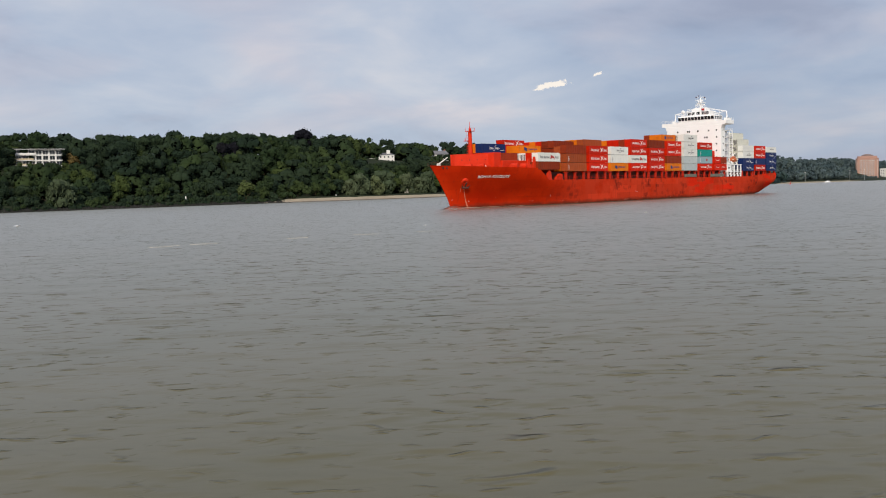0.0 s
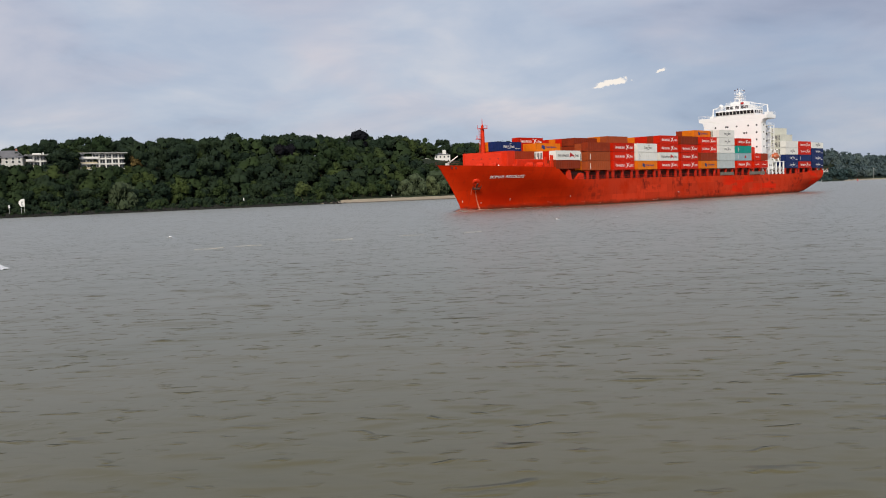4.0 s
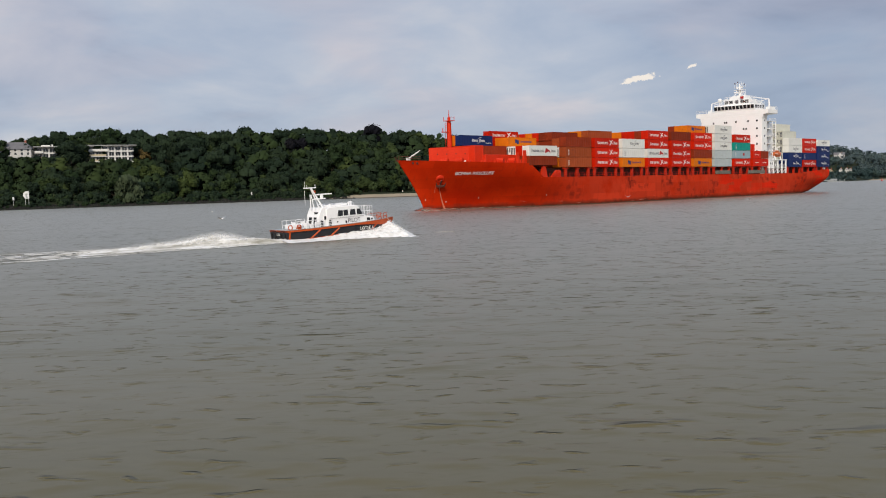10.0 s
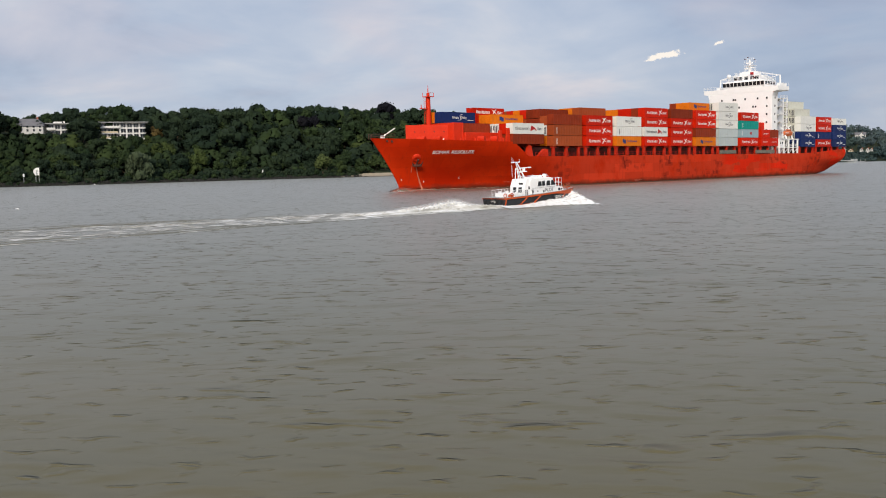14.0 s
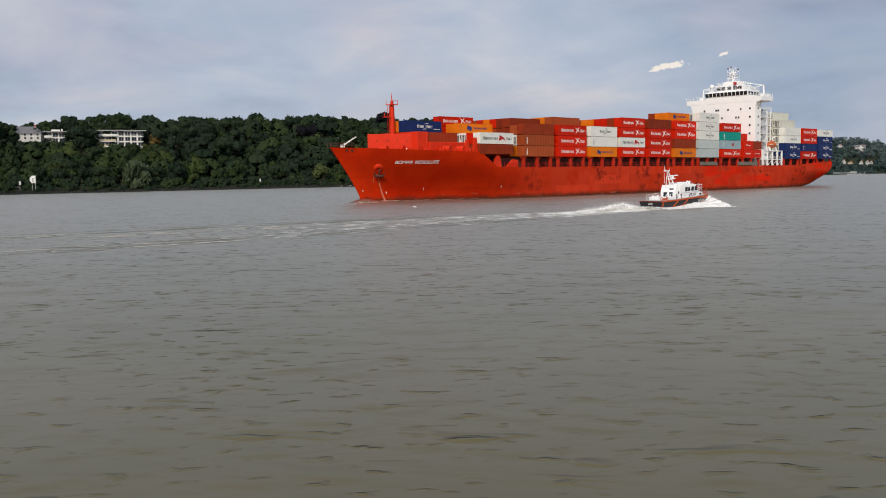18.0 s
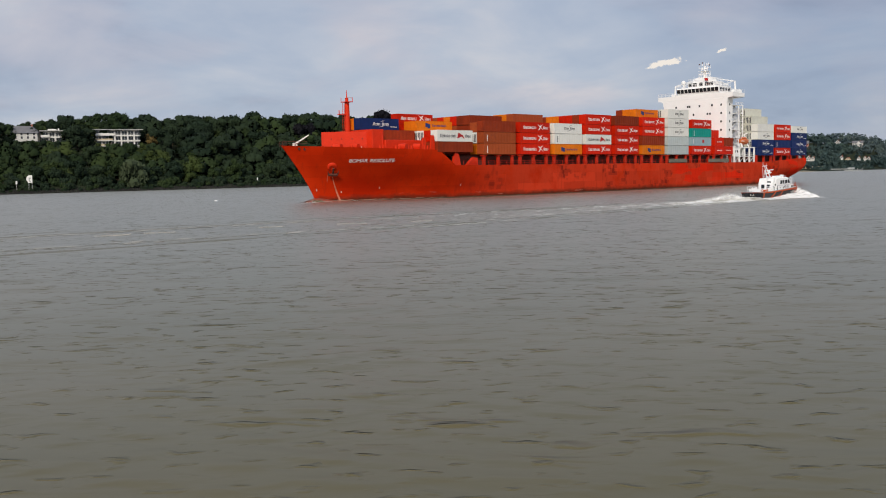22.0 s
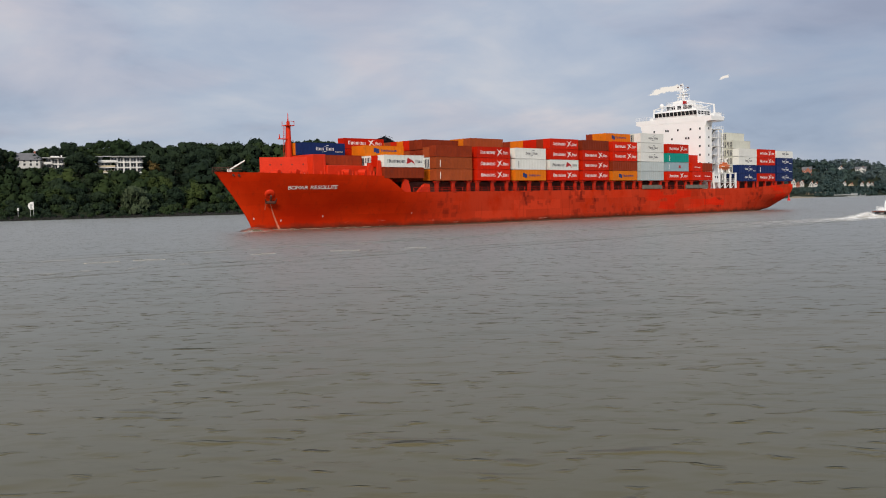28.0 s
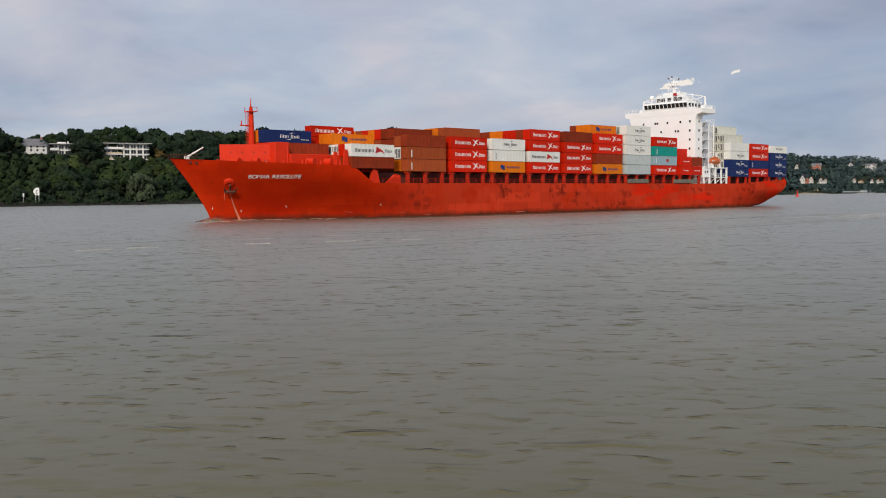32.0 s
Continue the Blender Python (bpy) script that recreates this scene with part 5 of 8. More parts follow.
for x, y in ((1.9, -2.3), (0.8, -1.9), (16.6, -0.8), (15.3, -1.35)):
    ring = bmesh.new()
    for k in range(14):
        a0, a1 = 2 * math.pi * k / 14, 2 * math.pi * (k + 1) / 14
        add_rod(ring, (0.3 * math.cos(a0), 0, 0.3 * math.sin(a0)), (0.3 * math.cos(a1), 0, 0.3 * math.sin(a1)), 0.065, sides=6)
    part("lifebuoy", ring, boat_orange, pilot).location = (x, y, 2.0)
part("liferaft", rod((2.3, -2.05, 1.75), (2.3, -1.3, 1.75), 0.36, sides=12), boat_orange, pilot)
part("stern_box", box(3.3, 4.6, -1.3, 1.3, 1.3, 2.2, 0.06), boat_white, pilot)
part("stern_locker", box(1.4, 2.4, -0.9, 0.9, 1.3, 2.3, 0.06), boat_white, pilot)
side_m = pose(0, 0, 0, 90, 0, 0)
share("lettering", text_mesh("lettering", "PILOT", 0.76, dark_lettering, 0.01), cabin, pose(10.75, -1.875, 1.98) @ side_m)
share("lettering", text_mesh("lettering", "LOTSE 4", 0.62, lettering, 0.01), pilot, pose(12.3, -boat_half(12.3, 1.0) - 0.13, 0.80, 0, 0, 3.5) @ side_m)
share("lettering", text_mesh("lettering", "LOTSE 4", 0.42, lettering, 0.01), pilot, pose(-0.03, 0, 0.95, 90, 0, -90))

# bow wave, side wash and wake: clumps of foam that ride along with the boat
frng = random.Random(11)


def foam_clumps(spots):
    """Lumpy low mounds of foam, (x, y, z, radius, height) each."""
    bm = bmesh.new()
    for x, y, z, r, h in spots:
        n = 7
        top = bm.verts.new((x + frng.uniform(-0.3, 0.3) * r, y + frng.uniform(-0.3, 0.3) * r, z + h))
        ring = [bm.verts.new((x + r * frng.uniform(0.6, 1.25) * 1.5 * math.cos(2 * math.pi * k / n), y + r * frng.uniform(0.6, 1.25) * math.sin(2 * math.pi * k / n), z - 0.12)) for k in range(n)]
        mid = [bm.verts.new((v.co.x * 0.5 + x * 0.5, v.co.y * 0.5 + y * 0.5, z + h * frng.uniform(0.55, 0.95))) for v in ring]
        for k in range(n):
            bm.faces.new((ring[k], ring[(k + 1) % n], mid[(k + 1) % n], mid[k]))
            bm.faces.new((mid[k], mid[(k + 1) % n], top))
    return bm


def foam_sheet(x0, x1, y0, y1, step, high, cover, seed, lumps=0.26):
    """A torn sheet of foam over the water: high(x, y) its height, cover(x, y) 0 to 1 how closed it is."""
    nx, ny = int((x1 - x0) / step), int((y1 - y0) / step)
    bm = bmesh.new()
    made = {}

    def vert(i, j):
        if (i, j) not in made:
            x, y = x0 + i * step, y0 + j * step
            p = Vector((x + frng.uniform(-0.3, 0.3) * step, y + frng.uniform(-0.3, 0.3) * step, 0))
            n = 0.5 + 0.5 * noise.fractal(Vector((x * 0.45, y * 0.75, seed + 5.0)), 0.7, 2.2, 6)
            h = high(x, y) * min(1.0, max(0.0, (cover(x, y) - n) / 0.30))
            rough = noise.fractal(Vector((x * 1.8, y * 1.8, seed)), 0.8, 2.1, 4)
            made[i, j] = bm.verts.new((p.x, p.y, max(-0.05, h * (1.0 + lumps * rough)) + 0.015))
        return made[i, j]

    for i in range(nx):
        for j in range(ny):
            x, y = x0 + (i + 0.5) * step, y0 + (j + 0.5) * step
            n = 0.5 + 0.5 * noise.fractal(Vector((x * 0.45, y * 0.75, seed + 5.0)), 0.7, 2.2, 6)
            if n < cover(x, y):
                bm.faces.new((vert(i, j), vert(i + 1, j), vert(i + 1, j + 1), vert(i, j + 1)))
    return bm


def bow_out(x, y):
    """How far a spot lies outside the boat's side."""
    return abs(y) - (boat_half(min(x, 18.0), 0.6) if x < 18.4 else 0.0)


def bow_reach(x):
    """How far the spray is flung out: farthest beside the stem, falling back along the side."""
    if x > 16.5:
        return max(0.05, 7.0 - 0.80 * (x - 16.5) ** 1.3)
    return 1.7 + 5.1 * max(0.0, 1 - (16.5 - x) / 5.0) ** 1.4 + 0.05 * (16.5 - x)


def bow_high(x, y):
    ridge = 2.25 * max(0.0, 1 - (x - 16.8) / 4.9) if x > 16.8 else 0.30 + 0.75 * smooth_step(2.0, 13.0, x) + 1.15 * max(0.0, 1 - (16.8 - x) / 3.5) ** 1.6
    u = max(0.0, bow_out(x, y)) / bow_reach(x)
    return ridge * max(0.0, 1 - u) ** 1.2


def bow_cover(x, y):
    out = bow_out(x, y)
    if x > 21.8 or out < -0.7:
        return 0.0
    u = max(0.0, out) / bow_reach(x)
    return 1.4 - 0.85 * u ** 2 - 0.5 * max(0.0, (x - 19.2) / 2.6) if u < 1.15 else 0.0


part("bow_wave", foam_sheet(-1.0, 23.8, -9.4, 9.4, 0.2, bow_high, bow_cover, 1.0, 0.15), foam, pilot, "white spray thrown up by the bow", smooth=True).matrix_basis = FLAT
spots = []
for k in range(1500):                                         # drops flung clear of the bow wave
    x = frng.gauss(17.5, 2.6)
    side = frng.choice((-1, 1))
    y = side * (boat_half(min(x, 18.0), 0.6) + 0.2 + abs(frng.gauss(0, 2.0)))
    if bow_high(x, y) > 0.35:
        spots.append((x, y, bow_high(x, y) * frng.uniform(0.8, 1.25) + 0.05, frng.uniform(0.007, 0.017), frng.uniform(0.005, 0.012)))
for k in range(1500):                                        # and clear of the hump astern
    x, y = frng.gauss(-10.0, 4.0), frng.gauss(0, 1.7)
    spots.append((x, y, 1.15 * math.exp(-((x + 8.5) / 4.0) ** 2 - (y / 2.8) ** 2) * frng.uniform(0.6, 1.3) + 0.03, frng.uniform(0.007, 0.018), frng.uniform(0.005, 0.012)))
tagged(part("spray", foam_clumps(spots), foam, pilot, "flying drops of spray", smooth=True), kind="stuff").matrix_basis = FLAT


mist = bpy.data.materials.new("fine_spray")
mist.use_nodes = True
nt = mist.node_tree
mb = nt.nodes["Principled BSDF"]
mb.inputs["Base Color"].default_value, mb.inputs["Roughness"].default_value = (0.88, 0.88, 0.87, 1), 0.9
thick = nt.nodes.new("ShaderNodeAttribute")
thick.attribute_name = "thickness"
veil = nt.nodes.new("ShaderNodeMath")
veil.operation = "MULTIPLY"
nt.links.new(thick.outputs["Fac"], veil.inputs[0])
nt.links.new(ramp(nt, noise_tex(nt, 1.6, 6, 0.7), [(0.36, (0.1, 0.1, 0.1)), (0.62, (1, 1, 1))]), veil.inputs[1])
thin = nt.nodes.new("ShaderNodeMixShader")
nt.links.new(veil.outputs[0], thin.inputs[0])
nt.links.new(nt.nodes.new("ShaderNodeBsdfTransparent").outputs[0], thin.inputs[1])
nt.links.new(mb.outputs[0], thin.inputs[2])
nt.links.new(thin.outputs[0], nt.nodes["Material Output"].inputs["Surface"])


def mist_sheet(place, nu, nv, thickness):
    """A veil of fine drops: place(u, v) its points, thickness(u, v) how dense it is."""
    bm = bmesh.new()
    grid = [[bm.verts.new(place(i / nu, j / nv)) for j in range(nv + 1)] for i in range(nu + 1)]
    for a, b in zip(grid, grid[1:]):
        for j in range(nv):
            bm.faces.new((a[j], b[j], b[j + 1], a[j + 1]))
    ob = part("spray_veil", bm, mist, pilot, "thin veil of fine white spray", smooth=True)
    dense = [thickness(i / nu, j / nv) for i in range(nu + 1) for j in range(nv + 1)]
    ob.data.attributes.new("thickness", "FLOAT", "POINT").data.foreach_set("value", dense)
    ob.matrix_basis = FLAT
    return ob


for s in (-1, 1):
    for reach, rise, dense in ((0.25, 0.75, 0.85), (0.55, 0.5, 0.7), (0.85, 0.3, 0.6)):
        def fan(u, v, s=s, reach=reach, rise=rise):
            x = 9.5 + 11.5 * u
            y = max(0.2, boat_half(min(x, 18.0), 0.6) + reach * bow_reach(x) * (0.3 + 0.6 * v))
            return (x + 0.7 * v, s * y, 0.85 * bow_high(x, y) + rise * v * (0.3 + math.sin(math.pi * min(1.0, u * 1.1))))
        mist_sheet(fan, 30, 6, lambda u, v, d=dense: d * (1 - v) ** 0.8 * min(1.0, 6 * u) * min(1.0, 3.5 * (1 - u)))
for y0, dense in ((-1.3, 0.6), (-0.3, 0.75), (0.9, 0.7)):
    def plume(u, v, y0=y0):
        x = -2.0 - 19.0 * u
        h = 1.05 * math.exp(-((x + 8.5) / 4.6) ** 2) + 0.45 * math.exp(-((x + 17.0) / 8.0) ** 2)
        return (x, y0 + 0.4 * math.sin(9 * u), 0.45 * h + v * (0.25 + 0.95 * h))
    mist_sheet(plume, 30, 6, lambda u, v, d=dense: d * (1 - v) ** 0.9 * min(1.0, 5 * u) * min(1.0, 3 * (1 - u)))


def tail_high(x, y):
    hump = 1.05 * math.exp(-((x + 8.5) / 4.2) ** 2) + 0.45 * math.exp(-((x + 17.0) / 8.0) ** 2)
    trough = 0.5 * math.exp(-((abs(y) - 2.2) / 0.6) ** 2) * math.exp(-((x + 3.0) / 5.0) ** 2)
    return hump * math.exp(-(y / 2.2) ** 2) + trough + 0.03 * max(0.0, 1 + x / 60.0)


def tail_cover(x, y):
    u = min(1.0, -x / 112.0)
    half = 3.3 + 11.0 * min(1.0, u * 1.2)
    core = math.exp(-(y / (half * 0.98)) ** 4)
    lines = math.exp(-((abs(y) - half) / (0.6 + 1.6 * u)) ** 2)
    hollow = 1 - 0.28 * math.exp(-(y / (0.5 * half)) ** 2) * smooth_step(0.12, 0.30, u)
    full = max(1.15 * core * hollow * math.exp(-(u / 0.36) ** 2), 0.88 * lines * math.exp(-(u / 1.3) ** 2), 0.70 * core * hollow * (1 - u) ** 0.3)
    return full


tagged(part("wake", foam_sheet(-112.0, 0.5, -15.0, 15.0, 0.34, tail_high, tail_cover, 9.0), wake_foam, pilot, "white churned wake that thins out astern", smooth=True), kind="stuff").matrix_basis = FLAT


def old_cover(x, y):
    """Scraps of foam left far astern, in two drawn-out lines."""
    u = (-x - 100.0) / 170.0
    line = max(math.exp(-((y - 12.0) / 2.2) ** 2), 0.9 * math.exp(-((y + 9.0) / 2.6) ** 2))
    return 0.53 * line * (1 - 0.35 * u)


tagged(part("old_wake", foam_sheet(-270.0, -100.0, -16.0, 18.0, 0.5, lambda x, y: 0.02, old_cover, 4.0), wake_foam, pilot, "thin scraps of spent foam", smooth=True), kind="stuff").matrix_basis = FLAT


def wake_ridge(y0, spread, high, wide):
    """A long low roll of water left by the boat's side."""
    bm = bmesh.new()
    rows = []
    for i in range(150):
        x = -18.0 - 1.7 * i
        u = i / 149
        y = y0 * (0.55 + 0.45 * min(1.0, u * 4)) + spread * u + 0.5 * noise.noise(Vector((x * 0.06, y0, 0)))
        h = high * (1 - 0.7 * u) * (0.65 + 0.6 * noise.noise(Vector((x * 0.11, y0, 5.0)))) * smooth_step(-18, -45, x)
        rows.append([bm.verts.new((x, y + f * wide, max(-0.3, h * q) - 0.03)) for f, q in ((-1.2, -0.4), (-0.5, 0.5), (-0.1, 1.0), (0.5, 0.6), (1.6, -0.4))])
    for a, b in zip(rows, rows[1:]):
        for j in range(4):
            bm.faces.new((a[j], b[j], b[j + 1], a[j + 1]))
    return bm


for y0, spread, high, wide in ((-11.0, -6.0, 0.24, 0.9), (-7.5, -3.0, 0.14, 0.7), (11.0, 7.0, 0.24, 0.9), (15.0, 11.0, 0.14, 0.8)):
    part("wake_roll", wake_ridge(y0, spread, high, wide), water_mat, pilot, "low brown roll of water astern", smooth=True).matrix_basis = FLAT

# ---- the far bank: beach, stones, trees, houses ----
def strip(x0, x1, d0, d1, mat, name, label, step=4.0, lift=0.08):
    bm = bmesh.new()
    rows = []
    n = int((x1 - x0) / step)
    for i in range(n + 1):
        x = x0 + (x1 - x0) * i / n
        taper = min(1.0, i / 6, (n - i) / 6) * 0.9 + 0.1
        ds = [d0, d0 + (d1 - d0) * 0.35 * taper, d0 + (d1 - d0) * 0.7 * taper, d0 + (d1 - d0) * taper]
        rows.append([bm.verts.new((x, shore_y(x) + d, max(-1.2, hill(x, shore_y(x) + d)) + lift)) for d in ds])
    for a, b in zip(rows, rows[1:]):
        for j in range(3):
            bm.faces.new((a[j], b[j], b[j + 1], a[j + 1]))
    return tagged(new(name, mesh_of(bm, name, mat, True)), label, "ground", kind="structure")


strip(328, 584, -9.5, 1.0, wet_sand, "wet_beach", "dark wet sand along the waterline", lift=0.04)
strip(328, 584, -5.5, 4.5, sand, "beach", "pale sandy river beach")
for x0, x1 in ((920, 1042), (1262, 1640)):
    strip(x0, x1, -9.0, 3.0, sand, "beach", "pale sandy river beach", 8.0)

lrng = random.Random(21)


def stones(spans):
    bm = bmesh.new()
    for x0, x1, n in spans:
        for _ in range(n):
            x = lrng.uniform(x0, x1)
            d = lrng.uniform(-8.0, 4.0)
            r = lrng.uniform(0.35, 1.0)
            z = hill(x, shore_y(x) + d)
            ring = [[bm.verts.new((x + r * s * lrng.uniform(0.75, 1.25) * math.cos(1.257 * k + o), shore_y(x) + d + r * s * math.sin(1.257 * k + o), z + r * h)) for k in range(5)] for s, h, o in ((1.0, -0.2, 0.0), (0.7, 0.55, 0.4))]
            for k in range(5):
                bm.faces.new((ring[0][k], ring[0][(k + 1) % 5], ring[1][(k + 1) % 5], ring[1][k]))
            bm.faces.new(ring[1])
    return bm


tagged(new("revetment_stones", mesh_of(stones(((60, 345, 2100), (584, 900, 480))), "revetment_stones", stone_dark)), "dark stones heaped along the waterline", "stones", kind="stuff")


def leaf_material(name, color, spread):
    m = bpy.data.materials.new(name)
    m.use_nodes = True
    nt = m.node_tree
    b = nt.nodes["Principled BSDF"]
    geo = nt.nodes.new("ShaderNodeNewGeometry")
    col = ramp(nt, geo.outputs["Random Per Island"], [(0.0, tuple(c * (1 - spread) for c in color)), (1.0, tuple(c * (1 + spread) for c in color))])
    info = nt.nodes.new("ShaderNodeObjectInfo")
    tone = nt.nodes.new("ShaderNodeAttribute")
    tone.attribute_name = "tone"
    both = nt.nodes.new("ShaderNodeMath")
    nt.links.new(info.outputs["Random"], both.inputs[0])
    nt.links.new(tone.outputs["Fac"], both.inputs[1])
    part_of = nt.nodes.new("ShaderNodeMath")
    part_of.operation = "FRACT"
    nt.links.new(both.outputs[0], part_of.inputs[0])
    each = ramp(nt, part_of.outputs[0], [(0.0, (0.70, 0.78, 0.78)), (0.45, (1.0, 1.0, 1.0)), (0.8, (1.12, 1.10, 1.0)), (1.0, (1.24, 1.20, 1.04))])
    nt.links.new(mix(nt, 1.0, col, each, "MULTIPLY"), b.inputs["Base Color"])
    b.inputs["Roughness"].default_value = 0.75
    b.inputs["Specular IOR Level"].default_value = 0.06
    return m


leaf_green = leaf_material("summer_leaves", (0.0235, 0.0385, 0.0165), 0.07)
leaf_olive = leaf_material("olive_leaves", (0.037, 0.054, 0.019), 0.07)
leaf_pale = leaf_material("pale_willow_leaves", (0.062, 0.080, 0.044), 0.15)
leaf_light = leaf_material("light_olive_leaves", (0.056, 0.076, 0.030), 0.10)
leaf_dark = leaf_material("dark_leaves", (0.0185, 0.0305, 0.0180), 0.07)
# far-bank leaves: distance haze is put into these paler, bluer colours
leaf_haze_blue = leaf_material("haze_blue_leaves", (0.058, 0.092, 0.092), 0.05)
leaf_haze_pale = leaf_material("haze_pale_leaves", (0.092, 0.128, 0.136), 0.05)
leaf_copper = leaf_material("copper_leaves", (0.0085, 0.0088, 0.0125), 0.25)
leaf_brown = leaf_material("brownish_leaves", (0.115, 0.085, 0.035), 0.4)
bark = material("tree_bark", (0.10, 0.078, 0.055), 0.9, vary=0.3, scale=1.5, bump=0.5)


crown_ways, crown_leaves = {}, {}


def set_ways(me, ways):
    """Shading directions of a crown's leaves."""
    at = me.attributes.new("custom_normal", "FLOAT_VECTOR", "POINT")
    at.data.foreach_set("vector", np.asarray(ways, dtype=np.float32).ravel())
    me.update()


def crown_mesh(seed, mat, wide, high, base, kind="round", leaves=1500, size=0.56):
    """A crown of many small leaf clumps on uneven boughs, with gaps; unit tree, metres."""
    gen = np.random.default_rng(seed)
    lobes = []
    if kind == "spire":
        for k in range(40):
            v = gen.normal(size=3)
            v /= np.linalg.norm(v)
            h = gen.uniform(0, 0.88)
            rad = wide * (1 - h) ** 0.8
            lobes.append((np.array([v[0] * rad * 0.4, v[1] * rad * 0.4, base + h * (high - base)]), 0.5 * wide * (1.25 - h)))
    else:
        deep = 0.5 * (high - base)
        mid = np.array([0, 0, base + deep])
        lean = gen.normal(size=2) * 0.10 * wide
        for k in range(9):                                    # the main boughs
            a, h = 2 * math.pi * (k * 0.382 + gen.uniform(-0.05, 0.05)), gen.uniform(-0.80, 0.62)
            rr = wide * math.sqrt(max(0.1, 1 - h * h)) * gen.uniform(0.42, 0.64)
            lobes.append((mid + np.array([rr * math.cos(a) + lean[0] * h, rr * math.sin(a) + lean[1] * h, h * deep]), wide * gen.uniform(0.38, 0.52)))
        lobes.append((mid + np.array([lean[0], lean[1], 0.56 * deep]), wide * 0.40))
        for k in range(34):                                   # smaller ones that break their outline
            c, r = lobes[gen.integers(10)]
            v = gen.normal(size=3)
            v /= np.linalg.norm(v)
            v[2] = abs(v[2]) * 0.9 - 0.15
            lobes.append((c + v * r * gen.uniform(0.55, 0.9), r * gen.uniform(0.30, 0.54)))
    weight = np.array([r * r for _, r in lobes])
    weight /= weight.sum()
    pts, faces, ways = [], [], []
    heart = np.array([0, 0, base + 0.30 * (high - base)])

    def quad(corners, c, v, stir):
        k = len(pts)
        pts.extend(corners)
        faces.append((k, k + 1, k + 2, k + 3))
        mid = sum(corners) / 4
        w = 0.30 * v + 1.0 * (mid - heart) / (np.linalg.norm(mid - heart) + 1e-6) + gen.normal(size=3) * stir
        w /= np.linalg.norm(w)
        ways.extend([w] * 4)                                  # foliage turns its light side outwards, from bough and crown alike

    for k in range(leaves):
        c, r = lobes[gen.choice(len(lobes), p=weight)]
        v = gen.normal(size=3)
        v /= np.linalg.norm(v)
        if v[2] < -0.4:
            v[2] *= -0.6
        p = c + v * r * gen.uniform(0.66, 1.14)
        if kind == "willow":                                  # its twigs hang down
            p[2] -= (p[2] - base) * 0.5 * gen.random() ** 1.5
        n = v + gen.normal(size=3) * 0.7
        n /= np.linalg.norm(n)
        t = np.cross(n, gen.normal(size=3))
        t /= np.linalg.norm(t) + 1e-6
        u = np.cross(n, t)
        s = size * gen.uniform(0.5, 1.3)
        a, b = s * gen.uniform(0.6, 1.3), s * gen.uniform(0.5, 1.0)
        down = np.array([0, 0, -0.9 if kind == "willow" else 0.0])
        quad([p - t * a - u * b * 0.4, p + t * a * 0.3 - u * b, p + t * a + u * b * 0.3 + down, p - t * a * 0.2 + u * b + down], c, v, 0.05)
    for c, r in lobes[:10] if kind != "spire" else lobes[::3]:    # closed inner foliage of the boughs, so that few gaps go right through
        bump = gen.uniform(0.64, 1.0, size=(9, 5))
        def skin(i, j):
            a, b = 2 * math.pi * i / 9, math.pi * (j / 4.0 - 0.5)
            return c + r * bump[i % 9, j] * np.array([math.cos(a) * math.cos(b), math.sin(a) * math.cos(b), math.sin(b)])
        for i in range(9):
            for j in range(1, 4):
                face = [skin(i, j), skin(i + 1, j), skin(i + 1, j + 1), skin(i, j + 1)]
                quad(face, c, np.zeros(3), 0.0)
                for n, p in enumerate(face):                  # rounded from corner to corner
                    w = 0.30 * (p - c) / (np.linalg.norm(p - c) + 1e-6) + (p - heart) / (np.linalg.norm(p - heart) + 1e-6)
                    ways[n - 4] = w / np.linalg.norm(w)
    me = bpy.data.meshes.new("crown")
    me.from_pydata([tuple(p) for p in pts], [], faces)
    me.materials.append(mat)
    crown_leaves[me.name] = leaves
    crown_ways[me.name] = np.array(ways)
    set_ways(me, crown_ways[me.name])
    return me


def trunk_mesh(seed, base, r):
    bm = bmesh.new()
    gen = random.Random(seed)
    add_rod(bm, (0, 0, -0.8), (0.1, 0.05, base + 1.5), r, r * 0.6, 7)
    for k in range(5):
        a = 2 * math.pi * (k + gen.random()) / 5
        z = base * gen.uniform(0.6, 1.0)
        add_rod(bm, (0.05, 0.03, z), (2.6 * math.cos(a), 2.6 * math.sin(a), z + gen.uniform(2.0, 4.0)), r * 0.4, r * 0.15, 5)
    return mesh_of(bm, "trunk", bark)


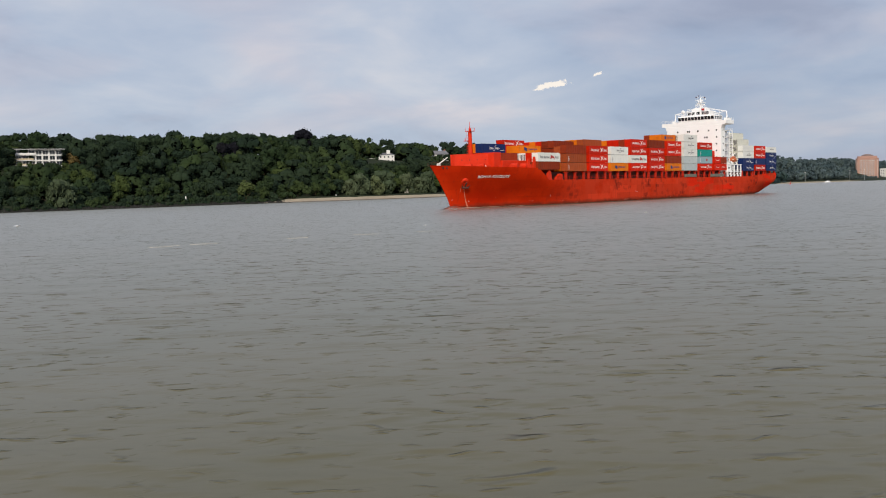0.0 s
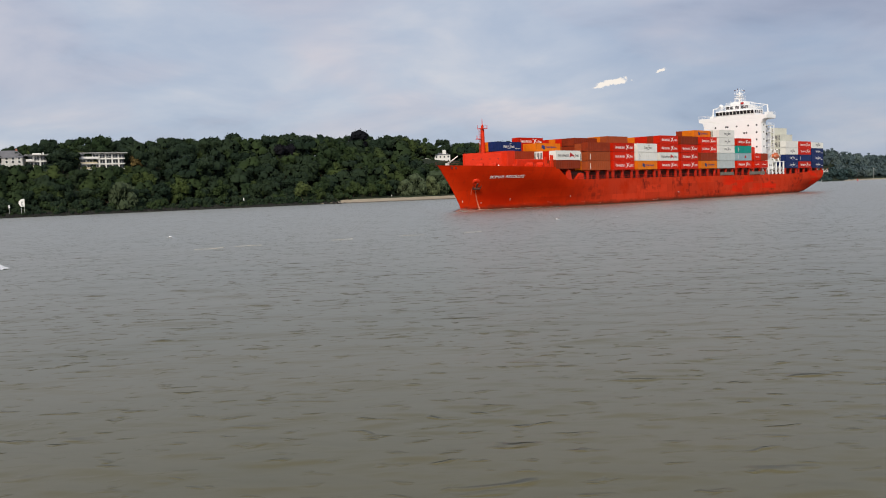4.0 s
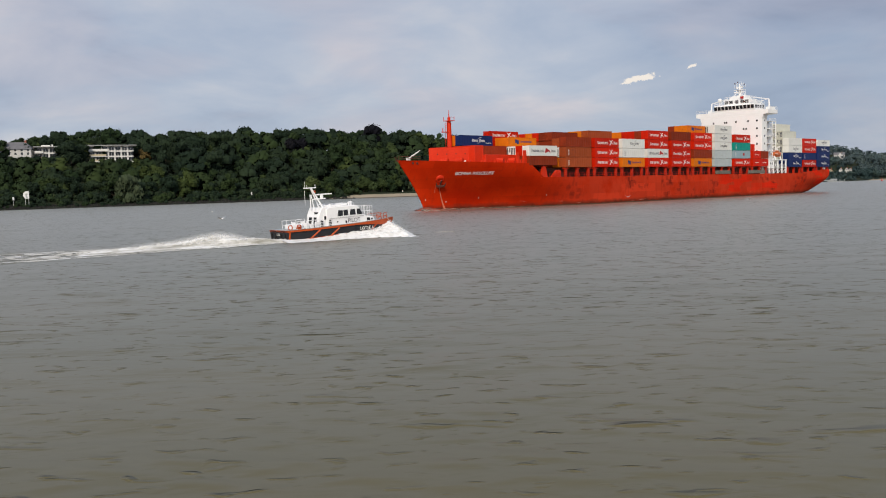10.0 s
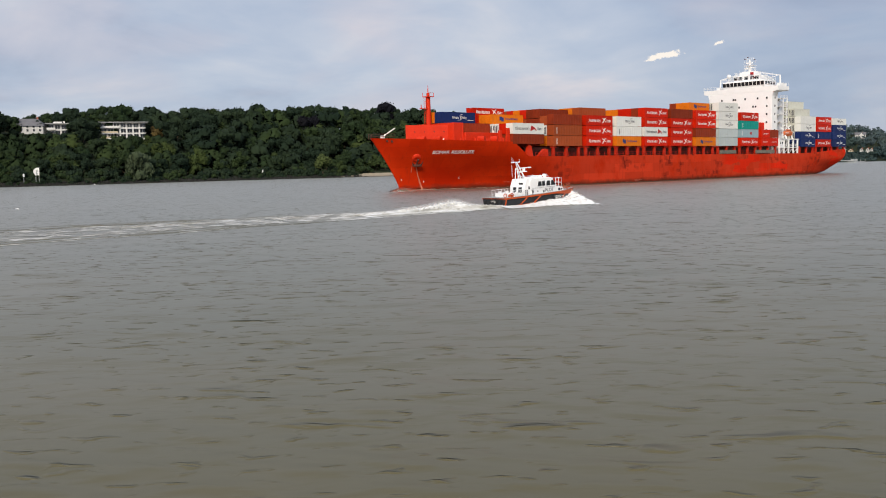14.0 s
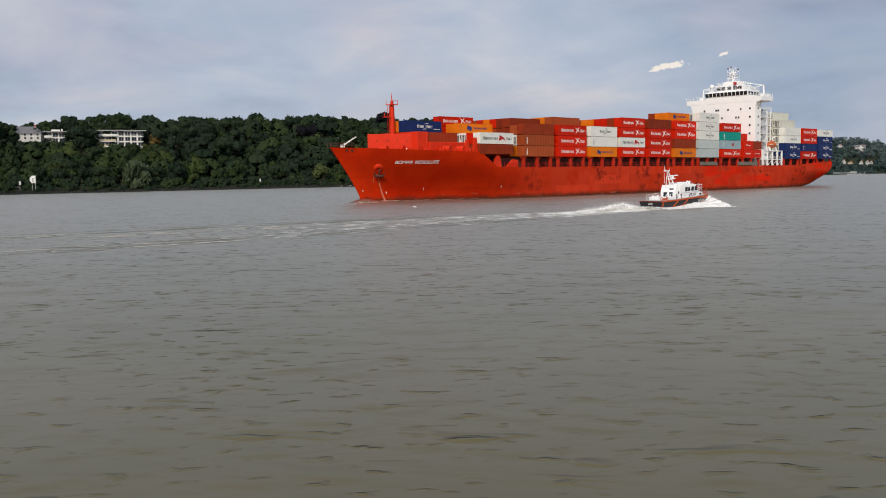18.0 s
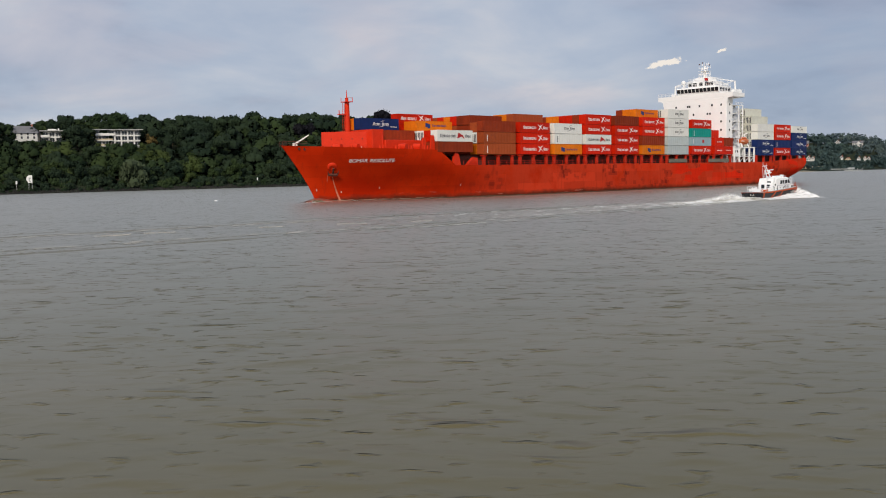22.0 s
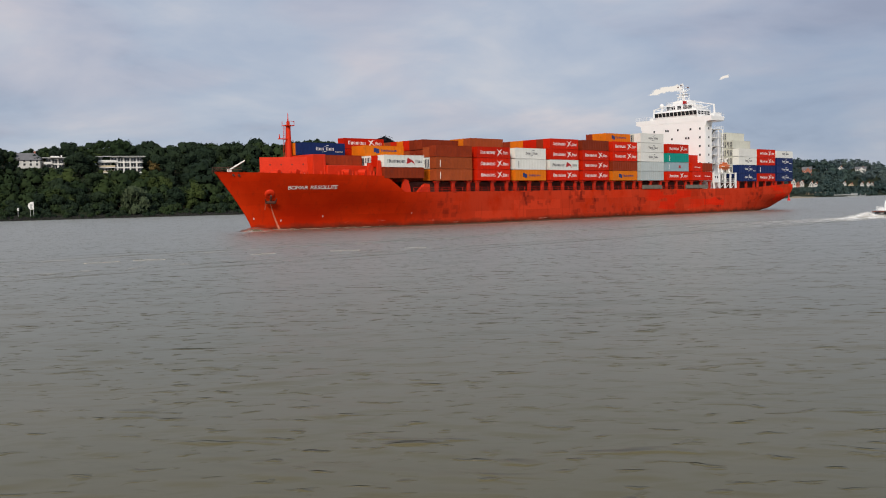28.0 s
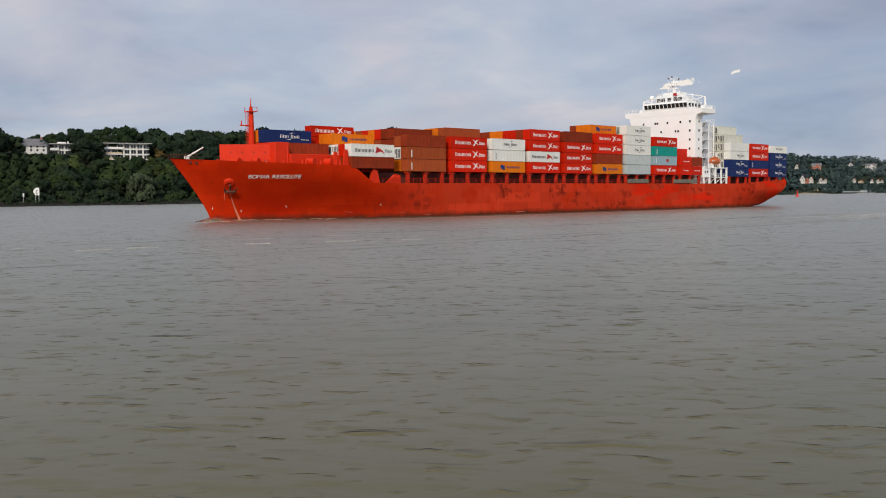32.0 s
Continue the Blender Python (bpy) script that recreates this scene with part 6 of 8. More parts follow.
KINDS = {}
for i, (kind, mat, wide, high, base, form, label) in enumerate((
        ("green_a", leaf_green, 6.6, 15.0, 0.8, "round", "broad green deciduous tree on the river slope"),
        ("green_b", leaf_green, 5.6, 17.0, 1.2, "round", "tall green deciduous tree on the river slope"),
        ("green_c", leaf_dark, 6.2, 16.0, 0.8, "round", "dark green deciduous tree on the river slope"),
        ("dark_b", leaf_dark, 7.0, 14.5, 0.6, "round", "broad dark green tree on the river slope"),
        ("olive", leaf_olive, 6.2, 14.0, 0.6, "round", "lighter olive-green tree on the river slope"),
        ("light", leaf_light, 5.6, 12.5, 0.3, "round", "light olive-green tree beside the beach"),
        ("willow", leaf_pale, 6.2, 12.0, 0.0, "willow", "pale grey-green willow at the water's edge"),
        ("copper", leaf_copper, 7.4, 16.0, 0.5, "round", "dark copper beech on the ridge"),
        ("brown", leaf_brown, 4.2, 10.0, 1.5, "round", "brownish-leaved tree beside the white house"),
        ("spire", leaf_dark, 2.6, 18.0, 1.5, "spire", "slender dark conifer on the ridge"),
        ("shrub", leaf_green, 3.4, 4.6, 0.2, "round", "low olive-green shrub on the bank"),
        ("shrub_dark", leaf_dark, 3.8, 4.2, 0.1, "round", "low green shrub on the bank"))):
    KINDS[kind] = (crown_mesh(100 + i, mat, wide, high, base, form, 360 if "shrub" in kind else 1150, 0.32 if "shrub" in kind else 0.50), trunk_mesh(i, base + 1.0, 0.12 if "shrub" in kind else 0.34), label, high)


def plant(kind, x, y, scale=1.0):
    crown, trunk, label, high = KINDS[kind]
    shrubby = "shrub" in kind
    t = thing("shrub" if shrubby else "tree", label, "shrub" if shrubby else "tree", "shrubs on the bank" if shrubby else "trees on the river slope")
    t.matrix_basis = pose(x, y, hill(x, y) - 0.2, 0, 0, lrng.uniform(0, 360))
    t.scale = (scale * lrng.uniform(0.9, 1.15), scale * lrng.uniform(0.9, 1.15), scale)
    share("trunk", trunk, t, pose(0, 0, 0))
    share("crown", crown, t, pose(0, 0, 0))
    return t


def on_slope(turn, el):
    """The place on the slope that shows at so many degrees from +y and above the level, from the end of the ferry's way."""
    d = 4.0
    while True:
        y = SHORE_Y + d
        x = y * math.tan(radians(turn))
        if hill(x, y) - EYE[2] > math.hypot(x, y) * math.tan(radians(el)) or d > 170:
            return x, y
        d += 1.0


# the riverside village: bearing, height angle of its foot, width, wall height, gable, and how it is finished
VILLAGE = ((64.78, 0.20, 6.0, 8.0, 4.0, "white", "slate"), (65.02, 0.22, 5.4, 5.0, 3.0, "brick", "slate"), (65.25, 0.20, 5.6, 6.6, 3.6, "white", "tile"),
           (65.78, 0.22, 5.0, 5.6, 3.2, "white", "slate"), (66.02, 0.20, 5.0, 5.0, 3.0, "white", "tile"), (67.55, 0.25, 5.0, 4.6, 3.0, "pale", "slate"), (67.9, 0.22, 7.0, 3.4, 2.4, "beige", "tile"),
           (68.47, 0.20, 4.6, 4.6, 3.0, "white", "slate"), (68.79, 0.20, 5.0, 4.6, 3.2, "white", "slate"), (68.99, 0.20, 5.0, 4.2, 3.0, "white", "slate"),
           (65.53, 1.05, 12.0, 6.4, 3.4, "brick", "slate"), (67.34, 1.16, 6.5, 5.0, 3.0, "white", "slate"), (68.40, 1.05, 15.0, 5.6, 3.6, "white", "slate"), (64.45, 1.06, 6.5, 5.0, 3.0, "white", "slate"), (64.5, 1.55, 5.0, 3.6, 2.4, "white", "slate"))
# trees are kept low here so that the camera sees each house: the house's place, half its width and the height of its
# foot, both as angles
OPEN = [(236, 533, 1.4, 2.2), (203, 540, 0.75, 2.35), (188, 545, 1.05, 2.35), (543, 538, 0.75, 1.8), (467, 560, 0.95, 3.42), (624, 546, 0.65, 2.2), (1857, 500, 0.55, 0.05)]
OPEN += [on_slope(turn, el) + (math.degrees(0.5 * wide / 1200.0), el + (0.10 if el < 0.5 else 0.16)) for turn, el, wide, *_ in VILLAGE]


def allowed(x, y, high):
    """The height a tree may have at a place without hiding a house behind it, seen from either end of the ferry's way."""
    for along in (-24.0, -12.0, 0.0):
        turn, dist = math.degrees(math.atan2(x - along, y)), math.hypot(x - along, y)
        for hx, hy, half, el in OPEN:
            mid = math.degrees(math.atan2(hx - along, hy))
            if abs(turn - mid) < half + math.degrees((8.5 if x < 700 else 3.5) / dist) and y < hy + 6:
                if y > hy - 8:
                    return 2.2
                high = min(high, EYE[2] + dist * math.tan(radians(el)) - hill(x, y))
    return high


slope = []
for row, d in enumerate((13, 20, 29, 38, 48, 58, 69, 80, 92, 104, 116, 128, 140, 153, 168)):
    x = 92.0 + 5 * (row % 2)
    while x < 700:
        px, py = x + lrng.uniform(-3.5, 3.5), shore_y(x) + d + lrng.uniform(-4, 4)
        slope.append((px, py, row))
        x += lrng.uniform(8.5, 13.0) * (1.0 + 0.2 * (x > 460))
wood = []
lone = 0
for x, y, row in slope:
    kind = lrng.choice(("green_a", "green_b", "green_c", "dark_b", "olive", "green_c", "dark_b", "green_a"))
    if x < 260 and 0 < row < 8 and lrng.random() < 0.35:          # lighter trees below the houses
        kind = lrng.choice(("olive", "green_a"))
    if 255 < x < 415 and row > 2 and lrng.random() < 0.40:        # the darkest stand of the slope
        kind = lrng.choice(("green_c", "dark_b"))
    if row > 10 and lrng.random() < 0.012:
        kind = "spire"
    scale = lrng.uniform(0.5, 0.95) if row < 3 else lrng.choice((0.75, 0.9, 1.05, 1.2, 1.4) if row < 9 else (0.85, 0.95, 1.08)) * lrng.uniform(0.92, 1.08)
    if row >= 9:                                              # tree sizes on the ridge are fitted to the skyline in the camera's view
        scale *= 0.68 + 0.28 * smooth_step(195, 240, x) + 0.09 * smooth_step(255, 290, x) + 0.30 * max(0.0, 1 - abs(x - 362) / 85.0) + 0.05 * (x > 400)
    if row < 2 and 404 < x < 575:
        continue
    room = allowed(x, y, 99.0)
    if room < 5.0:                                            # only low growth fits under a sight-line
        if room > 1.6:
            wood.append(("shrub_dark", x, y, min(1.0, room / 4.4)))
        continue
    scale = min(scale, room / KINDS[kind][3])
    if lone < 285 and row % 2 == 0 and 120 < x < 620:
        plant(kind, x, y, scale)
        lone += 1
    else:
        wood.append((kind, x, y, scale))
for kind, x, y, s in (("willow", 207.5, 453.0, 1.25), ("light", 323.5, 449.0, 1.0), ("olive", 335.5, 446.0, 0.62), ("shrub", 350.3, 445.0, 1.0), ("shrub", 355.6, 444.0, 0.9), ("light", 370.0, 445.5, 0.62), ("olive", 394.0, 451.0, 0.92), ("willow", 409.0, 445.0, 0.98), ("willow", 420.8, 447.0, 1.34), ("willow", 432.6, 444.0, 1.16), ("willow", 443.4, 448.0, 1.46), ("olive", 455.2, 451.0, 1.22), ("willow", 467.1, 447.0, 1.28), ("willow", 480.1, 445.0, 1.04), ("willow", 492.0, 448.0, 1.40), ("olive", 503.9, 451.0, 1.10), ("willow", 514.9, 447.0, 1.34), ("willow", 528.0, 445.0, 1.10), ("willow", 539.9, 449.0, 1.40), ("olive", 553.1, 448.0, 1.10), ("willow", 565.2, 447.0, 1.22),
                      ("olive", 252.0, 470.0, 1.15), ("olive", 262.0, 488.0, 1.1), ("olive", 246.0, 497.0, 1.0), ("brown", 259.0, 534.0, 1.05), ("dark_b", 213.0, 534.0, 1.05), ("green_c", 171.0, 533.0, 1.0), ("copper", 468.5, 560.0, 1.26), ("copper", 369.0, 530.0, 1.12), ("copper", 380.0, 534.0, 1.05), ("copper", 374.0, 520.0, 0.85), ("copper", 585.5, 572.0, 0.55), ("spire", 352.0, 566.0, 1.0), ("spire", 346.0, 566.0, 0.95), ("spire", 487.0, 568.0, 0.85), ("green_b", 348.5, 570.0, 1.0)):
    plant(kind, x, y, s)
for k in range(330):
    x = lrng.uniform(100, 344) if k < 305 else lrng.uniform(560, 660)
    plant(lrng.choice(("shrub", "shrub_dark", "shrub_dark")), x, shore_y(x) + (lrng.uniform(-4.5, 3.0) if k % 3 == 0 else lrng.uniform(2.0, 12)), lrng.uniform(0.25, 0.5) if k % 3 == 0 else lrng.uniform(0.45, 1.0))
for x0, x1, n in ((1046, 1240, 90), (1272, 1312, 16), (700, 915, 60)):      # bushes down to the waterline
    for k in range(n):
        x = lrng.uniform(x0, x1)
        wood.append((lrng.choice(("shrub", "shrub_dark")), x, shore_y(x) + lrng.uniform(-4.0, 9.0), lrng.uniform(0.5, 1.15)))
x = 690.0
while x < 2400:                                              # the wooded bank downstream
    for d in (12, 24, 38, 54, 72, 90, 110, 130, 150):
        px, py = x + lrng.uniform(-9, 9), shore_y(x) + d + lrng.uniform(-6, 6)
        kind = lrng.choice(("green_a", "green_b", "green_c", "dark_b", "olive"))
        s = min(lrng.uniform(0.78, 1.10), allowed(px, py, 99.0) / KINDS[kind][3])
        if s <= 0.3 and py < 540:
            wood.append(("shrub_dark", px, py, lrng.uniform(0.5, 0.9)))
        if s > 0.3 and not (1765 < px < 2110 and py < (505 if px < 1835 else 545)):
            wood.append((kind, px, py, s))
    x += lrng.uniform(9, 13)


def build_wood():
    """The trees beyond counting, joined."""
    wy, tones = [], []
    co, fa, mi, mats, k = [], [], [], [leaf_green, leaf_olive, leaf_dark, leaf_haze_blue, leaf_haze_pale], 0
    cache = {}
    for kind, x, y, s in wood:
        me = KINDS[kind][0]
        if kind not in cache:
            v = np.empty(len(me.vertices) * 3)
            me.vertices.foreach_get("co", v)
            cache[kind] = v.reshape(-1, 4, 3), crown_ways[me.name].reshape(-1, 4, 3)
        q, w = cache[kind]
        keep = np.arange(0, len(q), 5)
        if x <= 700:                                         # part of the leaves, over the whole inner crown
            keep = np.concatenate([np.arange(0, crown_leaves[me.name], 4 if y < 560 else 5), np.arange(crown_leaves[me.name], len(q))])
        q, w = q[keep], w[keep]
        a = lrng.uniform(0, 6.3)
        rot = np.array([[math.cos(a), -math.sin(a), 0], [math.sin(a), math.cos(a), 0], [0, 0, 1]])
        grown = q.copy()
        mid = grown.mean(axis=1, keepdims=True)              # fewer, larger clumps far off
        grown = mid + (grown - mid) * np.where(keep < crown_leaves[me.name], 1.9 if x > 700 else 1.6, 1.0)[:, None, None]
        p = (grown.reshape(-1, 3) @ rot.T) * s + np.array([x, y, hill(x, y)])
        co.append(p)
        wy.append(w.reshape(-1, 3) @ rot.T)
        tones.append(np.full(len(p), lrng.random(), dtype=np.float32))
        fa.append(np.arange(len(p)) + k)
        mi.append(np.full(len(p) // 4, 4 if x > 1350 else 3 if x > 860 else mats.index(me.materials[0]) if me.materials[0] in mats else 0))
        k += len(p)
    co, fa, mi = np.concatenate(co), np.concatenate(fa), np.concatenate(mi)
    me = bpy.data.meshes.new("woodland")
    me.vertices.add(len(co))
    me.vertices.foreach_set("co", co.ravel())
    me.loops.add(len(fa))
    me.loops.foreach_set("vertex_index", fa)
    me.polygons.add(len(fa) // 4)
    me.polygons.foreach_set("loop_start", np.arange(0, len(fa), 4))
    for m in mats:
        me.materials.append(m)
    me.polygons.foreach_set("material_index", mi)
    me.update(calc_edges=True)
    set_ways(me, np.concatenate(wy))
    me.attributes.new("tone", "FLOAT", "POINT").data.foreach_set("value", np.concatenate(tones))
    return me


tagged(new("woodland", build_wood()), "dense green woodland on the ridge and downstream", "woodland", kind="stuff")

# houses
plaster = material("white_plaster", (0.74, 0.73, 0.70), 0.7, vary=0.05, scale=0.3, dirt=(0.60, 0.57, 0.50), dirt_at=(0.6, 0.8))
# duller than the near plaster: distance haze is put into the colour
far_plaster = material("dulled_pale_plaster", (0.56, 0.56, 0.54), 0.8, vary=0.08, scale=0.3)
beige = material("beige_plaster", (0.56, 0.47, 0.33), 0.75, vary=0.06, scale=0.3)
brick_red = material("red_brick_wall", (0.36, 0.13, 0.085), 0.8, vary=0.15, scale=0.6, bump=0.3, bump_scale=3)
brick_tan = material("tan_brick_wall", (0.40, 0.235, 0.185), 0.8, vary=0.12, scale=0.2, bump=0.3, bump_scale=2)
slate = material("grey_roof_slate", (0.16, 0.16, 0.17), 0.7, vary=0.12, scale=0.4)
tile_red = material("red_roof_tiles", (0.26, 0.10, 0.07), 0.75, vary=0.15, scale=0.6)
pale_concrete = material("pale_grey_concrete", (0.42, 0.42, 0.42), 0.8, vary=0.08, scale=0.4)
house_glass = material("house_window_glass", (0.035, 0.042, 0.05), 0.08, vary=0.2)


def flat_house(x, y, z, w, deep, floors, turn, label, bays=7, high=3.2, wing=0.42):
    """A flat-roofed white house: floor slabs, posts, set-back panes, balconies and an overhanging roof."""
    h = thing("apartment_house", label, "house", at=pose(x, y, z, 0, 0, turn))
    part("wall", box(-w / 2 + 0.8, w / 2 - 0.8, 1.6, deep, -3.0, floors * high, 0.05), plaster, h)
    cut = -w / 2 + w * wing                                   # balconies up to here, then a white frame of posts and slabs
    for f in range(floors):
        top = f == floors - 1
        part("floor_slab", box(-w / 2, w / 2, 0, 1.8, f * high - 0.2, f * high + 0.25, 0.03), plaster, h)
        part("balcony_front", box(-w / 2 - 0.8 * (f % 2), cut - 1.0 * (f % 2), -1.6, -1.45, f * high + 0.2, f * high + 1.2, 0.03), beige if not top else plaster, h)
        part("balcony_floor", box(-w / 2 - 0.8 * (f % 2), cut - 1.0 * (f % 2), -1.6, 0, f * high - 0.2, f * high + 0.2, 0.03), plaster, h)
        if top:                                               # the set-back top storey keeps an open terrace before it
            part("railing", add_box(box(cut, w / 2, -0.5, -0.44, f * high + 1.1, f * high + 1.18), cut, w / 2, -0.5, -0.44, f * high + 0.65, f * high + 0.72), grey_steel, h)
        else:
            part("frame_beam", box(cut, w / 2 - 1.0, -0.7, 0.0, (f + 1) * high - 0.45, (f + 1) * high + 0.35, 0.04), plaster, h)
        for b in range(bays):
            x0 = -w / 2 + w * b / bays
            if b:
                framed = x0 >= cut - 0.3 and not top
                part("post", box(x0 - (0.42 if framed else 0.16), x0 + (0.42 if framed else 0.16), -0.7 if framed else 0.3, 0.45, f * high, (f + 1) * high - (0.45 if framed else 0.0), 0.03), plaster, h)
            win = part("window", box(x0 + 0.5, x0 + w / bays - 0.5, 1.5, 1.66, f * high + 0.3, (f + 1) * high - 0.45, 0.02), house_glass, h)
            part("window_frame", add_box(box(x0 + w / bays / 2 - 0.08, x0 + w / bays / 2 + 0.08, 1.42, 1.55, f * high + 0.3, (f + 1) * high - 0.45), x0 + 0.4, x0 + w / bays - 0.4, 1.42, 1.55, (f + 1) * high - 0.55, (f + 1) * high - 0.4), plaster, win)
    part("roof", box(-w / 2 - 1.6, w / 2 + 1.6, -1.8, deep + 1.0, floors * high, floors * high + 0.45, 0.05), pale_concrete, h)
    part("roof_house", box(-2.2, 2.6, 3.0, 6.5, floors * high + 0.45, floors * high + 1.5, 0.05), plaster, h)
    part("chimney", box(3.4, 4.2, 4.0, 4.8, floors * high + 0.45, floors * high + 1.9, 0.03), plaster, h)
    return h


flat_house(238.2, 535.0, 25.6, 26.0, 14.0, 3, -24, "white flat-roofed apartment house with balconies among trees", 7)
flat_house(203.0, 546.0, 27.5, 10.5, 10.0, 2, -20, "small white flat-roofed house among trees", 3, 3.4)


def gable_house(x, y, z, w, deep, high, turn, wall_mat, roof_mat, label, floors=2, bays=3, rise=4.0, hip=0.0):
    """A pitched-roof house: walls, roof with eaves, windows with frames, door, chimney."""
    h = thing("house", label, "house", at=pose(x, y, z, 0, 0, turn))
    part("wall", box(-w / 2, w / 2, 0, deep, -3.0, high, 0.03), wall_mat, h)
    e = 0.7
    bm = bmesh.new()
    pts = [(-w / 2 - e, -e, high - 0.1), (w / 2 + e, -e, high - 0.1), (w / 2 + e, deep + e, high - 0.1), (-w / 2 - e, deep + e, high - 0.1), (-w / 2 - e + hip, deep / 2, high + rise), (w / 2 + e - hip, deep / 2, high + rise)]
    vs = [bm.verts.new(p) for p in pts]
    for f in ((0, 1, 5, 4), (2, 3, 4, 5), (1, 2, 5), (3, 0, 4), (3, 2, 1, 0)):
        bm.faces.new([vs[i] for i in f])
    part("roof", bm, roof_mat, h)
    fh = high / floors
    for f in range(floors):
        for b in range(bays):
            x0 = -w / 2 + w * (b + 0.5) / bays
            win = part("window", box(x0 - 0.62, x0 + 0.62, -0.05, 0.06, f * fh + 0.9, f * fh + 2.3, 0.02), house_glass, h)
            part("window_frame", box(x0 - 0.8, x0 + 0.8, -0.03, 0.03, f * fh + 0.75, f * fh + 2.45, 0.02), plaster, win)
        win = part("window", box(-w / 2 - 0.05, -w / 2 + 0.06, deep / 2 - 0.6, deep / 2 + 0.6, f * fh + 0.9, f * fh + 2.3, 0.02), house_glass, h)
    part("chimney", box(w / 4, w / 4 + 0.9, deep / 2 - 0.4, deep / 2 + 0.5, high + rise - 1.2, high + rise + 1.0, 0.03), brick_red, h)
    return h


# the shade on this front is put into the duller plaster
gable_house(187.5, 551.0, 29.0, 17.0, 12.0, 4.2, -30, far_plaster, slate, "white house with a grey hipped roof on the ridge", 2, 5, 4.4, 4.4)
v = gable_house(543.0, 540.0, 29.0, 17.0, 11.0, 7.0, -44, plaster, slate, "white villa with tall windows on the slope", 2, 5, 1.8, 5.0)
part("terrace", box(-13.0, -8.5, -1.0, 8.0, -3.0, 4.2, 0.05), plaster, v)
part("turret", box(2.0, 5.0, 2.0, 6.0, 7.0, 11.0, 0.05), plaster, v)
gable_house(624.0, 546.0, 32.5, 16.0, 11.0, 5.0, -48, plaster, slate, "white house with a grey roof on the slope", 2, 4, 3.6, 3.0)
timber = material("dark_timber", (0.06, 0.045, 0.035), 0.8, vary=0.2, scale=1.0)
WALLS = {"white": (far_plaster, "white"), "pale": (far_plaster, "pale"), "beige": (beige, "beige"), "brick": (brick_red, "red brick")}
ROOFS = {"slate": (slate, "grey"), "tile": (tile_red, "dull red")}


def village_house(x, y, wide, high, rise, wall, roof):
    """A house that turns its gable to the river: pentagon walls, two roof slopes, windows with frames, a porch, a chimney."""
    wall_mat, wall_word = WALLS[wall]
    roof_mat, roof_word = ROOFS[roof]
    z = hill(x, y) - 0.3
    long = wide > 9.0
    label = wall_word + " house with a " + roof_word + (" roof high on the wooded slope" if z > 20 else " gabled roof by the river")
    h = tagged(thing("house", label, "house", at=pose(x, y, z, 0, 0, -math.degrees(math.atan2(x, y)))), group="houses of the riverside village")
    half, deep = wide / 2, 8.0
    if long:                                                  # eaves to the river, with a gabled bay in the middle
        part("wall", box(-half, half, 0, deep, -3.0, high, 0.03), wall_mat, h)
        part("roof", prism([(-0.6, high - 0.2), (deep / 2, high + rise), (deep + 0.6, high - 0.2), (deep / 2, high + rise - 0.3)], "x", -half - 0.6, half + 0.6), roof_mat, h)
        part("roof_slope", prism([(-0.6, high - 0.25), (deep / 2, high + rise - 0.32), (deep + 0.6, high - 0.25)], "x", -half - 0.2, half + 0.2), roof_mat, h)
        part("bay", prism([(-1.0, -3.0), (3.4, -3.0), (3.4, high), (1.2, high + rise * 0.75), (-1.0, high)], "y", -1.2, 3.0), wall_mat, h)
    else:
        part("wall", prism([(-half, -3.0), (half, -3.0), (half, high), (0, high + rise), (-half, high)], "y", 0, deep), wall_mat, h)
        for s in (-1, 1):
            part("roof_slope", prism([(s * (half + 0.5), high - 0.5 * rise / half), (0, high + rise), (0, high + rise + 0.35), (s * (half + 0.5), high - 0.5 * rise / half + 0.35)], "y", -0.5, deep + 0.4), roof_mat, h)
    floors, across = max(1, int(high / 2.7)), 5 if long else 2
    for f in range(floors):
        for b in range(across):
            x0 = -half + wide * (b + 0.5) / across
            win = part("window", box(x0 - 0.55, x0 + 0.55, -0.06, 0.06, f * high / floors + 0.8, f * high / floors + 2.2, 0.02), house_glass, h)
            part("window_frame", box(x0 - 0.7, x0 + 0.7, -0.035, 0.03, f * high / floors + 0.65, f * high / floors + 2.35, 0.02), plaster, win)
    if not long:
        win = part("window", box(-0.5, 0.5, -0.06, 0.06, high + 0.2, high + 1.4, 0.02), house_glass, h)
        part("beam", box(-half, half, -0.09, 0.03, high - 0.15, high + 0.1), timber, h)
        part("porch", box(-half - 1.5, -half + 0.2, 1.0, 5.0, -3.0, high * 0.45, 0.04), wall_mat, h)
        part("porch_roof", box(-half - 1.8, -half + 0.2, 0.7, 5.3, high * 0.45, high * 0.45 + 0.25, 0.04), roof_mat, h)
    part("chimney", box(half * 0.4, half * 0.4 + 0.8, deep / 2 - 0.4, deep / 2 + 0.5, high + rise * 0.3, high + rise + 0.8, 0.03), brick_red, h)


for turn, el, *rest in VILLAGE:
    village_house(*on_slope(turn, el), *rest)

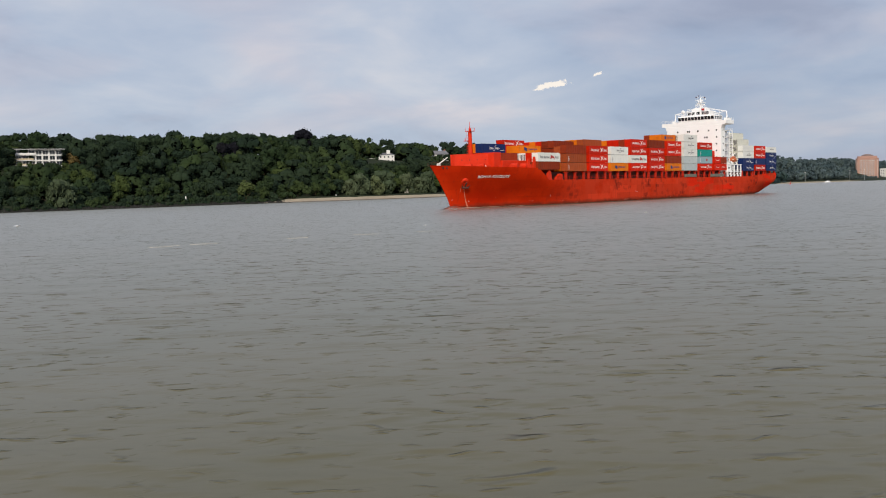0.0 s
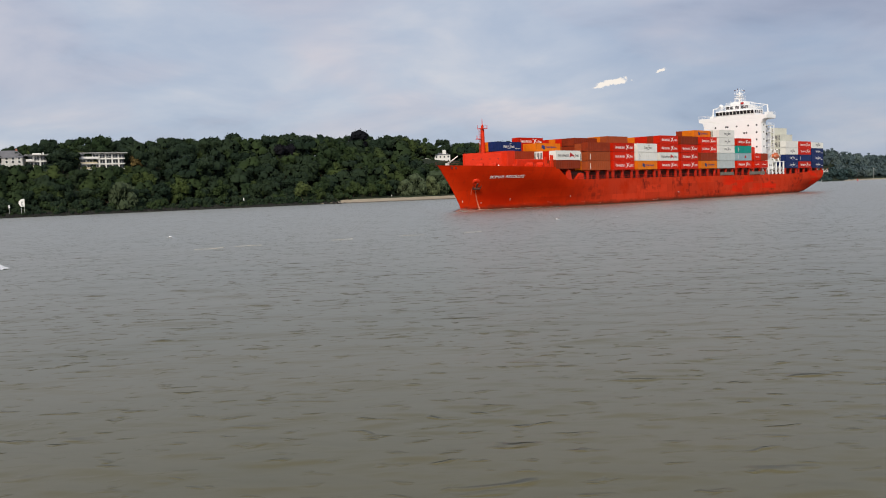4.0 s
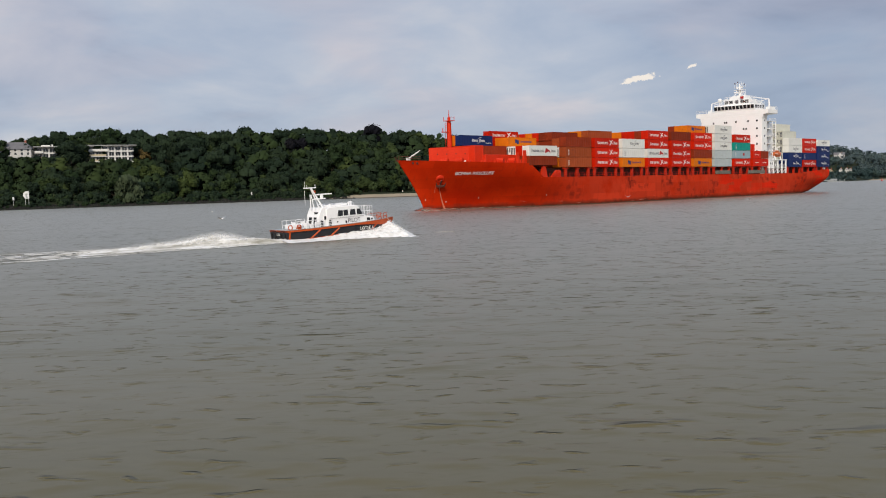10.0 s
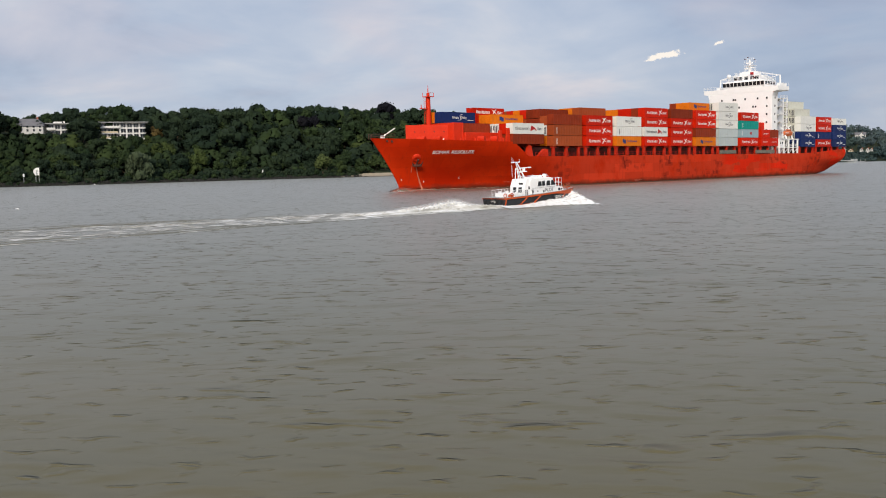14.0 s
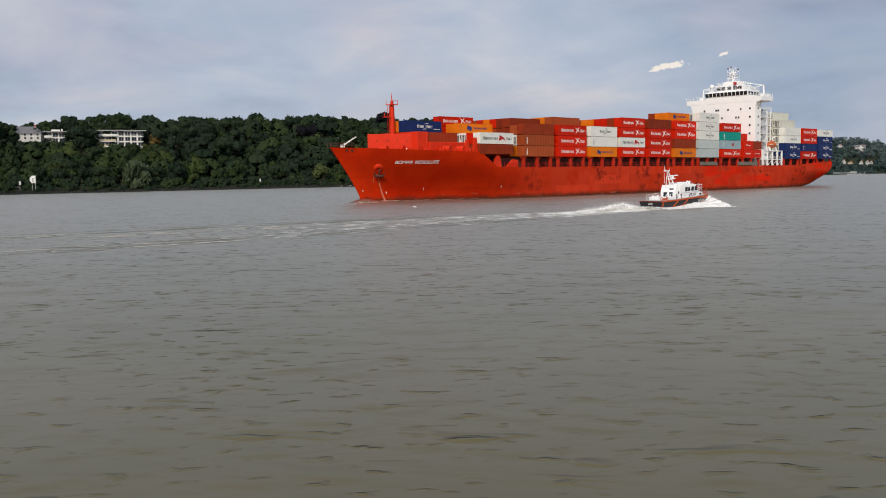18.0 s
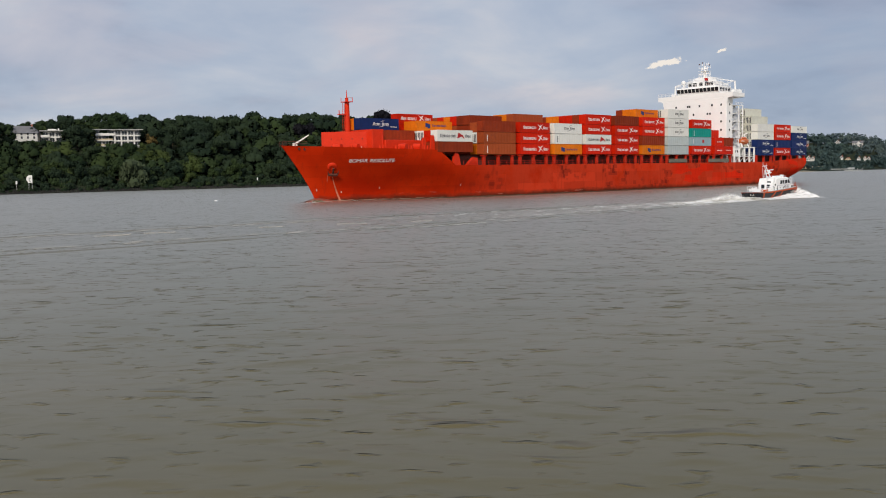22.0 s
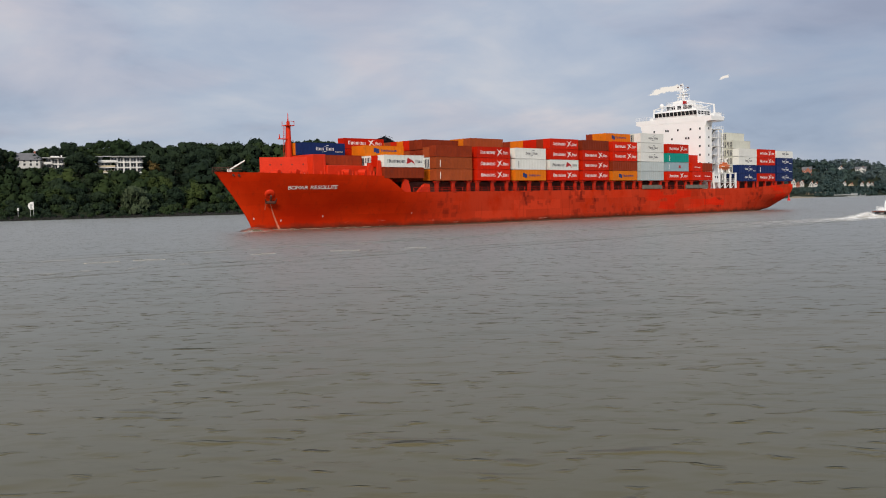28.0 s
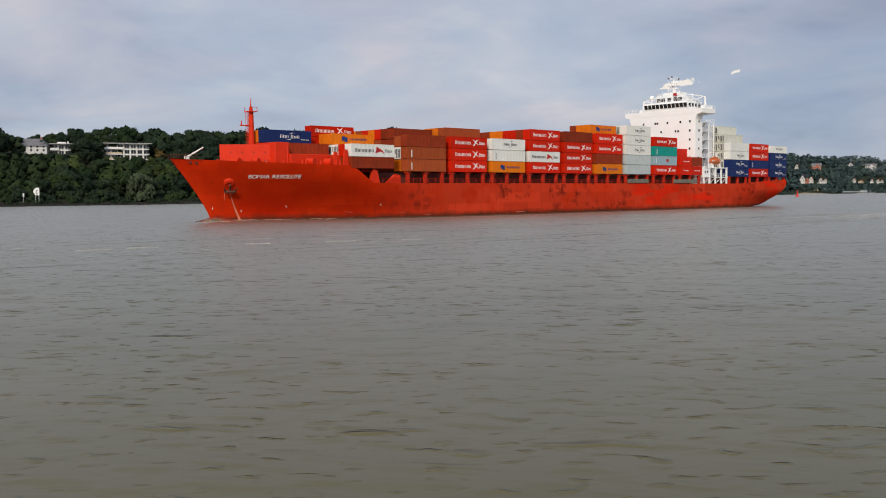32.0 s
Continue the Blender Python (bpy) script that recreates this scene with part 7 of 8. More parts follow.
# low sheds, a terrace wall and moored craft where the village meets the beach
for turn, d, wide, high, mat, roof_mat in ((65.55, 10.0, 12.0, 2.6, beige, far_plaster), (66.1, 9.0, 14.0, 2.2, far_plaster, beige), (66.45, 7.0, 9.0, 1.8, far_plaster, far_plaster), (68.05, 9.0, 10.0, 2.4, far_plaster, slate)):
    x = (SHORE_Y + 30.0 + d) * math.tan(radians(turn))
    b = thing("boat_shed", "low pale shed with a flat roof behind the beach", "shed", "sheds behind the beach", at=pose(x, shore_y(x) + d, hill(x, shore_y(x) + d), 0, 0, -66))
    part("wall", box(-wide / 2, wide / 2, 0, 5.0, -1.0, high, 0.05), mat, b)
    part("roof", box(-wide / 2 - 0.4, wide / 2 + 0.4, -0.6, 5.4, high, high + 0.3, 0.05), roof_mat, b)
    for k in range(3):
        part("door", box(-wide / 2 + wide * (k + 0.25) / 3, -wide / 2 + wide * (k + 0.7) / 3, -0.05, 0.05, 0.0, high - 0.5, 0.02), timber, b)

# the brick residential tower downstream, round-topped
roof_brown = material("brown_metal_roof", (0.20, 0.14, 0.12), 0.6, vary=0.1, scale=0.2)
tower = thing("apartment_tower", "red-brown brick apartment tower with a rounded roof by the river", "building", at=pose(1857.0, 501.0, 0.5, 0, 0, -75))
tower.scale = (1.10, 1.10, 1.12)


def tower_ring(bm, r, z, n=40, square=5.0):
    """A ring between a square and a circle."""
    out = []
    for k in range(n):
        a = 2 * math.pi * (k + 0.5) / n
        f = (abs(math.cos(a)) ** square + abs(math.sin(a)) ** square) ** (-1.0 / square)
        out.append(bm.verts.new((r * f * math.cos(a), 18.5 + r * f * math.sin(a), z)))
    return out


def tower_body(levels, square):
    bm = bmesh.new()
    rings = [tower_ring(bm, r, z, 40, square) for z, r in levels]
    for a, b in zip(rings, rings[1:]):
        for k in range(40):
            bm.faces.new((a[k], a[(k + 1) % 40], b[(k + 1) % 40], b[k]))
    bm.faces.new(rings[-1])
    return bm


part("wall", tower_body(((-2, 18.5), (36.5, 18.5), (36.51, 19.0), (37.3, 19.0)), 14.0), brick_tan, tower)
part("upper_storey", tower_body(((37.2, 16.5), (41.0, 16.3), (41.2, 15.0)), 8.0), brick_tan, tower)
part("roof", tower_body(((40.6, 10.6), (42.2, 10.0), (43.6, 7.8), (44.6, 4.6), (44.9, 1.2)), 2.2), roof_brown, tower)
pane_t = mesh_of(box(-1.75, 1.75, -0.3, 0.1, -0.85, 0.85, 0.05), "window", far_plaster)
glass_t = mesh_of(box(-0.95, 0.95, -0.36, 0.05, -0.25, 0.7, 0.05), "pane", house_glass)
for f in range(11):
    for k in range(7):
        m = pose(-15.0 + 5.0 * k, 0.0 + (0.8 if k in (0, 6) else 0.0), 2.5 + 3.1 * f)
        share("pane", glass_t, share("window", pane_t, tower, m), pose(0, 0, 0))
    for k in range(6):
        m = pose(-18.5, 8.5 + 4.0 * k, 2.5 + 3.1 * f, 0, 0, -90)
        share("pane", glass_t, share("window", pane_t, tower, m), pose(0, 0, 0))
for k, (x, y, w, h) in enumerate(((1953, 488, 27, 22), (2021, 484, 24, 20))):
    b = thing("apartment_block", "white apartment block beside the brick tower", "building", at=pose(x, y, 0.5, 0, 0, -73))
    part("wall", box(-w / 2, w / 2, 0, 14, -2, h, 0.1), far_plaster, b)
    part("roof", box(-w / 2 - 0.4, w / 2 + 0.4, -0.4, 14.4, h, h + 0.5), slate, b)
    for f in range(int(h / 3.2)):
        for c in range(6):
            share("window", glass_t, b, pose(-w / 2 + w * (c + 0.5) / 6, -0.02, 2.0 + 3.1 * f))

# ---- signs, marks and small craft ----
sign_white = material("white_board_paint", (0.80, 0.80, 0.78), 0.5, vary=0.04)
board = thing("river_sign", "white hexagonal-edged board on posts at the water's edge", "sign", at=pose(154.0, 447.0, 2.6, 0, 0, -19))
part("board", prism([(-1.6, 3.5), (-0.7, 2.0), (1.1, 2.0), (1.1, 5.6), (-0.3, 5.6), (-1.3, 4.7)], "y", -0.08, 0.08), sign_white, board)
part("symbol", prism([(-0.4, 2.4), (0.5, 2.4), (0.5, 2.9), (0.1, 2.9), (0.1, 3.9), (0.5, 3.9), (0.5, 4.4), (-0.4, 4.4)], "y", -0.13, -0.085), grey_steel, board)
for x in (-0.5, 0.9):
    part("post", rod((x, 0.15, -1.5), (x, 0.15, 5.0), 0.12), grey_steel, board)
small = thing("marker_post", "small white marker on a post at the water's edge", "sign", at=pose(147.9, 447.0, 2.6))
part("board", box(-0.4, 0.4, -0.06, 0.06, 1.4, 2.9, 0.04), sign_white, small)
part("post", rod((0, 0.1, -1.2), (0, 0.1, 3.0), 0.1), grey_steel, small)
for x, y in ((281.5, 450.0), (399.0, 449.0), (449.5, 447.0)):
    m = thing("marker_post", "white marker post on the bank", "sign", group="marker posts", at=pose(x, y, hill(x, y)))
    part("post", box(-0.28, 0.28, -0.2, 0.2, -0.5, 4.0 if x < 300 else 2.2, 0.06), sign_white, m)
rock_bm = bmesh.new()
bmesh.ops.create_icosphere(rock_bm, subdivisions=3, radius=1.0)
for vert in rock_bm.verts:
    n3 = noise.noise(vert.co * 1.7) * 0.22
    vert.co = Vector((vert.co.x * 2.5, vert.co.y * 2.2, vert.co.z * 2.3)) * (1 + n3)
boulder = new("boulder", mesh_of(rock_bm, "boulder", material("pale_boulder", (0.40, 0.37, 0.33), 0.85, vary=0.15, scale=0.7, bump=0.5, bump_scale=2)))
boulder.matrix_basis = pose(467.6, 446.5, 3.9)
tagged(boulder, "big pale erratic boulder lying on the sandy beach", "rock")

buoy_red = material("red_buoy_paint", (0.62, 0.03, 0.03), 0.5, vary=0.1)
for x, y, size in ((684.0, 326.0, 0.68), (1096.0, 386.0, 0.5)):
    b = thing("buoy", "red conical channel buoy floating in the river", "buoy", "channel buoys", at=pose(x, y, WET))
    b.scale = (size, size, size)
    part("float", rod((0, 0, -0.8), (0, 0, 1.3), 2.1, 1.9, 16), buoy_red, b)
    part("tower", rod((0, 0, 1.3), (0, 0, 5.4), 1.2, 0.35, 8), buoy_red, b)
    part("topmark", rod((0, 0, 5.4), (0, 0, 7.0), 0.6, 0.55, 10), buoy_red, b)

landing = thing("landing_stage", "low grey pontoon landing stage at the far bank", "pontoon", at=pose(1075.0, 430.0, WET))
part("pontoon", box(-16, 16, -4, 4, -0.5, 1.1, 0.1), grey_steel, landing)
part("shelter", box(-12, -2, -2, 2, 1.6, 3.8, 0.1), grey_steel, landing)
part("gangway", box(-2, 2, 6, 26, 1.6, 2.6, 0.1), grey_steel, landing)
for x in (-14, 0, 14):
    part("pile", rod((x, -4.4, -1), (x, -4.4, 3.2), 0.3), grey_steel, landing)
for k, (x, y, s, turn) in enumerate(((1420.0, 446.0, 0.36, 0),)):
    f = thing("excursion_boat", "white passenger boat moored at the far bank", "boat", at=pose(x, y - 5.0, WET, 0, 0, turn))
    part("hull", prism([(-14 * s, -0.3), (-13 * s, 2.0 * s), (15.5 * s, 2.4 * s), (13 * s, -0.3)], "y", -3, 3, 0.2), boat_white, f)
    part("cabin", prism([(-11 * s, 2.0 * s), (-11 * s, 4.6 * s), (8 * s, 4.6 * s), (10 * s, 2.2 * s)], "y", -2.5, 2.5, 0.1), boat_white, f)
    part("window_band", box(-10 * s, 7.4 * s, -2.56, -2.45, 2.8 * s, 4.0 * s), dark_glass, f)
    part("wheelhouse", box(2 * s, 6.5 * s, -1.8, 1.8, 4.6 * s, 6.6 * s, 0.1), boat_white, f)
    part("mast", rod((0, 0, 4.6 * s), (0, 0, 9.0 * s), 0.12), boat_white, f)
# plain poles with added heads; the two farther ones stand in for boat masts
for x, h in ((1398, 21), (1592, 24), (1668, 26)):
    p = thing("slim_pole", "slim pale pole on the bank", "beacon", "harbour beacons", at=pose(x, shore_y(x) + 1.0, 0.5))
    part("pole", rod((0, 0, -1), (0, 0, h * 0.7), 0.28, 0.2), grey_steel, p)
    part("lantern", rod((0, 0, h * 0.7), (0, 0, h * 0.7 + 1.2), 0.5, 0.4, 10), plaster, p)

thin_foam = material("thin_brownish_foam", (0.40, 0.38, 0.34), 0.7, vary=0.2, scale=1.5)
# foam where the ship's stem and side meet the water
srng = random.Random(3)
frng = random.Random(8)
spots = []
for k in range(150):
    u = srng.random() ** 1.6
    x = -100.5 + 40.0 * u
    spots.append((x, -half_breadth(x, 0.0) - 0.2 - srng.random() ** 2 * (0.8 + 2.2 * u), 0.30 * math.exp(-2.4 * u), srng.uniform(0.06, 0.16) * (1.1 - 0.5 * u), srng.uniform(0.01, 0.05) * (1.1 - 0.9 * u)))
for k in range(30):
    u = srng.random()
    spots.append((-101.5 - 3.0 * u + 6 * srng.random(), srng.uniform(-3.0 - 3.0 * u, 0.5), 0.03, srng.uniform(0.1, 0.35), srng.uniform(0.02, 0.12)))
tagged(part("bow_foam", foam_clumps(spots), thin_foam, ship, "thin white foam along the waterline", smooth=True), kind="stuff").location.z = WET

# a brown strip coloured as the hull's dark reflection, and a thin lip of foam along the ship's side
churned = material("hull_reflection_brown", (0.085, 0.066, 0.040), 0.55, vary=0.3, scale=0.5, stretch=(0.3, 1, 1), bump=0.6, bump_scale=1.5)
# the red hull's reflection is put into this pinkish foam colour
foam_lip = material("red_tinged_foam", (0.40, 0.27, 0.20), 0.8, vary=0.25, scale=1.5)


def side_strip(x0, x1, far_of, z_of, step=0.7):
    """A strip laid on the water along the ship's near side, as wide as far_of(x)."""
    bm = bmesh.new()
    rows = []
    for i in range(int((x1 - x0) / step) + 1):
        x = x0 + step * i
        y = -half_breadth(x, -0.3)
        rows.append([bm.verts.new((x, y + 0.3 - f * (far_of(x) + 0.3), z_of(x) * (1 - 0.5 * f) - 0.35 * f ** 4)) for f in (0.0, 0.4, 0.75, 1.0)])
    for a, b in zip(rows, rows[1:]):
        for j in range(3):
            bm.faces.new((a[j], a[j + 1], b[j + 1], b[j]))
    return bm


part("side_wash", side_strip(-92.0, 100.0, lambda x: 2.4 + 1.2 * noise.noise(Vector((x * 0.12, 1.0, 0))), lambda x: 0.20 + 0.08 * noise.noise(Vector((x * 0.3, 2.0, 0))), 1.0), churned, ship, "brown strip on the water, coloured as the hull's dark reflection", smooth=True).location.z = WET
part("foam_lip", side_strip(-99.6, -52.0, lambda x: max(0.05, (0.42 + 0.5 * noise.noise(Vector((x * 0.5, 7.0, 0)))) * (1 - smooth_step(-80, -52, x))), lambda x: 0.34 + 0.30 * math.exp(-((x + 99.0) / 5.0) ** 2) + 0.05 * noise.noise(Vector((x * 0.8, 4.0, 0))), 0.5), foam_lip, ship, "foam along the bow's waterline, coloured pinkish with the red hull's reflection", smooth=True).location.z = WET

# an old line of foam drifting on the river
spots = []
for k in range(420):
    x = 46.0 + 44.0 * k / 420
    y = 92.4 - 0.0046 * (x - 46.0) ** 2 + 0.25 * math.sin(x * 0.9)
    if noise.noise(Vector((x * 0.23, 3.0, 0.0))) > 0.04:
        spots.append((x, y + srng.uniform(-0.12, 0.12), 0.06, srng.uniform(0.03, 0.08), srng.uniform(0.01, 0.03)))
foam_streak = tagged(new("foam_streak", mesh_of(foam_clumps(spots), "foam_streak", thin_foam, True)), "thin broken line of white foam on the water", "foam", kind="stuff")
foam_streak.matrix_basis = pose(-23.3, 0, WET, 0, 0, -2.1) @ Matrix.Scale(1.1, 4)

# the bright torn gap in the far cloud, which drifts with the wind
glow_cloud = bpy.data.materials.new("sunlit_far_cloud")
glow_cloud.use_nodes = True
nt = glow_cloud.node_tree
nt.nodes.clear()
em = node(nt, "ShaderNodeEmission", Strength=0.98)
em.inputs["Color"].default_value = (0.93, 0.86, 0.78, 1)
clear = nt.nodes.new("ShaderNodeBsdfTransparent")
soft = nt.nodes.new("ShaderNodeMixShader")
tcc = nt.nodes.new("ShaderNodeTexCoord")
away = nt.nodes.new("ShaderNodeVectorMath")
away.operation = "MULTIPLY"
away.inputs[1].default_value = (1 / 135.0, 0, 1 / 22.0)
tilt = nt.nodes.new("ShaderNodeMapping")
tilt.inputs["Rotation"].default_value = (0, radians(9), 0)
nt.links.new(tcc.outputs["Object"], tilt.inputs[0])
nt.links.new(tilt.outputs[0], away.inputs[0])
dist_c = nt.nodes.new("ShaderNodeVectorMath")
dist_c.operation = "LENGTH"
nt.links.new(away.outputs[0], dist_c.inputs[0])
torn = nt.nodes.new("ShaderNodeMath")
torn.operation, torn.inputs[1].default_value = "MULTIPLY_ADD", 2.6
nt.links.new(noise_tex(nt, 0.024, 7, 0.68, (1, 1, 1.3)), torn.inputs[0])
nt.links.new(dist_c.outputs["Value"], torn.inputs[2])
open_map = nt.nodes.new("ShaderNodeMapRange")
open_map.inputs["From Min"].default_value, open_map.inputs["From Max"].default_value = 2.05, 1.80
nt.links.new(torn.outputs[0], open_map.inputs["Value"])
nt.links.new(open_map.outputs[0], soft.inputs[0])
nt.links.new(clear.outputs[0], soft.inputs[1])
nt.links.new(em.outputs[0], soft.inputs[2])
cout = nt.nodes.new("ShaderNodeOutputMaterial")
nt.links.new(soft.outputs[0], cout.inputs["Surface"])
bm = bmesh.new()
bmesh.ops.create_grid(bm, x_segments=24, y_segments=10, size=1.0)
for vert in bm.verts:
    vert.co = Vector((vert.co.x * 190, 6 * math.sin(vert.co.x * 5), vert.co.y * 70))
cloud_gap = new("cloud", mesh_of(bm, "cloud", glow_cloud, True))
tagged(cloud_gap, "bright sunlit tear in the grey cloud", "cloud", kind="structure")
cloud_spot = new("cloud", cloud_gap.data)
cloud_spot.scale = (0.27, 0.3, 0.46)
tagged(cloud_spot, "small bright spot in the grey cloud", "cloud", kind="structure")


def sky_pose(turn, height, far=4500.0):
    a, h = radians(turn), radians(height)
    return Matrix.Translation((far * math.sin(a) * math.cos(h), far * math.cos(a) * math.cos(h), EYE[2] + far * math.sin(h))) @ pose(0, 0, 0, 0, 0, -turn)


# gulls over the river
gull_white = material("white_feathers", (0.80, 0.80, 0.79), 0.8, vary=0.05, scale=4)
gull_grey = material("grey_feathers", (0.45, 0.47, 0.50), 0.8, vary=0.08, scale=4)


def make_gull(label):
    gq = thing("gull", label, "bird", "gulls over the river")
    bm = bmesh.new()
    bmesh.ops.create_uvsphere(bm, u_segments=12, v_segments=8, radius=1.0)
    for vert in bm.verts:
        t = vert.co.x
        vert.co = Vector((t * 0.24, vert.co.y * 0.075 * (1 - 0.25 * t), vert.co.z * 0.07 * (1 - 0.2 * t)))
    part("body", bm, gull_white, gq, smooth=True)
    part("beak", rod((0.24, 0, 0.01), (0.31, 0, 0.0), 0.018, 0.004, 6), life_orange, gq)
    part("tail", prism([(-0.22, -0.02), (-0.36, -0.07), (-0.36, 0.07), (-0.22, 0.02)], "z", -0.008, 0.008), gull_white, gq)
    wings = []
    for s in (-1, 1):
        w = part("wing", prism([(0.10, s * 0.03), (0.14, s * 0.32), (0.02, s * 0.66), (-0.06, s * 0.62), (-0.05, s * 0.30), (-0.10, s * 0.03)], "z", -0.006, 0.010), gull_grey, gq)
        wings.append((w, s))
    return gq, wings


gulls = [make_gull("white gull with grey wings flying low over the water") for _ in range(4)]


# ---- what moves ----
def motions():
    walk(ship, [
        (0.0, pose(287.99, 173.64, 0, 0, 0, -1.083)),
        (0.5, pose(285.84, 173.94, 0, 0, 0, -1.035)),
        (1.0, pose(283.11, 174.05, 0, 0, 0, -1.003)),
        (1.5, pose(280.37, 174.35, 0, 0, 0, -0.933)),
        (2.0, pose(278.75, 174.69, 0, 0, 0, -0.829)),
        (2.5, pose(275.77, 174.45, 0, 0, 0, -0.809)),
        (3.0, pose(273.36, 174.34, 0, 0, 0, -0.763)),
        (3.5, pose(271.03, 174.08, 0, 0, 0, -0.742)),
        (5.5, pose(265.27, 174.89, 0, 0, 0, -0.675)),
        (6.0, pose(264.11, 174.72, 0, 0, 0, -0.611)),
        (6.5, pose(262.75, 174.29, 0, 0, 0, -0.545)),
        (7.0, pose(261.20, 173.84, 0, 0, 0, -0.497)),
        (7.5, pose(259.97, 173.49, 0, 0, 0, -0.496)),
        (8.0, pose(258.69, 173.30, 0, 0, 0, -0.503)),
        (8.5, pose(257.52, 173.19, 0, 0, 0, -0.474)),
        (9.0, pose(256.29, 172.75, 0, 0, 0, -0.438)),
        (9.5, pose(254.67, 172.44, 0, 0, 0, -0.356)),
        (10.0, pose(253.13, 171.90, 0, 0, 0, -0.385)),
        (10.5, pose(251.49, 171.68, 0, 0, 0, -0.397)),
        (11.0, pose(250.12, 171.41, 0, 0, 0, -0.494)),
        (11.5, pose(249.00, 171.14, 0, 0, 0, -0.625)),
        (12.0, pose(247.80, 170.87, 0, 0, 0, -0.771)),
        (12.5, pose(246.62, 170.55, 0, 0, 0, -0.917)),
        (13.0, pose(245.50, 170.26, 0, 0, 0, -1.049)),
        (13.5, pose(244.07, 170.04, 0, 0, 0, -1.153)),
        (14.0, pose(242.85, 169.93, 0, 0, 0, -1.213)),
        (14.5, pose(241.58, 169.89, 0, 0, 0, -1.244)),
        (16.5, pose(236.23, 169.99, 0, 0, 0, -1.078)),
        (17.0, pose(235.08, 169.94, 0, 0, 0, -1.080)),
        (17.5, pose(233.67, 169.99, 0, 0, 0, -1.056)),
        (18.0, pose(232.22, 169.90, 0, 0, 0, -1.083)),
        (18.5, pose(230.86, 169.82, 0, 0, 0, -1.140)),
        (19.0, pose(229.76, 169.94, 0, 0, 0, -1.213)),
        (19.5, pose(228.68, 170.27, 0, 0, 0, -1.203)),
        (20.0, pose(226.96, 170.93, 0, 0, 0, -1.114)),
        (20.5, pose(225.71, 171.60, 0, 0, 0, -1.005)),
        (21.0, pose(224.48, 172.60, 0, 0, 0, -0.855)),
        (21.5, pose(223.45, 173.48, 0, 0, 0, -0.786)),
        (22.0, pose(222.27, 174.08, 0, 0, 0, -0.773)),
        (22.5, pose(220.89, 174.41, 0, 0, 0, -0.763)),
        (23.0, pose(219.46, 174.41, 0, 0, 0, -0.793)),
        (23.5, pose(218.07, 174.20, 0, 0, 0, -0.895)),
        (24.0, pose(216.58, 173.94, 0, 0, 0, -0.978)),
        (24.5, pose(215.02, 173.58, 0, 0, 0, -1.060)),
        (25.0, pose(213.60, 173.20, 0, 0, 0, -1.151)),
        (25.5, pose(212.26, 173.06, 0, 0, 0, -1.215)),
        (27.5, pose(206.80, 173.03, 0, 0, 0, -1.236)),
        (28.0, pose(205.77, 173.39, 0, 0, 0, -1.176)),
        (28.5, pose(204.40, 173.51, 0, 0, 0, -1.112)),
        (29.0, pose(202.94, 173.55, 0, 0, 0, -0.991)),
        (29.5, pose(201.58, 173.32, 0, 0, 0, -0.956)),
        (30.0, pose(200.30, 173.15, 0, 0, 0, -0.921)),
        (30.5, pose(198.98, 173.06, 0, 0, 0, -0.936)),
        (31.0, pose(197.55, 172.90, 0, 0, 0, -0.937)),
        (31.5, pose(196.42, 172.92, 0, 0, 0, -0.951)),
        (32.0, pose(195.08, 173.13, 0, 0, 0, -0.958)),
    ])
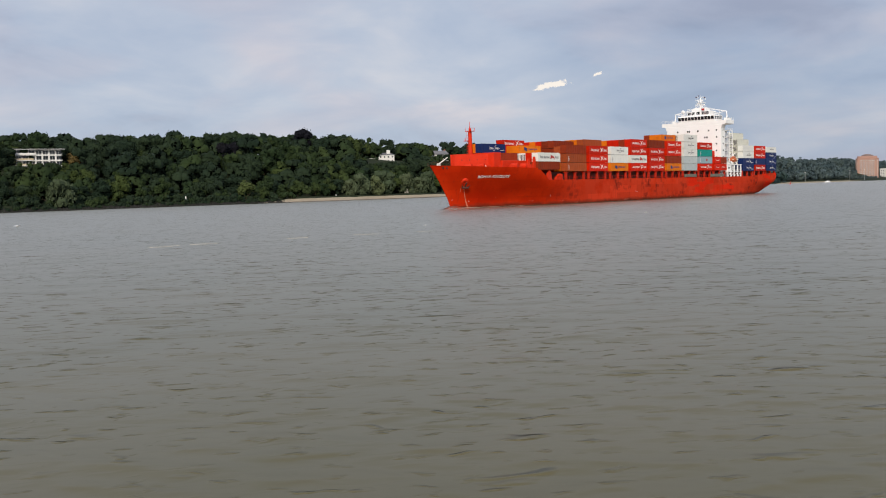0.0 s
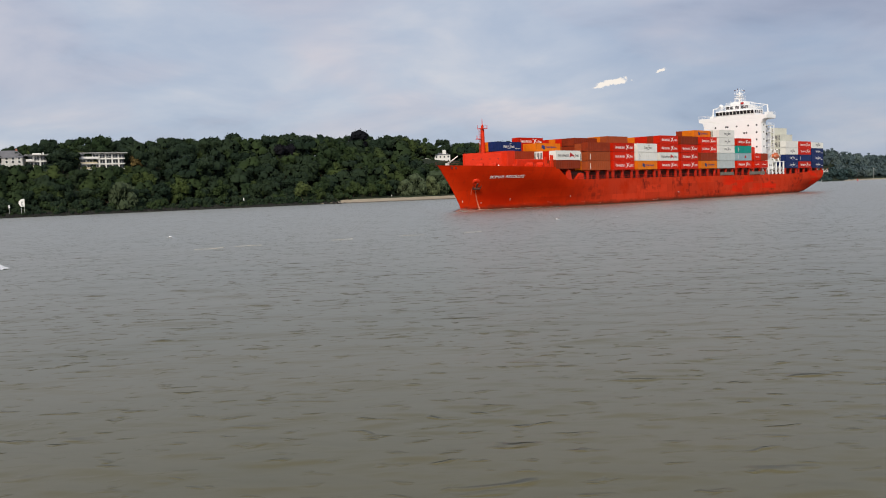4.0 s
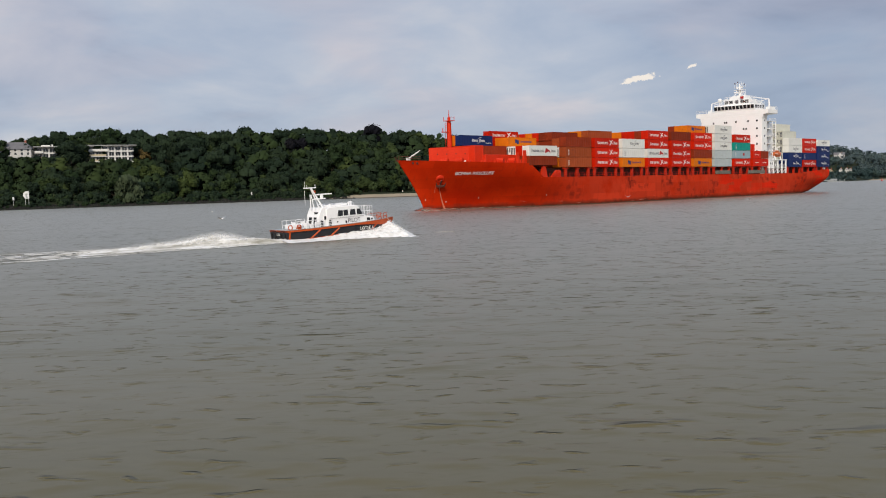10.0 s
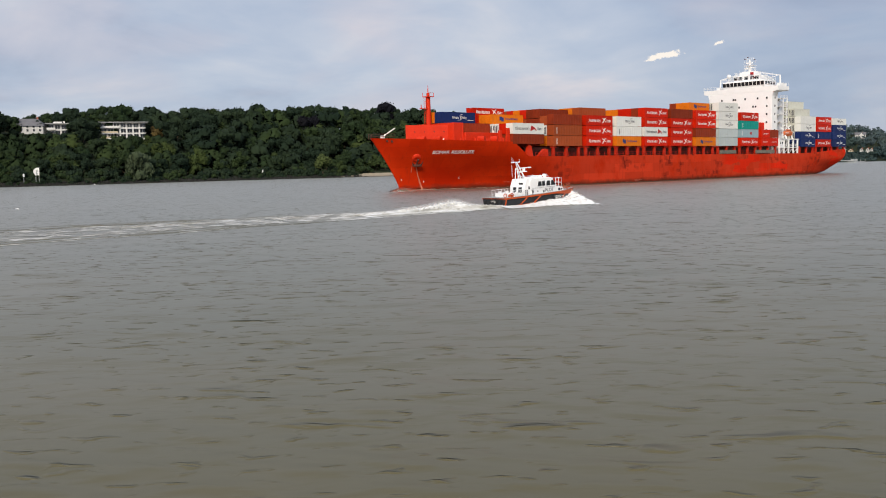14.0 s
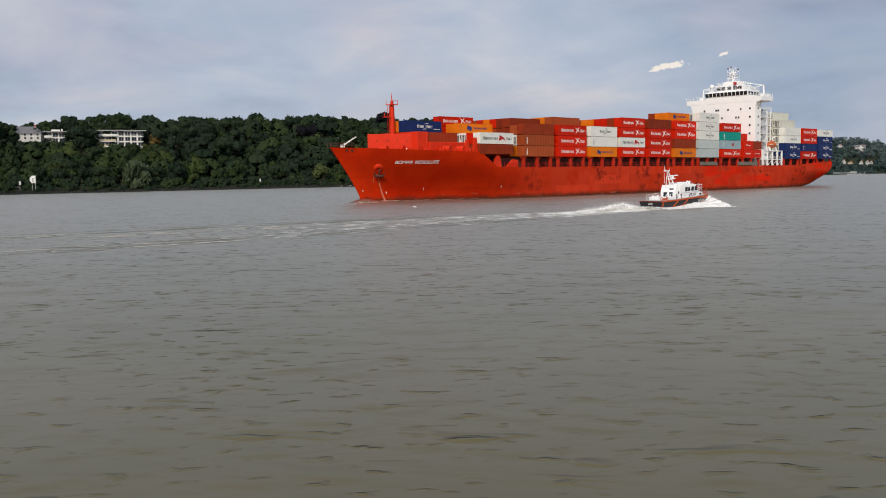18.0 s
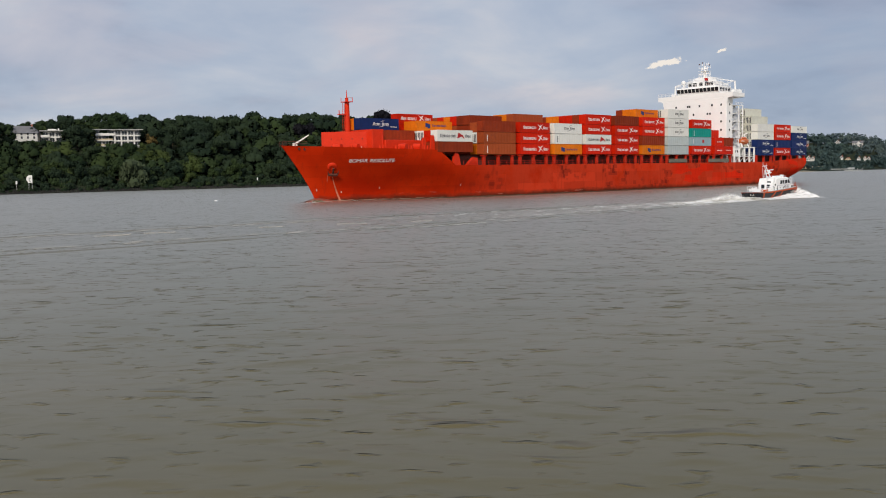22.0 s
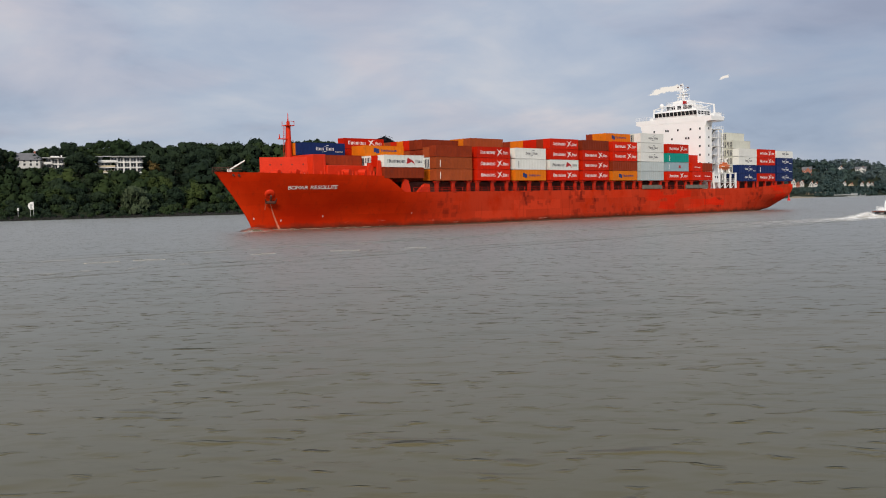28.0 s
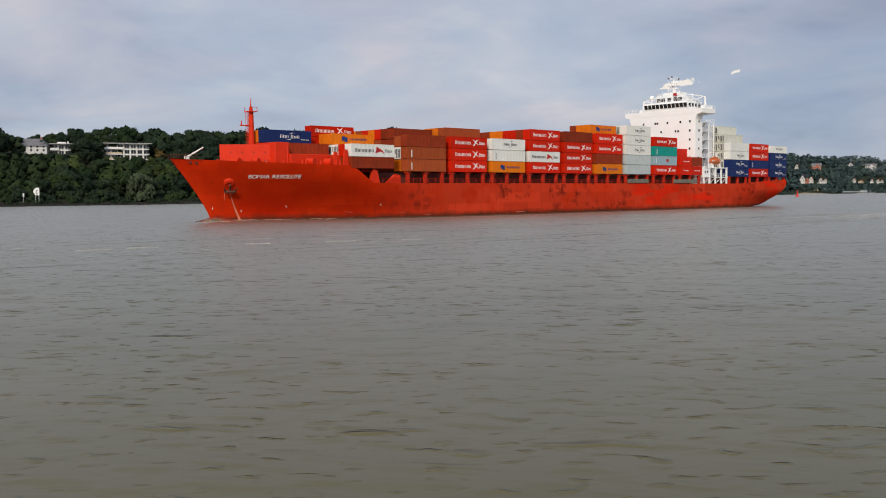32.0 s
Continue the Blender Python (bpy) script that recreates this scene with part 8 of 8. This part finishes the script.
    walk(pilot, [
        (0.0, pose(-41.09, 101.76, -0.72, 0, -2.50, -12.61)),
        (3.0, pose(-14.91, 98.82, -0.72, 0, -2.50, -12.51)),
        (6.5, pose(18.28, 95.72, -0.72, 0, -2.50, -12.07)),
        (7.0, pose(23.09, 95.34, -0.72, 0, -2.50, -11.99)),
        (7.5, pose(28.12, 94.94, -0.72, 0, -2.50, -11.32)),
        (8.0, pose(33.10, 94.58, -0.72, 0, -2.50, -10.65)),
        (8.5, pose(38.20, 94.20, -0.72, 0, -2.50, -9.96)),
        (9.0, pose(43.14, 93.84, -0.72, 0, -2.50, -9.32)),
        (9.5, pose(48.24, 93.49, -0.72, 0, -2.50, -8.64)),
        (10.0, pose(53.28, 93.09, -0.72, 0, -2.50, -8.03)),
        (10.5, pose(58.04, 92.77, -0.72, 0, -2.50, -7.38)),
        (11.0, pose(62.78, 92.41, -0.72, 0, -2.50, -6.76)),
        (11.5, pose(67.38, 92.07, -0.72, 0, -2.50, -6.14)),
        (12.0, pose(72.03, 91.74, -0.72, 0, -2.50, -5.51)),
        (12.5, pose(76.70, 91.41, -0.72, 0, -2.50, -5.37)),
        (13.0, pose(81.32, 91.08, -0.72, 0, -2.50, -5.22)),
        (16.5, pose(115.13, 88.67, -0.72, 0, -2.50, -4.30)),
        (17.0, pose(120.01, 88.31, -0.72, 0, -2.50, -4.18)),
        (17.5, pose(124.70, 88.01, -0.72, 0, -2.50, -4.03)),
        (18.0, pose(129.41, 87.64, -0.72, 0, -2.50, -3.93)),
        (18.5, pose(134.24, 87.22, -0.72, 0, -2.50, -3.83)),
        (19.0, pose(138.72, 86.81, -0.72, 0, -2.50, -3.75)),
        (19.5, pose(143.22, 86.44, -0.72, 0, -2.50, -3.64)),
        (20.0, pose(146.82, 86.13, -0.72, 0, -2.50, -3.55)),
        (20.5, pose(150.72, 86.00, -0.72, 0, -2.50, -3.59)),
        (21.0, pose(155.00, 86.03, -0.72, 0, -2.50, -3.56)),
        (21.5, pose(158.96, 86.05, -0.72, 0, -2.50, -3.54)),
        (22.0, pose(163.44, 85.99, -0.72, 0, -2.50, -3.54)),
        (22.5, pose(167.77, 85.99, -0.72, 0, -2.50, -3.52)),
        (23.0, pose(172.79, 85.91, -0.72, 0, -2.50, -3.51)),
        (23.5, pose(177.89, 85.75, -0.72, 0, -2.50, -3.52)),
        (24.0, pose(183.38, 85.67, -0.72, 0, -2.50, -3.50)),
        (24.5, pose(189.13, 85.60, -0.72, 0, -2.50, -3.47)),
        (25.0, pose(194.84, 85.44, -0.72, 0, -2.50, -3.47)),
        (25.5, pose(200.45, 85.31, -0.72, 0, -2.50, -3.46)),
        (27.5, pose(222.32, 85.06, -0.72, 0, -2.50, -3.39)),
        (28.0, pose(226.66, 85.23, -0.72, 0, -2.50, -3.34)),
        (30.0, pose(245.85, 84.10, -0.72, 0, -2.50, -3.24)),
        (32.0, pose(265.14, 82.69, -0.72, 0, -2.50, -3.21)),
    ])

    # the sheet of waves drifts slowly downwind
    walk(water, [(0, pose(-4.0, -4.0, WET)), (16, pose(0, 0, WET)), (32, pose(4.0, 4.0, WET))])
    walk(cloud_gap, [(0, sky_pose(56.95, 6.25)), (9, sky_pose(57.25, 6.27)), (19, sky_pose(57.80, 6.38)), (32, sky_pose(57.8, 6.37))])
    walk(cloud_spot, [(0, sky_pose(59.7, 6.8)), (9, sky_pose(60.25, 6.85)), (19, sky_pose(60.95, 6.95)), (32, sky_pose(61.0, 6.95))])
    tracks = (
        [(0, 62, 75, 1.2, 10), (2, 70, 71, 0.8, 4), (6, 84, 72, 2.2, 0), (14, 195, 66, 2.5, -5), (32, 400, 40, 9, -8)],
        [(0, 96, 62, 1.5, -20), (2, 100, 60, 1.0, -12), (6, 75, 93, 1.5, 70), (32, 60, 260, 9, 80)],
        [(0, 20, 95, 3.0, 10), (7, 29.5, 71.7, 2.0, 50), (10, 38.2, 81.3, 3.0, 95), (11, 36.1, 86.7, 2.4, 112), (12, 33.4, 91.9, 2.25, 117), (14, 27.5, 100.5, 2.0, 122), (32, -60, 170, 6, 140)],
        [(0, 260, 150, 3.0, 190), (13, 130, 105, 2.0, 185), (19, 75.4, 96.5, 1.25, 172), (20, 68.7, 98.1, 1.85, 168), (32, -20, 120, 4, 165)],
    )
    for (gull, wings), rows in zip(gulls, tracks):
        walk(gull, [(t, pose(x, y, z, 0, 0, turn)) for t, x, y, z, turn in rows])
        for w, s in wings:
            walk(w, [(0.25 * k, pose(0, 0, 0, s * (8 + 26 * math.sin(1.9 * k)), 0, 0)) for k in range(129)])


motions()
